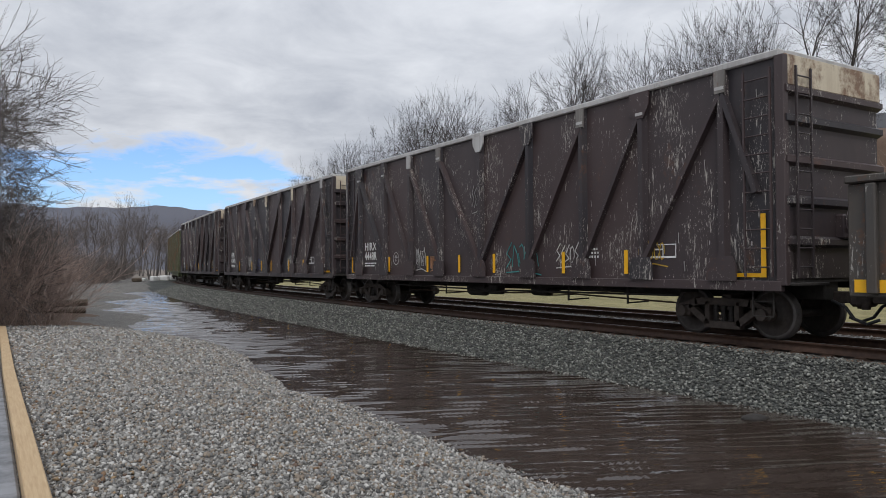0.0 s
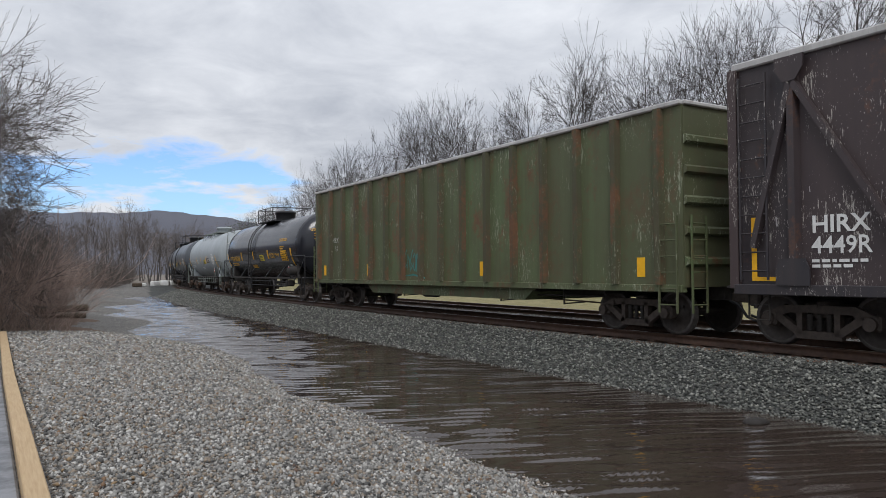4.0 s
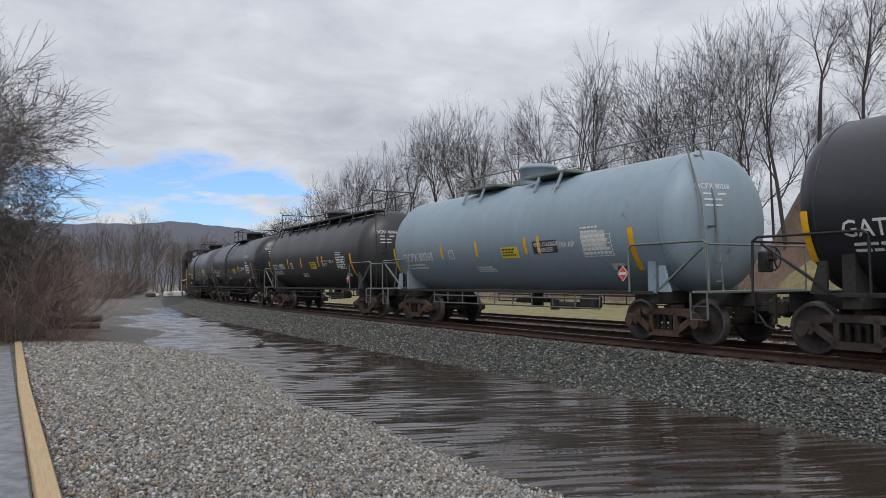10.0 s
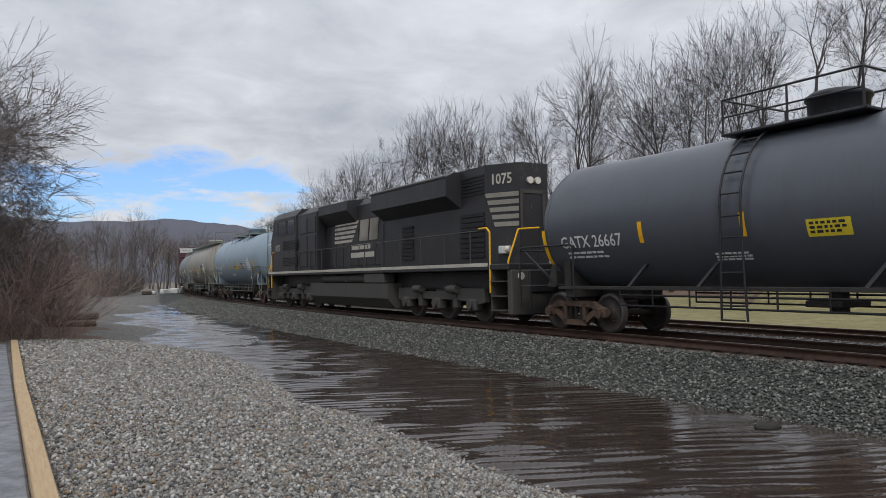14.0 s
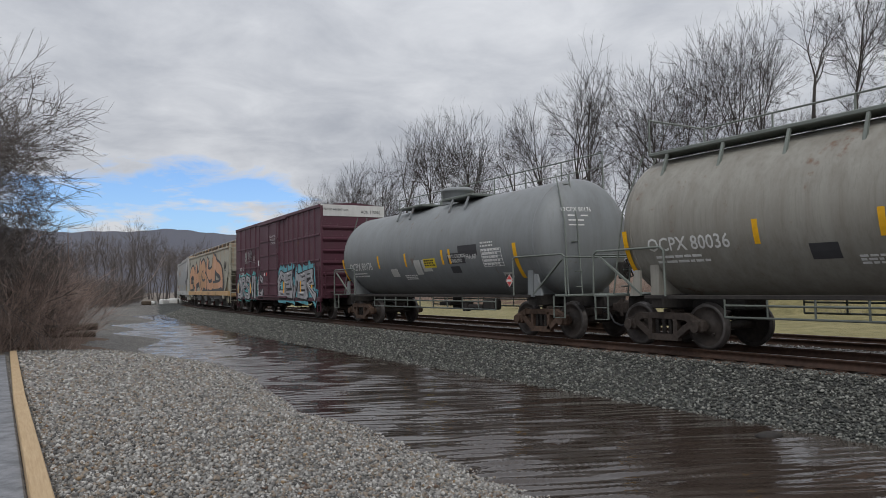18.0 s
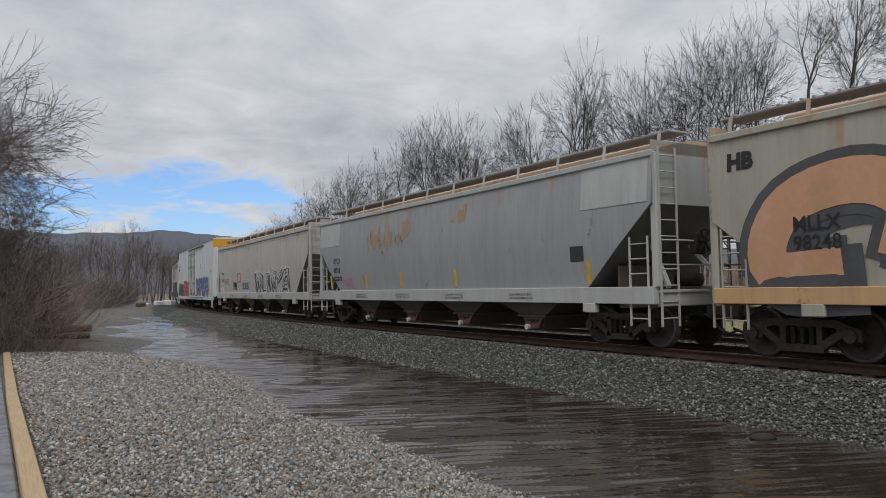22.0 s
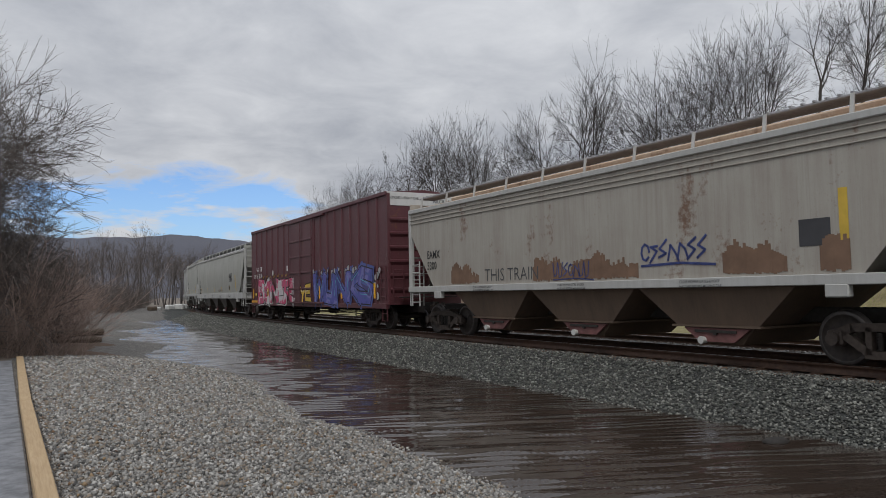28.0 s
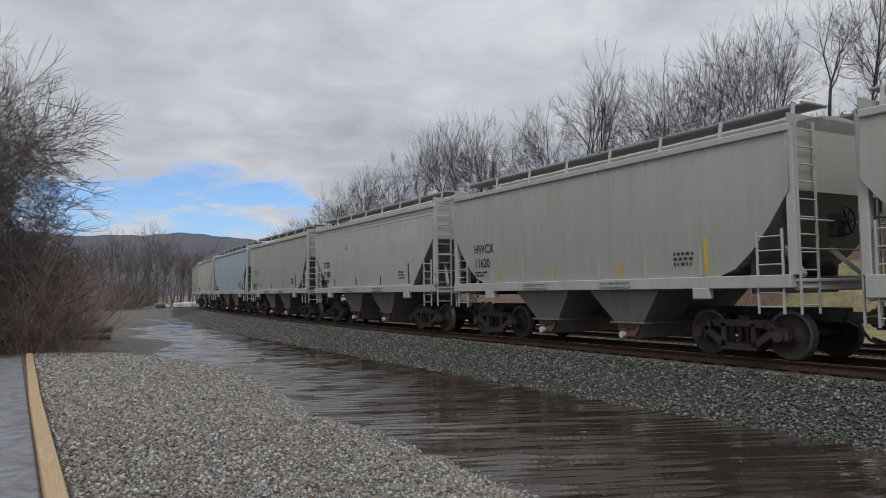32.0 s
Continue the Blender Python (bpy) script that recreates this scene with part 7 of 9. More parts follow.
    graffiti(F, "CHIEF", 6.3, 0.95, 1.1, 4.2, "fade_red", "graf_black", 5, 0.0, "graf_red", 0.27, "graf_red", "white", 0.045, 0.1)
    graffiti(F, "WRON", 10.1, 0.95, 1.0, 3.7, "fade_green", "graf_black", 8, 0.15, "graf_brown", 0.27, None, "graf_silver", 0.045, 0.1)
    scrawl(F, -h + 3.4, 1.95, 1.3, 0.45, "black", 12, 0.05)
    scrawl(F, -h + 3.2, 1.25, 0.9, 0.35, "graf_blue", 15, 0.03)
    scrawl(F, 0.9, 1.25, 0.6, 0.3, "graf_blue", 16, 0.025)
    underframe(car, r, l, 0.62, 0.9)
    couplers(car, h + 0.4)
    bogie(car, -h + 2.6, s)
    bogie(car, h - 2.6, s)


# ---------------------------------------------------------------- covered hoppers
MAT["hp_cream"] = painted("hopper_cream", (0.40, 0.385, 0.31), (0.17, 0.15, 0.12), 0.4, 0.12, 0, 0.6, weep=0.6)
MAT["hp_tan"] = painted("hopper_tan_sill", (0.56, 0.36, 0.17), (0.3, 0.2, 0.12), 0.4, 0.1, 0, 0.6)
MAT["hp_grey"] = painted("hopper_grey", (0.48, 0.47, 0.435), (0.25, 0.21, 0.15), 0.4, 0.16, 0, 0.6, weep=0.8)
MAT["hp_dark"] = painted("hopper_dark_grey", (0.34, 0.345, 0.345), (0.16, 0.15, 0.14), 0.35, 0.2, 0, 0.6, weep=0.5)
MAT["hp_white"] = painted("hopper_off_white", (0.46, 0.462, 0.445), (0.23, 0.21, 0.18), 0.42, 0.08, 0, 0.6)
MAT["hp_pale"] = painted("hopper_pale_grey", (0.385, 0.388, 0.35), (0.20, 0.185, 0.155), 0.4, 0.0, 0, 0.6)
MAT["hp_green"] = painted("hopper_dark_green", (0.035, 0.075, 0.055), (0.05, 0.05, 0.045), 0.4, 0.05, 0, 0.55)
MAT["hp_eaux"] = painted("hopper_stained_cream", (0.385, 0.365, 0.32), (0.2, 0.15, 0.12), 0.5, 0.25, 0, 0.6)
MAT["hp_blue"] = painted("hopper_pale_blue", (0.36, 0.44, 0.50), (0.2, 0.2, 0.2), 0.3, 0, 0, 0.6)
# grimy bay paint, kept dark to carry the shade under the car
MAT["hp_bay"] = painted("hopper_bay_grime_shade", (0.10, 0.09, 0.078), (0.05, 0.042, 0.035), 0.6, 0.1, 0, 0.75)
MAT["hp_roofrust"] = painted("roof_rust", (0.50, 0.38, 0.28), (0.36, 0.2, 0.11), 0.6, 0.6, 0, 0.7)
MAT["bay_brown"] = painted("rusty_brown_bay", (0.13, 0.088, 0.06), (0.06, 0.045, 0.035), 0.6, 0.4, 0, 0.75)
# grimy grey for the short hoppers' bays, darkened by painted-in shade
MAT["bay_grey"] = painted("shaded_grimy_bay", (0.19, 0.185, 0.168), (0.09, 0.08, 0.068), 0.6, 0.1, 0, 0.7)
MAT["primer"] = plain("dull_red_primer", (0.17, 0.075, 0.07), 0.7, 0, 0.35, 6)
MAT["grate"] = plain("galvanised_grate", (0.33, 0.33, 0.34), 0.6, 0.2, 0.2)
MAT["hp_rust"] = painted("rust_on_grey", (0.36, 0.30, 0.23), (0.36, 0.20, 0.08), 0.8, 0.7, 0, 0.7)


def hopper(r, l, paint, label, bays, sill=(0.95, 1.3), eave=4.05, crown=0.34, bulge=0.0, cut=2.0, cutz=3.05, trim=None, roof=None, sill_paint=None, ribs=0, inset=(1.5, 1.35), bay_paint="hp_bay", ridge=False, curved_cut=False, foot=0.28):
    """A covered hopper: a tub whose ends slope in below, on a side sill, with bays between the bogies."""
    car, h, s = start_car("covered_hopper_car", label, r, l)
    trim, roof, sill_paint = trim or paint, roof or paint, sill_paint or paint
    z0, z1 = sill
    W = 1.5

    def wx(z):
        u = (z - z1) / (eave - z1)
        return W + bulge * math.sin(math.pi * min(1, max(0, u))) - 0.0
    zs_n = 7

    def section(y, low):
        pts = [(-wx(low + (eave - low) * i / zs_n), low + (eave - low) * i / zs_n) for i in range(zs_n + 1)]
        return pts
    if curved_cut:
        us = [0, 0.25, 0.5, 0.75, 1.0]
        st = [(-h + cut * u, cutz - (cutz - z1) * (1 - (1 - u) ** 1.7)) for u in us]
    else:
        st = [(-h, cutz), (-h + cut * 0.5, (cutz + z1) / 2), (-h + cut, z1)]
    mid = [(y, z1) for y in np.linspace(-h + cut, h - cut, 8)[1:-1]]
    stations = st + mid + [(-y, z) for y, z in st[::-1]]
    k = zs_n + 1
    for sgn in (-1, 1):
        vs, fs = [], []
        for y, low in stations:
            vs += [(sgn * -x, y, z) for x, z in section(y, low)]
        for j in range(len(stations) - 1):
            for i in range(zs_n):
                q = (j * k + i, j * k + i + 1, (j + 1) * k + i + 1, (j + 1) * k + i)
                fs.append(q if sgn > 0 else q[::-1])
        part("side_sheet", M().add(vs, fs, bulge > 0), paint, car)
    # slope sheets and inner floor
    for e in (-1, 1):
        g = M()
        pts = [(e * y, z) for y, z in ((-q[0], q[1]) for q in st)]
        for (ya, za), (yb, zb) in zip(pts[:-1], pts[1:]):
            q = [(-wx(za) + 0.01, ya, za), (wx(za) - 0.01, ya, za), (wx(zb) - 0.01, yb, zb), (-wx(zb) + 0.01, yb, zb)]
            g.add(q, [(0, 1, 2, 3), (3, 2, 1, 0)])
        part("slope_sheet", g, paint, car)
        part("end_sheet", M().box(-wx(3.5) + 0.01, wx(3.5) - 0.01, e * h - 0.01, e * h + 0.012, cutz, eave + crown * 0.75), paint, car)
    n = 10
    arc = [(-W - 0.02 + (2 * W + 0.04) * i / n, eave + crown * (1 - (2 * i / n - 1) ** 2)) for i in range(n + 1)]
    g = M()
    vs = [(x, y, z) for y in (-h - 0.01, h + 0.01) for x, z in arc]
    g.add(vs, [(i, i + 1, n + 2 + i, n + 1 + i) for i in range(n)], True)
    g.add([(x, y, z) for y in (-h - 0.01,) for x, z in arc], [tuple(range(n + 1))])
    g.add([(x, y, z) for y in (h + 0.01,) for x, z in arc], [tuple(range(n + 1))[::-1]])
    part("roof", g, roof, car)
    for x in (-1, 1):
        part("eave", M().box(x * W - 0.06, x * W + 0.06, -h - 0.02, h + 0.02, eave - 0.08, eave + 0.05, 0.015), trim, car)
        part("side_sill", M().box(x * W - 0.09, x * W + 0.05 if x > 0 else x * W + 0.09, -h, h, z0, z1 + 0.01, 0.012) if x < 0 else M().box(W - 0.09, W + 0.09, -h, h, z0, z1 + 0.01, 0.012), sill_paint, car)
    if ridge:
        for i in range(3):
            part("eave_rib", M().box(-W - 0.028, -W, -h, h, eave - 0.19 - i * 0.12, eave - 0.165 - i * 0.12, 0.006), paint, car)
    # roof hatches and running boards
    part("hatch_trough", M().box(-0.32, 0.32, -h + 0.7, h - 0.7, eave + crown - 0.04, eave + crown + 0.14, 0.04), roof, car)
    for x in (-0.78, 0.78):
        part("running_board", M().box(x - 0.3, x + 0.3, -h - 0.1, h + 0.1, eave + crown + 0.10, eave + crown + 0.14, 0.008), "grate", car)
        g = M()
        nn = int(2 * h / 0.22)
        for i in range(nn):
            y = -h + 2 * h * i / nn
            g.bar((x - 0.32, y, eave + crown + 0.155), (x + 0.32, y, eave + crown + 0.155), 0.05, 0.03)
        part("board_grating", g, "grate", car)
    nb = int(2 * h / 1.55)
    for i in range(nb + 1):
        y = -h + 0.15 + (2 * h - 0.3) * i / nb
        for x in (-1, 1):
            part("board_bracket", M().bar((x * (W - 0.34), y, eave + 0.08), (x * (W - 0.4), y, eave + crown + 0.13), 0.03, 0.07, (0, 1, 0)), trim, car)
    for i in range(ribs):
        y = -h + cut + 0.4 + (2 * h - 2 * cut - 0.8) * i / max(1, ribs - 1)
        part("side_rib", M().box(-W - 0.035, -W, y - 0.03, y + 0.03, z1 + 0.02, eave - 0.08, 0.01), paint, car)
    # end frames: corner posts, ladders, platform
    for e in (-1, 1):
        part("corner_post", M().box(-W - 0.02, -W + 0.11, e * h - 0.08, e * h + 0.08, z1, eave, 0.012), trim, car)
        part("corner_post", M().box(W - 0.11, W + 0.02, e * h - 0.08, e * h + 0.08, z1, eave, 0.012), trim, car)
        ladder(car, -W - 0.03, e * (h - 0.42), z0 - 0.45, 2.35, 0.5, 6, trim)
        ladder(car, -W + 0.3, e * (h + 0.1), z0 - 0.45, eave + 0.1, 0.5, 11, trim, "x")
        part("end_platform", M().box(-1.45, 1.45, min(e * (h - 0.35), e * (h + 0.12)), max(e * (h - 0.35), e * (h + 0.12)), z1 - 0.12, z1 - 0.06, 0.01), trim, car)
        part("end_sill", M().box(-1.4, 1.4, e * h - 0.08, e * h + 0.08, z0 - 0.05, z1 - 0.1, 0.02), sill_paint, car)
        g = M().path([(-1.45, e * (h + 0.1), z1 - 0.1), (-1.45, e * (h + 0.1), z1 + 0.95), (1.45, e * (h + 0.1), z1 + 0.95), (1.45, e * (h + 0.1), z1 - 0.1)], 0.02, 6)
        g.path([(-1.45, e * (h + 0.1), z1 + 0.45), (1.45, e * (h + 0.1), z1 + 0.45)], 0.016, 6)
        part("end_railing", g, trim, car)
        for x in (-1, 1):
            part("end_brace", M().bar((x * 0.9, e * (h - 0.2), z1), (x * 0.5, e * (h - 1.2), 2.6), 0.09, 0.09), trim, car)
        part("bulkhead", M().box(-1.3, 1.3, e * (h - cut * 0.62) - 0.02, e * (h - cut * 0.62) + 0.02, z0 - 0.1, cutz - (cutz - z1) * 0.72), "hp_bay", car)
        part("jacking_pad", M().box(-W - 0.1, -W + 0.05, e * (h - 1.9) - 0.2, e * (h - 1.9) + 0.2, z0 - 0.2, z0 + 0.02, 0.02), trim, car)
    # bays
    y0, y1 = -h + inset[0] + 1.25, h - inset[1] - 1.25
    bl = (y1 - y0) / bays
    zb = 0.36
    for i in range(bays):
        c = y0 + bl * (i + 0.5)
        a = bl * 0.48 if foot > 0.5 else min(bl * 0.37, 1.5)
        b = max(foot, a * 0.42)
        zf = zb + 0.26
        vs = []
        for z, u, x in ((z1 + 0.02, a, 1.42), (z0 - 0.02, a, 1.42), (zf, b, 1.25), (zf, b + 0.07, 1.31), (zf - 0.04, b + 0.07, 1.31), (zf - 0.04, b * 0.86, 1.2), (zb - 0.1, b * 0.5, 1.1)):
            vs += [(-x, c - u, z), (x, c - u, z), (x, c + u, z), (-x, c + u, z)]
        fs = [(q * 4 + j, q * 4 + 4 + j, q * 4 + 4 + (j + 1) % 4, q * 4 + (j + 1) % 4) for q in range(6) for j in range(4)] + [(27, 26, 25, 24)]
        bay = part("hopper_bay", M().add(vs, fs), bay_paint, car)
        part("outlet_gate", M().prism([(c - b * 0.8, zf - 0.06), (c + b * 0.8, zf - 0.06), (c + b * 0.42, zb - 0.06), (c - b * 0.42, zb - 0.06)], 0, -1.26, -1.2), "primer", bay, "dull red outlet gate")
        part("gate_knob", M().cyl((-1.36, c + b * 0.3, zb - 0.03), (-1.2, c + b * 0.3, zb - 0.03), 0.075, 0.06, 10), "paleplate", bay)
        part("gate_shaft", M().cyl((-1.3, c, zf - 0.14), (-1.2, c, zf - 0.14), 0.05, n=8).bar((-1.28, c - b * 0.5, zf - 0.12), (-1.28, c + b * 0.5, zf - 0.12), 0.03, 0.05), "under", bay)
        sf = Face(car, x=W + 0.092)
        sf.text("CLOSE HOPPER GATES & ROOF", c + 0.55, z0 + (z1 - z0) * 0.5, 0.055, "black", 0.85, 0.006, lift=0.004, name="sill_lettering")
        sf.text("HATCHES BEFORE MOVING CAR", c + 0.55, z0 + (z1 - z0) * 0.5 - 0.09, 0.055, "black", 0.85, 0.006, lift=0.004, name="sill_lettering")
    part("centre_sill", M().box(-0.2, 0.2, -h, h, 0.68, 0.95, 0.02), "under", car)
    brake_wheel(car, -0.3, -h - 0.25, z1 + 0.95, "under", 0.24)
    part("brake_reservoir", M().lathe([(0.001, -h + 0.35), (0.15, -h + 0.4), (0.15, -h + 1.0), (0.001, -h + 1.05)], (0.3, 0, z1 + 0.15), 1, 12), "under", car)
    couplers(car, h + 0.05)
    bogie(car, -h + inset[0], s)
    bogie(car, h - inset[1], s)
    return car, Face(car, prof=lambda z: wx(z)), h


# ---------------------------------------------------------------- the locomotive in mid-train
MAT["loco"] = painted("loco_black", (0.019, 0.019, 0.022), (0.042, 0.038, 0.036), 0.55, 0.05, 0.12, 0.5, (0.15, 0.14, 0.13))
MAT["loco_grime"] = painted("loco_underframe", (0.055, 0.052, 0.048), (0.085, 0.075, 0.062), 0.6, 0.1, 0, 0.75)
MAT["loco_stripe"] = painted("loco_white_stripe", (0.52, 0.49, 0.42), (0.2, 0.18, 0.15), 0.5, 0.1, 0, 0.6)
MAT["lens"] = plain("headlight_lens", (0.75, 0.7, 0.6), 0.15, 0.2, 0.1)
MAT["grille"] = plain("radiator_grille", (0.012, 0.012, 0.013), 0.7, 0, 0.4)


def locomotive(r, l):
    car = empty("locomotive", "black six-axle diesel locomotive with white stripes and yellow grab rails", "locomotive")
    s = 221.1
    TRAIN.append((car, s))
    part("deck", M().box(-1.5, 1.5, -10.9, 10.9, 1.52, 1.68, 0.02).box(-0.9, 0.9, -11.0, 11.0, 0.9, 1.52, 0.03), "loco", car)
    for x in (-1, 1):
        part("deck_stripe", M().box(x * 1.5 - 0.012, x * 1.5 + 0.012, -9.9, 10.5, 1.62, 1.72), "loco_stripe", car, "dirty white edge stripe")
    # hoods
    hood = part("hood", M().box(-0.98, 0.98, -2.3, 3.6, 1.66, 4.25, 0.03).prism([(-0.98, 4.2), (-0.72, 4.48), (0.72, 4.48), (0.98, 4.2)], 1, -2.3, 3.6), "loco", car)
    rear = part("rear_hood", M().prism([(-0.98, -2.3), (-0.98, -9.05), (-0.5, -10.05), (0.5, -10.05), (0.98, -9.05), (0.98, -2.3)], 2, 1.66, 4.55), "loco", car)
    rad = part("radiator", M().prism([(-0.98, 3.42), (-1.5, 3.78), (-1.5, 4.36), (-1.2, 4.52), (1.2, 4.52), (1.5, 4.36), (1.5, 3.78), (0.98, 3.42)], 1, -7.7, -2.25), "loco", car)
    part("radiator_edge", M().box(-1.53, -1.47, -7.7, -2.2, 4.34, 4.40, 0.01), "loco_grime", rad)
    for i in range(3):
        y = -3.2 - i * 1.8
        part("cooling_fan", M().lathe([(0.75, 4.5), (0.8, 4.62), (0.7, 4.64), (0.65, 4.56), (0.001, 4.56)], (0, y, 0), 2, 20), "loco_grime", rad)
    for i in range(2):
        part("brake_fan", M().lathe([(0.55, 4.46), (0.58, 4.58), (0.5, 4.6), (0.001, 4.55)], (0, 0.9 + i * 1.5, 0), 2, 18), "loco_grime", hood)
    part("exhaust_stack", M().box(-0.25, 0.25, -1.7, -0.7, 4.4, 4.75, 0.04), "loco_grime", hood)
    part("horn", M().cyl((-0.1, 3.3, 4.66), (-0.1, 3.9, 4.66), 0.03, 0.09, 10).cyl((0.1, 3.3, 4.66), (0.1, 2.7, 4.66), 0.03, 0.09, 10).cyl((0, 3.3, 4.4), (0, 3.3, 4.66), 0.03, n=8), "loco_grime", hood)
    for i in range(7):
        y = -1.9 + i * 0.78
        d = part("hood_door", M().box(-1.0, -0.97, y - 0.36, y + 0.36, 1.85, 3.35, 0.008), "loco", hood)
        part("latch", M().box(-1.03, -0.99, y + 0.26, y + 0.31, 2.5, 2.62, 0.006), "loco_grime", d)
    for y0, y1, z0, z1 in ((-4.6, -3.8, 1.95, 3.15), (-9.0, -7.7, 1.9, 3.25)):
        g = M()
        for i in range(9):
            z = z0 + (z1 - z0) * i / 9
            g.box(-1.02, -0.97, y0, y1, z, z + (z1 - z0) / 13, 0.004)
        part("intake_grille", g, "grille", rear)
    g = M()
    for i in range(6):
        g.box(-1.005, -0.97, -9.0, -7.8, 3.75 + i * 0.1, 3.8 + i * 0.1)
    part("louvre", g, "grille", rear)
    part("flared_duct", M().prism([(-0.98, 3.55), (-1.42, 4.05), (-1.42, 4.42), (-0.7, 4.5)], 1, 0.2, 3.4), "loco", hood)
    # cab and equipment cabinet
    cab = part("cab", M().box(-1.48, 1.48, 6.2, 9.7, 1.66, 4.35, 0.04).prism([(-1.48, 4.3), (-1.2, 4.62), (1.2, 4.62), (1.48, 4.3)], 1, 6.15, 9.75), "loco", car)
    part("cabinet", M().box(-1.42, 1.42, 3.6, 6.2, 1.66, 4.3, 0.03).prism([(-1.42, 4.25), (-0.9, 4.6), (0.9, 4.6), (1.42, 4.25)], 1, 3.6, 6.2), "loco", car)
    part("nose", M().prism([(9.7, 1.66), (11.0, 1.66), (11.0, 3.1), (10.7, 3.55), (9.7, 3.7)], 0, -0.95, 0.95), "loco", car)
    part("cab_front", M().prism([(9.7, 1.66), (10.35, 1.66), (10.35, 3.3), (9.7, 4.3)], 0, -1.4, 1.4), "loco", cab)
    for y0, y1 in ((9.0, 9.55), (7.7, 8.8), (6.45, 7.4)):
        w = part("cab_window", M().box(-1.5, -1.475, y0, y1, 3.55, 4.15, 0.01), "glass", cab)
        part("window_frame", M().box(-1.512, -1.48, y0 - 0.05, y1 + 0.05, 3.5, 3.55).box(-1.512, -1.48, y0 - 0.05, y1 + 0.05, 4.15, 4.2).box(-1.512, -1.48, y0 - 0.05, y0, 3.55, 4.15).box(-1.512, -1.48, y1, y1 + 0.05, 3.55, 4.15), "loco_grime", w)
    for z0, z1 in ((2.75, 3.2), (2.0, 2.4)):
        g = M()
        for i in range(6):
            g.box(-1.51, -1.47, 6.0, 8.1, z0 + (z1 - z0) * i / 6, z0 + (z1 - z0) * (i + 0.6) / 6, 0.004)
        part("cab_vent", g, "grille", cab)
    part("cab_door", M().box(-1.5, -1.47, 6.3, 7.0, 1.75, 3.4, 0.01), "loco", cab)
    for i, (y, z0, z1) in enumerate([(4.2, 1.9, 3.3), (5.3, 1.9, 3.3), (4.2, 3.4, 4.1), (5.3, 3.4, 4.1)]):
        part("cabinet_door", M().box(-1.45, -1.41, y - 0.48, y + 0.48, z0, z1, 0.01), "loco", car)
    # under the deck
    part("fuel_tank", M().prism([(-1.45, 1.15), (-1.45, 0.62), (-1.15, 0.28), (1.15, 0.28), (1.45, 0.62), (1.45, 1.15)], 1, -3.5, 4.3), "loco_grime", car)
    part("air_tank", M().cyl((-1.2, -2.9, 1.33), (-1.2, 3.2, 1.33), 0.17, n=14), "loco_grime", car)
    part("battery_box", M().box(-1.47, -1.0, -3.2, -1.5, 1.16, 1.52, 0.03), "loco_grime", car)
    part("pipework", M().path([(-1.3, -1.2, 1.48), (-1.35, 0.4, 1.4), (-1.3, 2.0, 1.46), (-1.3, 3.4, 1.4)], 0.03, 7).cyl((-1.25, 0.5, 1.2), (-1.25, 0.5, 1.5), 0.12, n=10), "loco_grime", car)
    for c in (-6.5, 7.3):
        b = part("bogie", M().box(-0.95, 0.95, c - 0.5, c + 0.5, 0.7, 0.95, 0.03), "loco_grime", car)
        for x in (-1.08, 1.08):
            fr = M()
            fr.prism([(c - 2.75, 0.62), (c - 2.7, 1.0), (c - 1.4, 1.02), (c - 1.2, 0.9), (c + 1.2, 0.9), (c + 1.4, 1.02), (c + 2.7, 1.0), (c + 2.75, 0.62), (c + 2.4, 0.55), (c + 1.3, 0.66), (c - 1.3, 0.66), (c - 2.4, 0.55)], 0, x - 0.08, x + 0.08)
            part("side_frame", fr, "loco_grime", b)
            for w in (-2.08, 0, 2.08):
                part("axle_box", M().box(x - 0.16, x + 0.16, c + w - 0.24, c + w + 0.24, 0.34, 0.7, 0.05).cyl((x - 0.22, c + w, 0.53), (x + 0.22, c + w, 0.53), 0.14, n=14), "loco_grime", b)
            for w in (-1.1, 1.1):
                part("brake_cylinder", M().cyl((x - 0.15, c + w - 0.25, 0.98), (x - 0.15, c + w + 0.25, 0.98), 0.13, n=12).box(x - 0.12, x + 0.12, c + w - 0.12, c + w + 0.12, 0.4, 0.9, 0.03), "loco_grime", b)
            part("damper", M().cyl((x, c - 1.0, 1.1), (x, c - 0.4, 1.0), 0.07, n=10), "loco_grime", b)
        for w in (-2.08, 0, 2.08):
            ws = part("wheelset", WHEEL_ME, None, b, at=pose(0, c + w, 0.53) @ Matrix.Diagonal((1, 1.16, 1.16, 1)))
            WHEELS.append((ws, s + c + w))
    # ends: steps, pilots, couplers, railings
    for e in (-1, 1):
        part("pilot", M().box(-1.45, 1.45, min(e * 10.75, e * 10.95), max(e * 10.75, e * 10.95), 0.32, 1.52, 0.03), "loco_grime", car)
        for x in (-1, 1):
            st = M().box(x * 1.2 - 0.28, x * 1.2 + 0.28, e * 10.05 - 0.02, e * 10.05 + 0.02, 0.35, 1.6)
            for i, z in enumerate((0.42, 0.8, 1.2)):
                st.box(x * 1.25 - 0.28, x * 1.25 + 0.28, min(e * 10.05, e * 10.7), max(e * 10.05, e * 10.7), z, z + 0.03)
            part("steps", st, "loco_grime", car)
            g = M().path([(x * 1.48, e * 10.0, 0.9), (x * 1.48, e * 10.0, 2.55), (x * 1.48, e * 9.85, 2.68), (x * 1.45, e * 9.4, 2.68)], 0.026, 7)
            part("grab_rail", g, "yellow", car, "yellow grab rail")
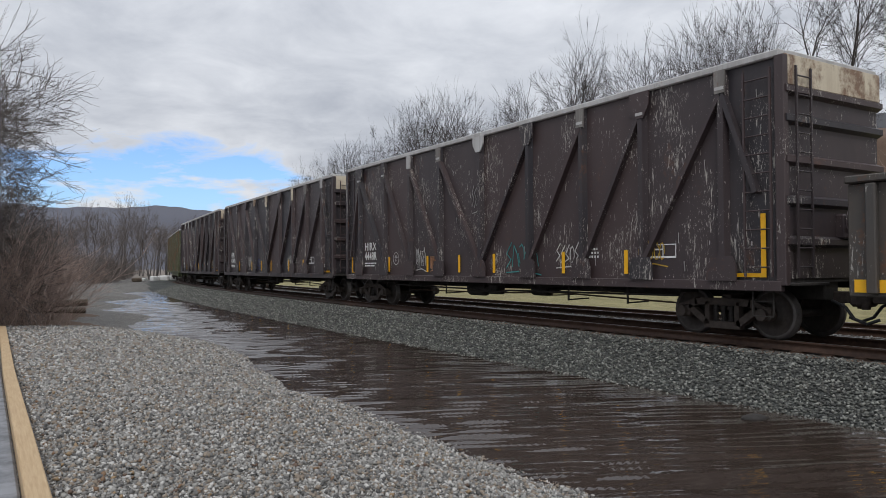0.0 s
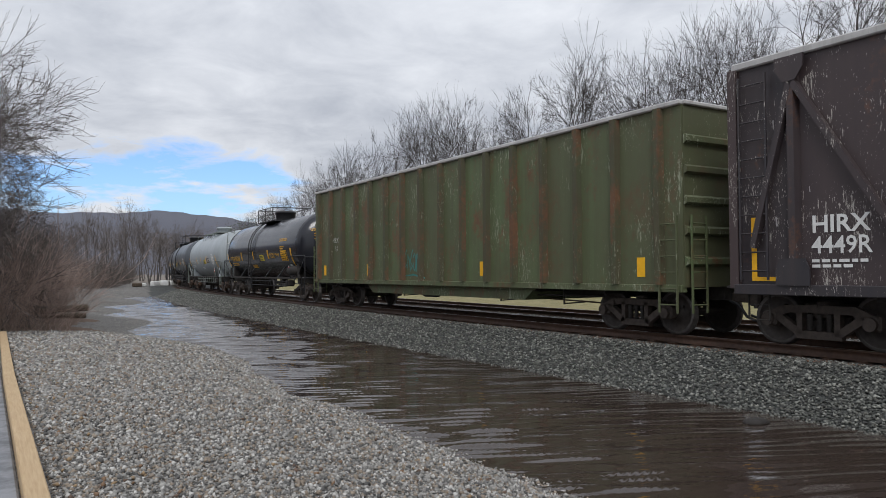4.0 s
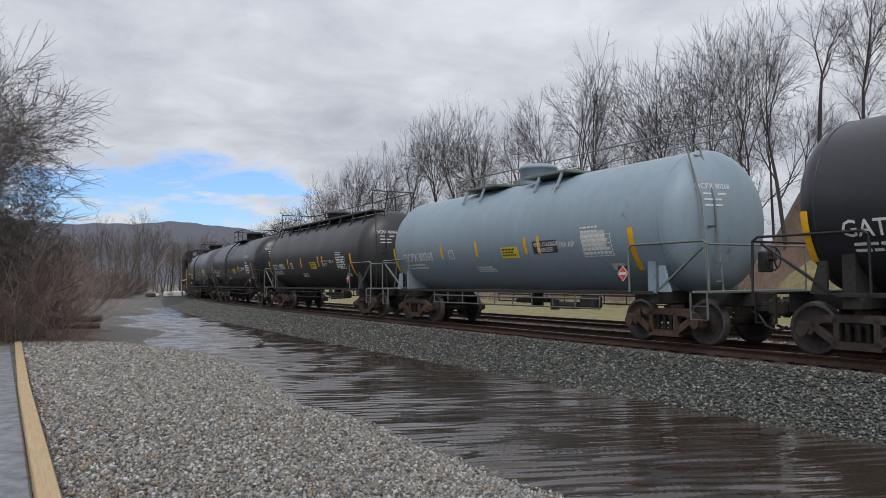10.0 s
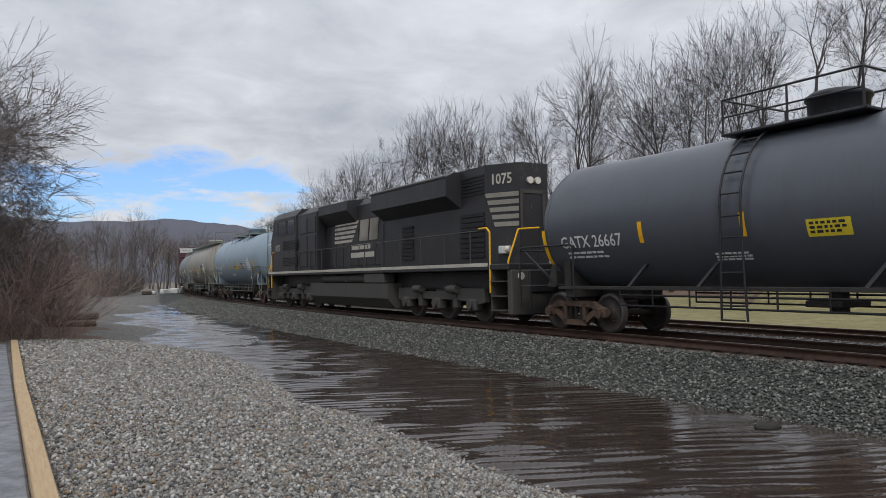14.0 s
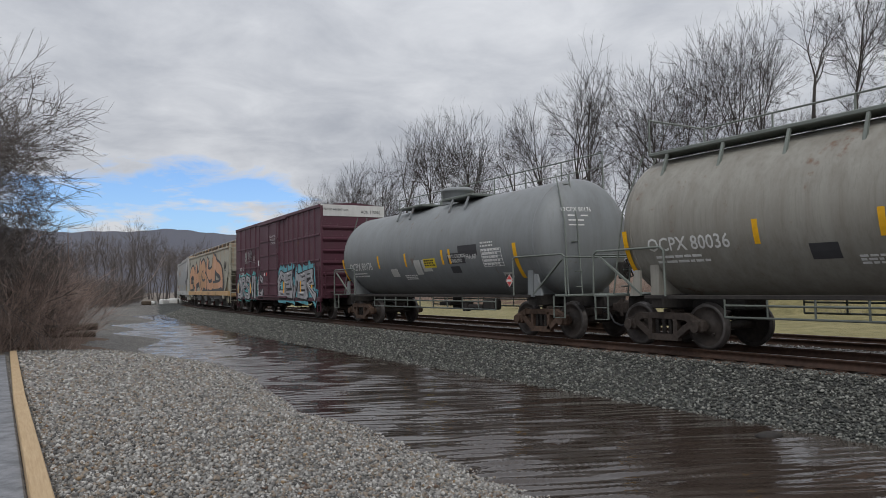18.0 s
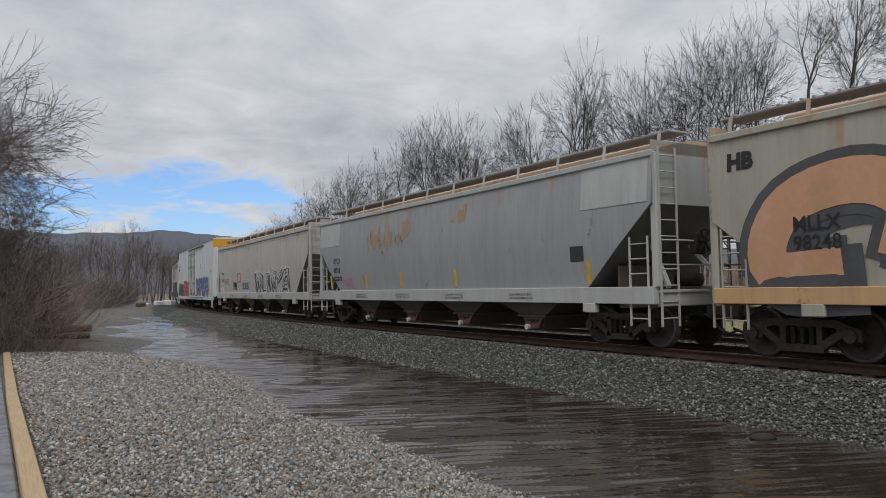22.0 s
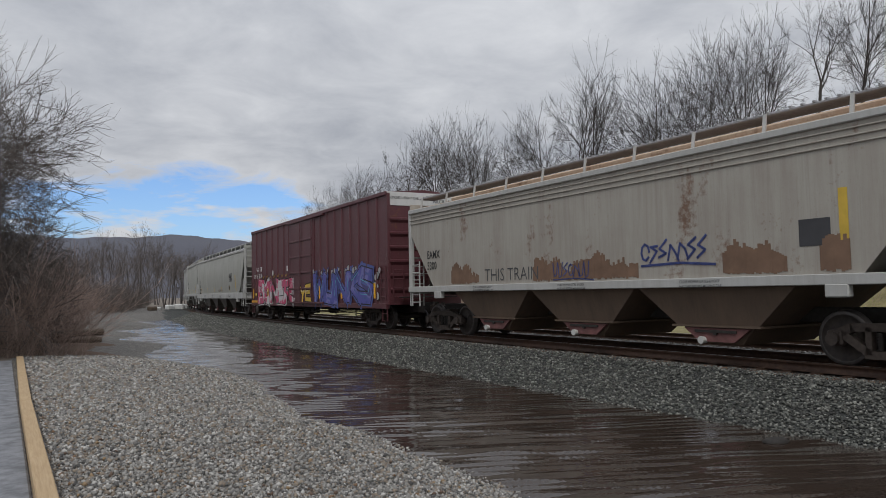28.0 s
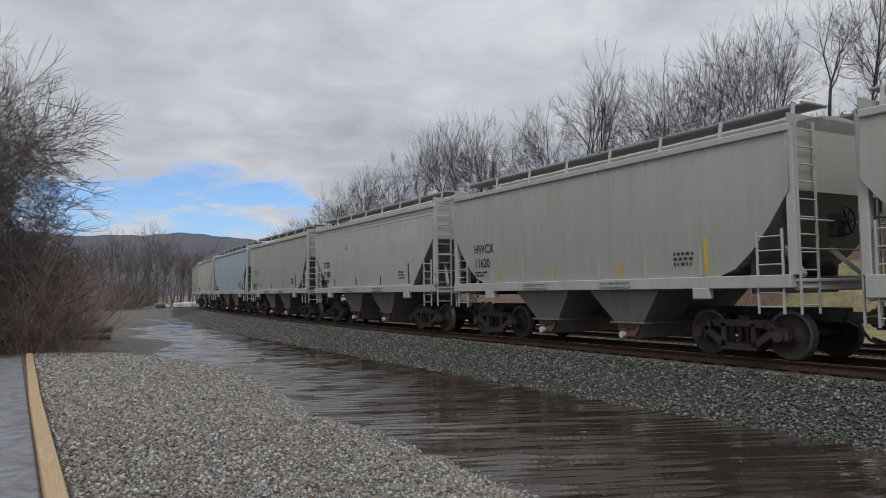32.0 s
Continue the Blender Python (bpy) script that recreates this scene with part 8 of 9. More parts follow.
            g = M().path([(x * 1.4, e * 10.75, 0.9), (x * 1.4, e * 10.75, 1.75), (x * 1.1, e * 10.8, 2.6), (x * 0.4, e * 10.8, 2.65)], 0.026, 7)
            part("grab_rail", g, "yellow", car, "yellow grab rail")
        part("end_railing", M().path([(-0.4, e * 10.8, 1.66), (-0.4, e * 10.8, 2.65), (0.4, e * 10.8, 2.65), (0.4, e * 10.8, 1.66)], 0.022, 7), "blackpipe", car)
        part("walkway_railing", M().path([(-1.48, -9.4, 2.62), (-1.48, 6.0, 2.58)], 0.018, 6), "loco_grime", car) if e < 0 else None
    g = M()
    for y in np.linspace(-9.0, 5.8, 11):
        g.cyl((-1.48, float(y), 1.68), (-1.48, float(y), 2.6), 0.018, n=6)
    part("railing_stanchion", g, "loco_grime", car)
    couplers(car, 10.85)
    # markings: plain shapes for the emblem
    F = Face(car, x=1.004)
    g = M()
    for i in range(5):
        z = 2.80 + i * 0.18
        F.shape([(2.55 - i * 0.02, z), (0.05 + 0.16 * (4 - i), z), (-0.05 + 0.16 * (4 - i), z + 0.11), (2.55 - i * 0.02, z + 0.11)], "loco_stripe", m=g)
    part("emblem_stripe", g, "loco_stripe", car)
    g = M()
    for pts in ([(-0.05, 2.8), (-0.85, 2.8), (-1.0, 3.62), (-0.2, 3.62)], [(-0.98, 2.8), (-1.75, 2.8), (-1.9, 3.62), (-1.13, 3.62)]):
        F.shape(pts[::-1], "loco_stripe", m=g)
        F.shape(pts, "loco_stripe", m=g)
    part("emblem_shape", g, "loco_stripe", car)
    g = M()
    F.patch(0.75, -1.1, 2.48, 2.68, m=g)
    F.patch(0.8, -1.45, 2.16, 2.36, m=g)
    part("emblem_bar", g, "loco_stripe", car)
    Fc = Face(car, x=1.486)
    Fc.text("1075", 9.35, 2.72, 0.3, "loco_stripe", 0.85, 0.02)
    # angled corner of the rear hood: number and stripes
    A, B = Vector((-0.985, -9.06, 0)), Vector((-0.505, -10.065, 0))
    d = (B - A).normalized()
    nrm = Vector((d.y, -d.x, 0))
    nrm = nrm if nrm.y < 0 else -nrm

    def corner(u, z, lift):
        p = A + d * u + nrm * lift
        return (p.x, p.y, z)
    vs, fs = letters("1075", 0.02)
    g = M().add([corner(0.18 + u * 0.36, 3.98 + v * 0.42, 0.012) for u, v, _ in vs], fs)
    part("number", g, "loco_stripe", car)
    g = M()
    for i in range(5):
        z = 3.6 - i * 0.21
        q = [(0.03 + i * 0.07, z), (1.1, z), (1.1, z + 0.13), (0.0 + i * 0.07, z + 0.13)]
        g.add([corner(u, zz, 0.01) for u, zz in q], [(0, 1, 2, 3), (3, 2, 1, 0)])
    part("corner_stripe", g, "loco_stripe", car)
    g = M()
    for x0, x1, z0, z1 in ((-0.48, -0.4, 2.7, 3.75), (0.3, 0.4, 2.7, 3.75), (-0.48, 0.4, 3.68, 3.78)):
        g.box(x0, x1, -10.075, -10.055, z0, z1)
    part("door_frame", g, "loco_grime", car)
    for x in (-0.14, 0.12):
        part("headlight", M().cyl((x, -10.12, 4.05), (x, -10.04, 4.05), 0.10, n=16), "lens", car)
    for x in (-1.15, 1.15):
        part("ditch_light", M().cyl((x, -10.99, 1.35), (x, -10.9, 1.35), 0.1, n=14), "lens", car)
    part("marker_light", M().cyl((-0.85, -9.9, 2.1), (-0.8, -10.0, 2.1), 0.1, n=14), "lens", car)
    part("sand_box", M().box(-0.9, -0.62, -9.75, -9.55, 1.98, 2.2, 0.02), "whitepanel", car)


# ---------------------------------------------------------------- the train, from the cars that lead to those that follow
def build_train():
    low_gondola(-10.5, 6.3)
    gondola(7.33, 25.2, "HIRX", "4448R", 1)
    gondola(26.55, 44.47, "HIRX", "4340R", 2)
    gondola(46.1, 63.97, "HIRX", "4449R", 3)
    green_gondola(65.1, 84.33)
    # tank cars: rear edges along the train
    edge = [84.33, 100.06, 114.79, 131.37, 146.86, 161.91, 177.02, 193.19, 209.26]
    spec = [("tk_gloss", "glossy black pressure tank car with yellow lettering", "UTLX", "903168", "dome", "yellow", "blackpipe"),
            ("tk_light", "light grey pressure tank car", "OCPX", "80014", "rail", "white", "greyplate"),
            ("tk_slate", "slate grey pressure tank car", "GATX", "96110", "dome", "white", "blackpipe"),
            ("tk_black", "flat black pressure tank car", "GATX", "26526", "dome", "white", "blackpipe"),
            ("tk_blue", "pale blue-grey pressure tank car", "OCPX", "80268", "rail", "white", "greyplate"),
            ("tk_dusty", "dusty black pressure tank car with a long roof walkway", "OCPX", "80086", "walk", "white", "blackpipe"),
            ("tk_black", "flat black pressure tank car", "GATX", "26606", "dome", "white", "blackpipe"),
            ("tk_slate", "slate grey pressure tank car", "GATX", "26667", "dome", "white", "blackpipe")]
    for i, (pt, lb, mk, nb, stl, ink, trim) in enumerate(spec):
        car, F, h = tank_car(edge[i] + (1.7 if i == 0 else 1.95), edge[i + 1] + 0.1, pt, lb, mk, nb, stl, 30 + i, ink, trim)
        if i in (3, 6, 7):
            F.text("DOT-SP 21134", -h + 3.35, 3.1, 0.14, "white", 0.9, 0.01, 0.12)
        if i == 3:
            F.text("SR 13450", h - 4.2, 2.42, 0.14, "white", 0.9, 0.012)
        if i == 2:
            F.patch(0.55, -0.6, 2.25, 2.55, "darkplate", name="paint_patch", lift=0.006)
        if i == 0:
            F.text("DOT-SP-20520", -h + 3.2, 3.1, 0.14, "yellow", 0.9, 0.015)
            part("tool_box", M().lathe([(0.001, -h + 0.9), (0.22, -h + 0.95), (0.22, -h + 1.95), (0.001, -h + 2.0)], (-1.35, 0, 1.42), 1, 14), "under", car)
        if pt in ("tk_light", "tk_blue"):
            F.patch(-h + 3.1, -h + 2.3, 2.3, 2.75, "paleplate", name="paint_patch")
        if mk == "OCPX":
            g = M()
            yy = h - 4.1
            F.patch(yy, yy - 0.28, 2.28, 2.3, m=g), F.patch(yy, yy - 0.28, 2.54, 2.56, m=g), F.patch(yy, yy - 0.02, 2.28, 2.56, m=g), F.patch(yy - 0.26, yy - 0.28, 2.28, 2.56, m=g)
            part("plate_box", g, "white", car)
            F.text("C", yy - 0.09, 2.33, 0.1)
            F.text("PLATE", yy - 0.04, 2.46, 0.05)
    locomotive(210.0, 232.2)
    spec = [(232.16, 246.7, "tk_blue", "pale blue-grey pressure tank car", "80287", "rail", "greyplate"),
            (246.7, 262.2, "tk_beige", "dirty beige-grey tank car with repainted patches and a roof walkway", "80036", "walk", "greyplate"),
            (262.2, 277.48, "tk_grey", "mid grey pressure tank car with repainted patches", "80176", "rail", "greyplate")]
    for i, (a, b, pt, lb, nb, stl, trim) in enumerate(spec):
        car, F, h = tank_car(a + (1.35 if i == 0 else 1.95), b + 0.1, pt, lb, "OCPX", nb, stl, 50 + i, "white", trim)
        if i:
            for y, z, w, k, mt in ((-h + 4.3, 2.5, 1.0, 0.32, "darkplate"), (-h + 4.9, 2.0, 0.5, 0.22, "darkplate"), (2.2, 1.95, 0.5, 0.3, "darkplate" if i == 1 else "paleplate"), (-h + 6.6, 2.1, 0.55, 0.4, "paleplate"), (0.4, 2.0, 0.4, 0.5, "paleplate")):
                F.patch(y, y - w, z, z + k, mt, name="paint_patch", lift=0.006)
    # maroon boxcar
    car, F, h = box_car(279.55, 294.54, "maroon", "maroon ribbed boxcar with a white end band and silver graffiti", {"posts": (5, 8), "rails": (2.55, 3.65)}, (2.0, -1.45), (1.6, 1.25), "A OK", "11 50 96", None)
    F.text("AO   K", h - 1.1, 2.42, 0.2, squeeze=0.9, bold=0.01)
    F.text("11  50  96", h - 1.0, 2.12, 0.2, squeeze=0.9, bold=0.01)
    for i, q in enumerate(("CLOSE AND LOCK", "DOOR BEFORE", "MOVING CAR")):
        F.text(q, -0.15 - 0.12 * i, 3.95 - 0.17 * i, 0.11, squeeze=0.8, lift=0.11)
    graffiti(F, "CEVER", -1.35, 0.85, 1.36, 5.3, "fade_silver", "graf_black", 2, 0.0, "fade_aqua", 0.31, "graf_black", "white", 0.05, 0.2, None, "graf_charcoal", 0.5)
    graffiti(F, "ORSNIC", h - 0.55, 0.82, 1.3, 5.3, "fade_silver", "graf_black", 4, 0.08, "graf_teal", 0.31, "graf_black", "white", 0.05, 0.09, None, "graf_charcoal")
    scrawl(F, h - 2.2, 2.9, 0.5, 0.7, "white", 3, 0.03)
    scrawl(F, h - 3.0, 2.95, 0.8, 0.65, "graf_silver", 4, 0.04)
    scrawl(F, h - 4.1, 2.85, 0.4, 0.4, "white", 9, 0.025)
    scrawl(F, -1.35, 1.55, 0.5, 0.3, "white", 8, 0.03)
    for y, z in ((1.6, 1.85), (1.0, 1.6), (0.2, 1.55), (-0.2, 1.3)):
        F.lines(y, z, 0.35, 3, 0.04, seed=int(y * 10 + 20))
    F.patch(0.55, 0.4, 2.05, 2.2, "red", lift=0.09, name="label"), F.patch(0.95, 0.8, 2.05, 2.2, "white", lift=0.09, name="label"), F.patch(2.35, 2.0, 2.6, 2.9, "white", lift=0.02, name="label")
    # cream hopper with a sprayed word
    car, F, h = hopper(296.17, 315.03, "hp_cream", "cream four-bay covered hopper with peach and charcoal graffiti", 4, (0.98, 1.26), 4.05, 0.3, 0.05, 1.6, 2.5, roof="hp_roofrust", sill_paint="hp_tan", bay_paint="hp_dark")
    graffiti(F, "choyd", h - 0.45, 1.0, 2.78, 15.4, "fade_peach", "graf_charcoal", 7, 0.0, None, 0.265, "graf_charcoal", None, 0.17, 0.1, None, None, 0.12)
    F.text("HB", h - 0.35, 3.4, 0.28, "graf_black", 1.0, 0.06)
    F.text("MLLX", h - 1.6, 2.2, 0.24, "black", 0.95, 0.012, lift=0.03)
    F.text("98248", h - 1.6, 1.88, 0.24, "black", 0.95, 0.012, lift=0.03)
    F.lines(h - 1.75, 1.7, 0.9, 2, 0.08, "black", seed=2)
    F.patch(-h + 2.6, -h + 2.1, 1.85, 2.2, "darkplate", lift=0.025, name="stencil")
    scrawl(F, -h + 1.6, 2.6, 0.8, 0.6, "black", 21, 0.035)
    # long grey hopper
    car, F, h = hopper(316.43, 334.56, "hp_dark", "long grey four-bay covered hopper streaked with rust", 4, (0.95, 1.3), 4.05, 0.34, 0.09, 2.0, 3.0, trim="hp_white", roof="hp_roofrust", sill_paint="hp_white", bay_paint="hp_bay")
    for a in (-h + 0.1, h - 2.1):
        F.patch(a, a + 2.0, 3.05, 3.98, "hp_white", lift=0.008, name="paint_patch")
    F.text("UTCX", h - 1.5, 2.35, 0.2, "black", 0.9, 0.01), F.text("48318", h - 1.5, 2.0, 0.2, "black", 0.9, 0.01)
    F.lines(h - 1.5, 1.85, 0.8, 2, 0.06, "black", seed=4)
    F.patch(-h + 2.5, -h + 2.05, 1.9, 2.25, "darkplate", name="stencil")
    scrawl(F, h - 2.4, 1.42, 1.0, 0.4, "graf_pink", 31, 0.015)
    # rust that has broken through the paint, in small runs
    rng = random.Random(19)
    for yc, zc, ln, hg, k in ((h - 5.1, 3.1, 0.5, 0.3, 26), (h - 6.3, 3.0, 1.0, 0.25, 34), (h - 7.5, 3.3, 0.35, 0.35, 18), (h - 11, 3.5, 0.4, 0.2, 12)):
        g = M()
        for i in range(k):
            y, z = yc + rng.gauss(0, 0.5) * ln, zc + rng.gauss(0, 0.55) * hg
            w, q = rng.uniform(0.03, 0.13), rng.uniform(0.05, 0.24)
            F.shape([(y + w * math.cos(a) * rng.uniform(0.6, 1.1), z + q * math.sin(a) * rng.uniform(0.6, 1.1)) for a in np.linspace(6.1, 0.1, 11)], None, 0.006 + 0.0002 * (i % 8), m=g)
        part("rust_stain", g, "hp_rust", car)
    for y in (h - 1.12, h - 4.4, h - 7.1, h - 10.5, -h + 2.0):
        F.patch(y, y - 0.14, 1.38, 1.9, "graf_yellow", name="reflector")
    # off-white hopper
    car, F, h = hopper(335.9, 353.8, "hp_grey", "pale grey covered hopper with black and white graffiti, rusty roof", 4, (0.93, 1.25), 4.03, 0.34, 0.06, 1.8, 2.9, trim="hp_white", roof="hp_roofrust", sill_paint="hp_white", ridge=True)
    graffiti(F, "WUWKA", -0.1, 0.98, 1.3, 5.9, "fade_black_white", "graf_black", 9, 0.12, "whitepanel", 0.24, "graf_charcoal", "graf_black", 0.045, 0.07, None, "graf_charcoal")
    F.text("ACFX", h - 1.3, 2.35, 0.16, "black", 0.8, 0.01), F.text("458012", h - 1.3, 1.95, 0.16, "black", 0.8, 0.01)
    scrawl(F, h - 4.2, 1.5, 0.8, 0.4, "graf_black", 41, 0.05)
    scrawl(F, h - 2.1, 1.8, 1.0, 0.35, "graf_red", 42, 0.02)
    scrawl(F, h - 6.2, 1.5, 1.6, 0.4, "graf_blue", 43, 0.045)
    g = M()
    F.patch(h - 5.2, h - 6.0, 1.85, 1.9, m=g), F.patch(h - 5.2, h - 6.0, 2.32, 2.37, m=g), F.patch(h - 5.2, h - 5.25, 1.85, 2.37, m=g), F.patch(h - 5.95, h - 6.0, 1.85, 2.37, m=g)
    part("sprayed_frame", g, "graf_red", car)
    F.patch(-h + 3.9, -h + 3.5, 1.75, 2.05, "darkplate", name="stencil")
    reefer_car(355.52, 376.25)
    # cream and green hopper
    car, F, h = hopper(377.7, 393.08, "hp_white", "cream and dark green covered hopper with green lettering", 3, (0.9, 1.33), 4.1, 0.34, 0.0, 2.0, 3.15, roof="hp_white", sill_paint="hp_green", ridge=True)
    F.patch(-h + 2.0, h - 2.0, 1.33, 2.35, "hp_green", lift=0.005, name="green_band", label="dark green band")
    F.patch(-h + 1.8, h - 1.8, 2.35, 2.45, "graf_yellow", lift=0.006, name="yellow_line")
    F.text("RBMN", h - 3.2, 1.98, 0.23, "white", 1.1, 0.015), F.text("9963", h - 3.45, 1.62, 0.23, "white", 1.1, 0.015)
    g = M()
    for y, z, w, k in ((h - 3.0, 2.72, 0.75, 0.62), (h - 4.5, 2.5, 0.85, 0.72)):
        F.shape([(y, z), (y - 0.28, z), (y - 0.42, z + k), (y - 0.14, z + k)], "hp_green", m=g)
        F.shape([(y - 0.5, z), (y - w, z), (y - w - 0.1, z + k), (y - 0.6, z + k)], "hp_green", m=g)
    for i in range(6):
        y = h - 4.1 - i * 0.75
        F.shape([(y, 3.2), (y - 0.3, 3.2), (y - 0.36, 3.46), (y - 0.06, 3.46)], "hp_green", m=g)
        if i > 1:
            F.shape([(y, 2.75), (y - 0.3, 2.75), (y - 0.36, 3.02), (y - 0.06, 3.02)], "hp_green", m=g)
    part("emblem_shape", g, "hp_green", car)
    F.patch(h - 2.3, h - 2.15, 1.4, 2.2, name="reflector"), F.patch(h - 5.6, h - 5.45, 1.35, 1.9, name="reflector")
    # stained cream hopper
    car, F, h = hopper(394.53, 410.96, "hp_eaux", "stained cream covered hopper with brown overpainted patches", 3, (1.35, 1.52), 4.0, 0.34, 0.0, 1.5, 3.3, trim="hp_white", roof="hp_roofrust", sill_paint="hp_white", ridge=True, inset=(1.4, 1.35), foot=0.95, bay_paint="bay_brown")
    F.text("EAMX", h - 1.15, 2.4, 0.24, "black", 0.85, 0.01), F.text("5300", h - 1.15, 2.05, 0.24, "black", 0.85, 0.01)
    rng = random.Random(77)
    for y, w in ((h - 2.6, 1.5), (h - 6.6, 3.6), (-h + 4.1, 1.3), (-h + 2.2, 0.5)):
        g = M()
        for i in range(int(w / 0.05)):
            F.patch(y - i * 0.05, y - i * 0.05 - 0.06, 1.56 + rng.uniform(0, 0.05), 2.0 + rng.uniform(-0.07, 0.07) + 0.12 * math.sin(i * 0.17) + 0.08 * math.sin(i * 0.43), m=g, lift=0.008 + 0.0005 * (i % 5))
        part("overpaint", g, "graf_brown", car)
    F.text("THIS TRAIN", h - 4.4, 1.62, 0.34, "graf_charcoal", 0.95, -0.01)
    scrawl(F, h - 7.4, 1.62, 1.3, 0.4, "graf_blue", 51, 0.03)
    scrawl(F, h - 10.3, 1.85, 1.7, 0.5, "graf_blue", 52, 0.05)
    F.patch(-h + 2.55, -h + 2.0, 2.0, 2.45, "darkplate", name="stencil"), F.patch(-h + 1.85, -h + 1.7, 1.6, 2.9, "graf_yellow", name="reflector")
    # red boxcar
    car, F, h = box_car(412.64, 431.12, "oxide", "oxide red ribbed boxcar with a white end band and blue graffiti", {"posts": (7, 9), "rails": ()}, (2.05, -1.45), (2.3, 2.2), "NKCR", "66608", None)
    F.text("NK   CR", h - 1.2, 2.62, 0.25, squeeze=0.85, bold=0.012), F.text("66  60  8", h - 1.2, 2.26, 0.25, squeeze=0.85, bold=0.012)
    graffiti(F, "BONER", 7.75, 0.84, 1.38, 6.0, "fade_pink", "graf_black", 12, 0.06, None, 0.31, "whitepanel", "white", 0.045, 0.1)
    for k in range(9):
        a = 7.5 - k * 0.68
        F.strokes([[(a, 2.2), (a - 0.12, 2.34), (a - 0.16, 2.24), (a - 0.34, 2.38), (a - 0.3, 2.26)]], 0.035, "graf_yellow", 0.01, "spark")
    graffiti(F, "WUNKS", -1.5, 0.84, 1.42, 6.5, "fade_blue", "graf_black", 14, 0.05, "graf_blue", 0.31, "graf_blue", "graf_aqua", 0.045, 0.1, "graf_silver", "graf_blue")
    graffiti(F, "YE", 0.4, 0.95, 0.85, 1.5, "graf_yellow", "graf_black", 15, 0.0, None, 0.22)
    scrawl(F, h - 0.7, 2.3, 0.4, 0.2, "white", 61, 0.03)
    F.patch(h - 4.3, h - 4.5, 2.35, 2.6, "white", name="label", lift=0.02), F.patch(2.45, 2.25, 2.5, 2.75, "white", name="label", lift=0.02)
    F.patch(h - 0.9, h - 1.2, 1.3, 1.45, "yellowsign", name="label"), F.patch(h - 0.3, h - 1.5, 0.93, 1.05, "orange", name="label", lift=0.05)
    for i in range(4):
        F.lines(1.2, 4.0 - i * 0.16, 1.1, 1, 0.06, seed=70 + i)
    # the run of pale hoppers
    car, F, h = hopper(432.69, 451.82, "hp_pale", "long clean pale grey four-bay covered hopper", 4, (1.15, 1.5), 4.05, 0.34, 0.1, 1.9, 3.0, trim="hp_white", sill_paint="hp_white", curved_cut=True)
    F.text("TILX", h - 1.5, 2.35, 0.18, "black", 0.9, 0.01), F.text("621986", h - 1.5, 2.02, 0.18, "black", 0.9, 0.01)
    F.lines(h - 1.5, 1.9, 0.6, 2, 0.05, "black", seed=9), F.lines(-h + 4.6, 2.75, 1.0, 7, 0.045, "darkplate", seed=10)
    F.patch(-h + 4.9, -h + 4.5, 1.72, 1.98, "darkplate", name="stencil"), F.patch(-h + 2.6, -h + 2.45, 1.6, 2.6, "graf_yellow", name="reflector")
    F.lines(-0.5, 1.75, 2.2, 2, 0.03, "graf_brown", seed=11, gap=2.4)
    for y in np.linspace(-h + 4.6, h - 2.2, 5):
        F.patch(y, y + 0.08, 1.62, 1.95, "graf_yellow", name="reflector")
    small = [(453.06, 464.17, "hp_pale", "HWCX", "11620", "short pale grey two-bay covered hopper with thin ribs", 6, True), (465.5, 476.69, "hp_white", "TCPX", "31028", "short off-white two-bay covered hopper", 0, False), (478.0, 489.08, "hp_pale", "TILX", "", "short pale grey two-bay covered hopper", 0, True), (490.4, 502.7, "hp_blue", "", "", "pale blue two-bay covered hopper", 0, False), (504.0, 516.0, "hp_grey", "", "", "grey two-bay covered hopper car", 0, False), (517.3, 529.5, "hp_cream", "", "", "cream two-bay covered hopper car", 0, False)]
    for i, (a, b, pt, mk, nb, lb, ribs, cc) in enumerate(small):
        car, F, h = hopper(a, b, pt, lb, 2, (1.32, 1.54), 4.1, 0.32, 0.05, 1.55, 3.0, trim="hp_white", sill_paint="hp_white", ribs=ribs, curved_cut=cc, bay_paint="bay_grey", ridge=(i == 1))
        if mk:
            F.text(mk, h - 1.1, 2.4, 0.24, "black", 0.9, 0.012)
        if nb:
            F.text(nb, h - 1.1, 2.0, 0.24, "black", 0.9, 0.012)
        F.lines(h - 1.1, 1.88, 0.6, 2, 0.05, "black", seed=80 + i), F.lines(-h + 2.6, 2.05, 0.5, 3, 0.06, "darkplate", seed=90 + i)
        for y in np.linspace(-h + 1.75, h - 2.4, 4):
            F.patch(y, y + 0.09, 1.6, 2.3 if y < -h + 2 else 1.9, "graf_yellow" if i < 1 else "darkplate", name="reflector")


build_train()


def make_house():
    """A pale house half hidden by the trees on the bank."""
    x, y = at_bearing(66.4, 66)
    z = float(ground_z(np.array([x]), np.array([y]))[0]) - 0.3
    ob = empty("house", "pale tan house with a chimney among bare trees", "house")
    ob.matrix_basis = pose(x, y, z, 0, 0, 20)
    wall = part("wall", M().box(-5, 5, -4, 4, 0, 5.0, 0.03), "paleplate", ob)
    part("roof", M().prism([(-5.4, 4.9), (0, 7.8), (5.4, 4.9)], 1, -4.4, 4.4), "darkplate", ob)
    part("chimney", M().box(-4.9, -3.7, -4.5, -3.6, 0, 9.3, 0.05), "block", ob)
    for wx in (-3, 0, 3):
        part("window", M().box(wx - 0.5, wx + 0.5, -4.03, -3.98, 2.0, 3.4, 0.01), "glass", wall)


make_house()


# ---------------------------------------------------------------- what moves
SPEED = 13.92


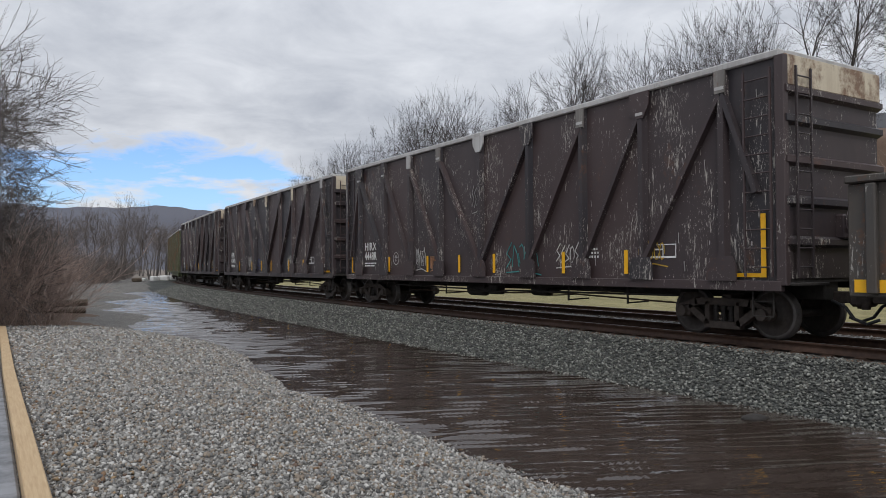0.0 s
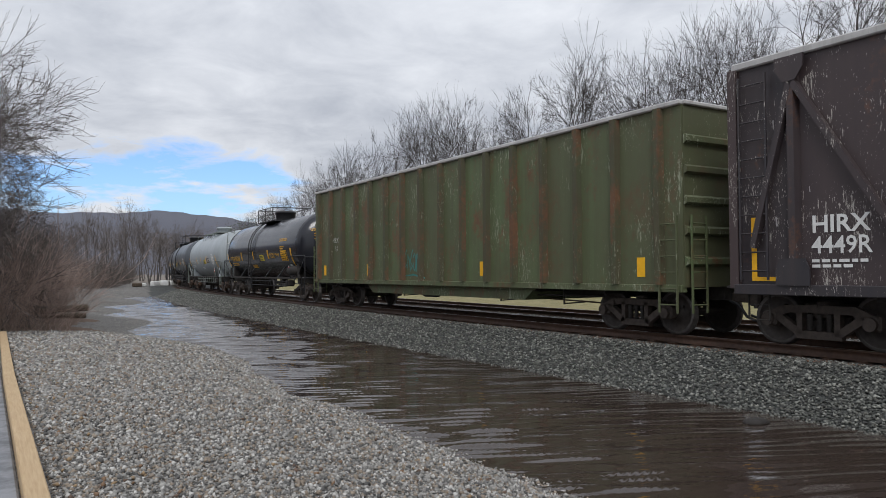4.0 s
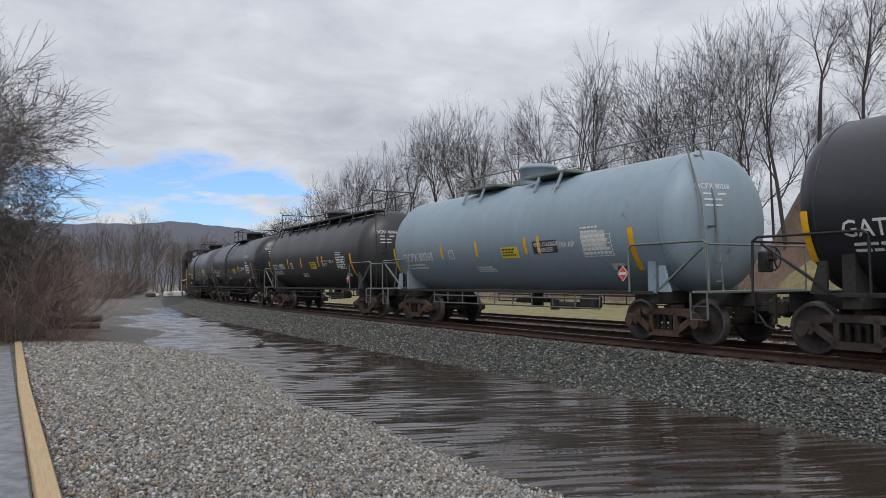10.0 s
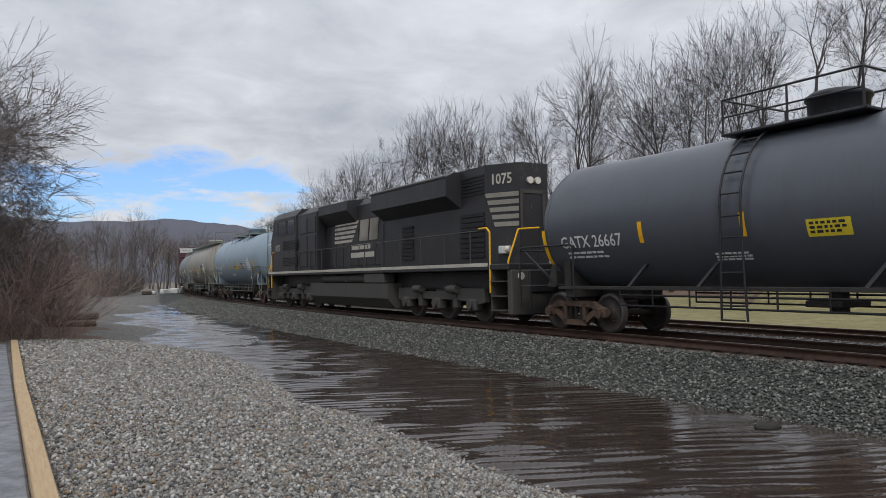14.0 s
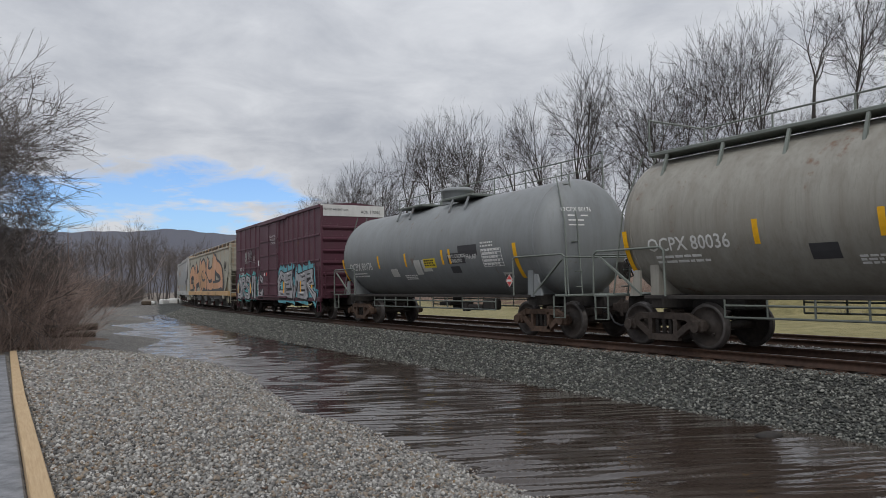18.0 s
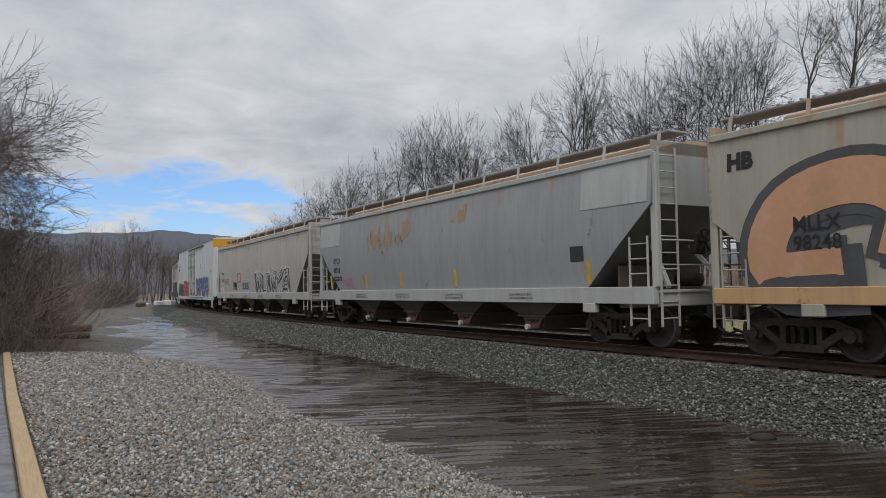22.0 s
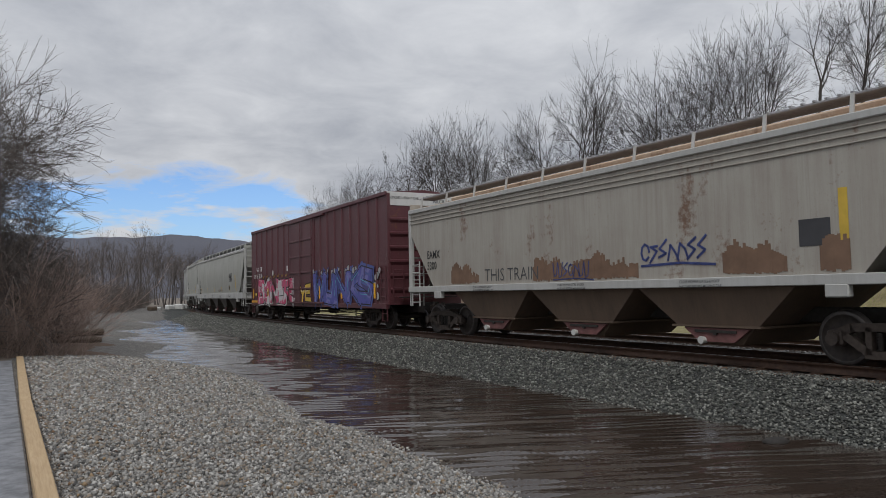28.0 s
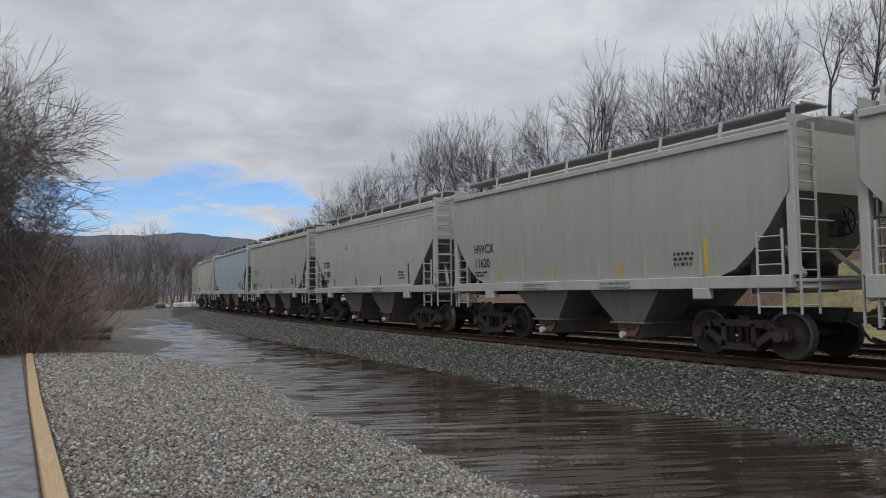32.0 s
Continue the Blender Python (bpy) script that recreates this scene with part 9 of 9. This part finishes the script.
def motions():
    walk(water, [(t, pose(-0.03 * t, -0.055 * t, WATER_Z)) for t in (0, 8, 16, 24, 32)])
    for car, s in TRAIN:
        rows, q, t = [], None, 0.0
        while t <= 32.0001:
            rows.append((t, track_pose(s - SPEED * t)))
            t += 1.0
        walk(car, rows)
    for ws, s in WHEELS:
        roll_wheel(ws, s)


def roll_wheel(ws, s):
    """Turns a wheelset as it rolls past, in steps of under 90 degrees."""
    base = ws.matrix_basis.copy()
    t0, t1 = max(0.0, (s - 75) / SPEED), min(32.0, (s + 4) / SPEED)
    if t1 <= t0:
        return
    f0, f1 = math.ceil(t0 * FPS), math.floor(t1 * FPS)
    times = ([0.0] if f0 > 0 else []) + [k / FPS for k in range(f0, f1 + 1)] + ([32.0] if f1 < 32 * FPS else [])
    t0, t1 = f0 / FPS, f1 / FPS
    rows = []
    for t in times:
        a = (min(max(t, t0), t1) - t0) * SPEED / 0.457
        rows.append((t, base @ Matrix.Rotation(a, 4, "X")))
    walk(ws, rows)


motions()
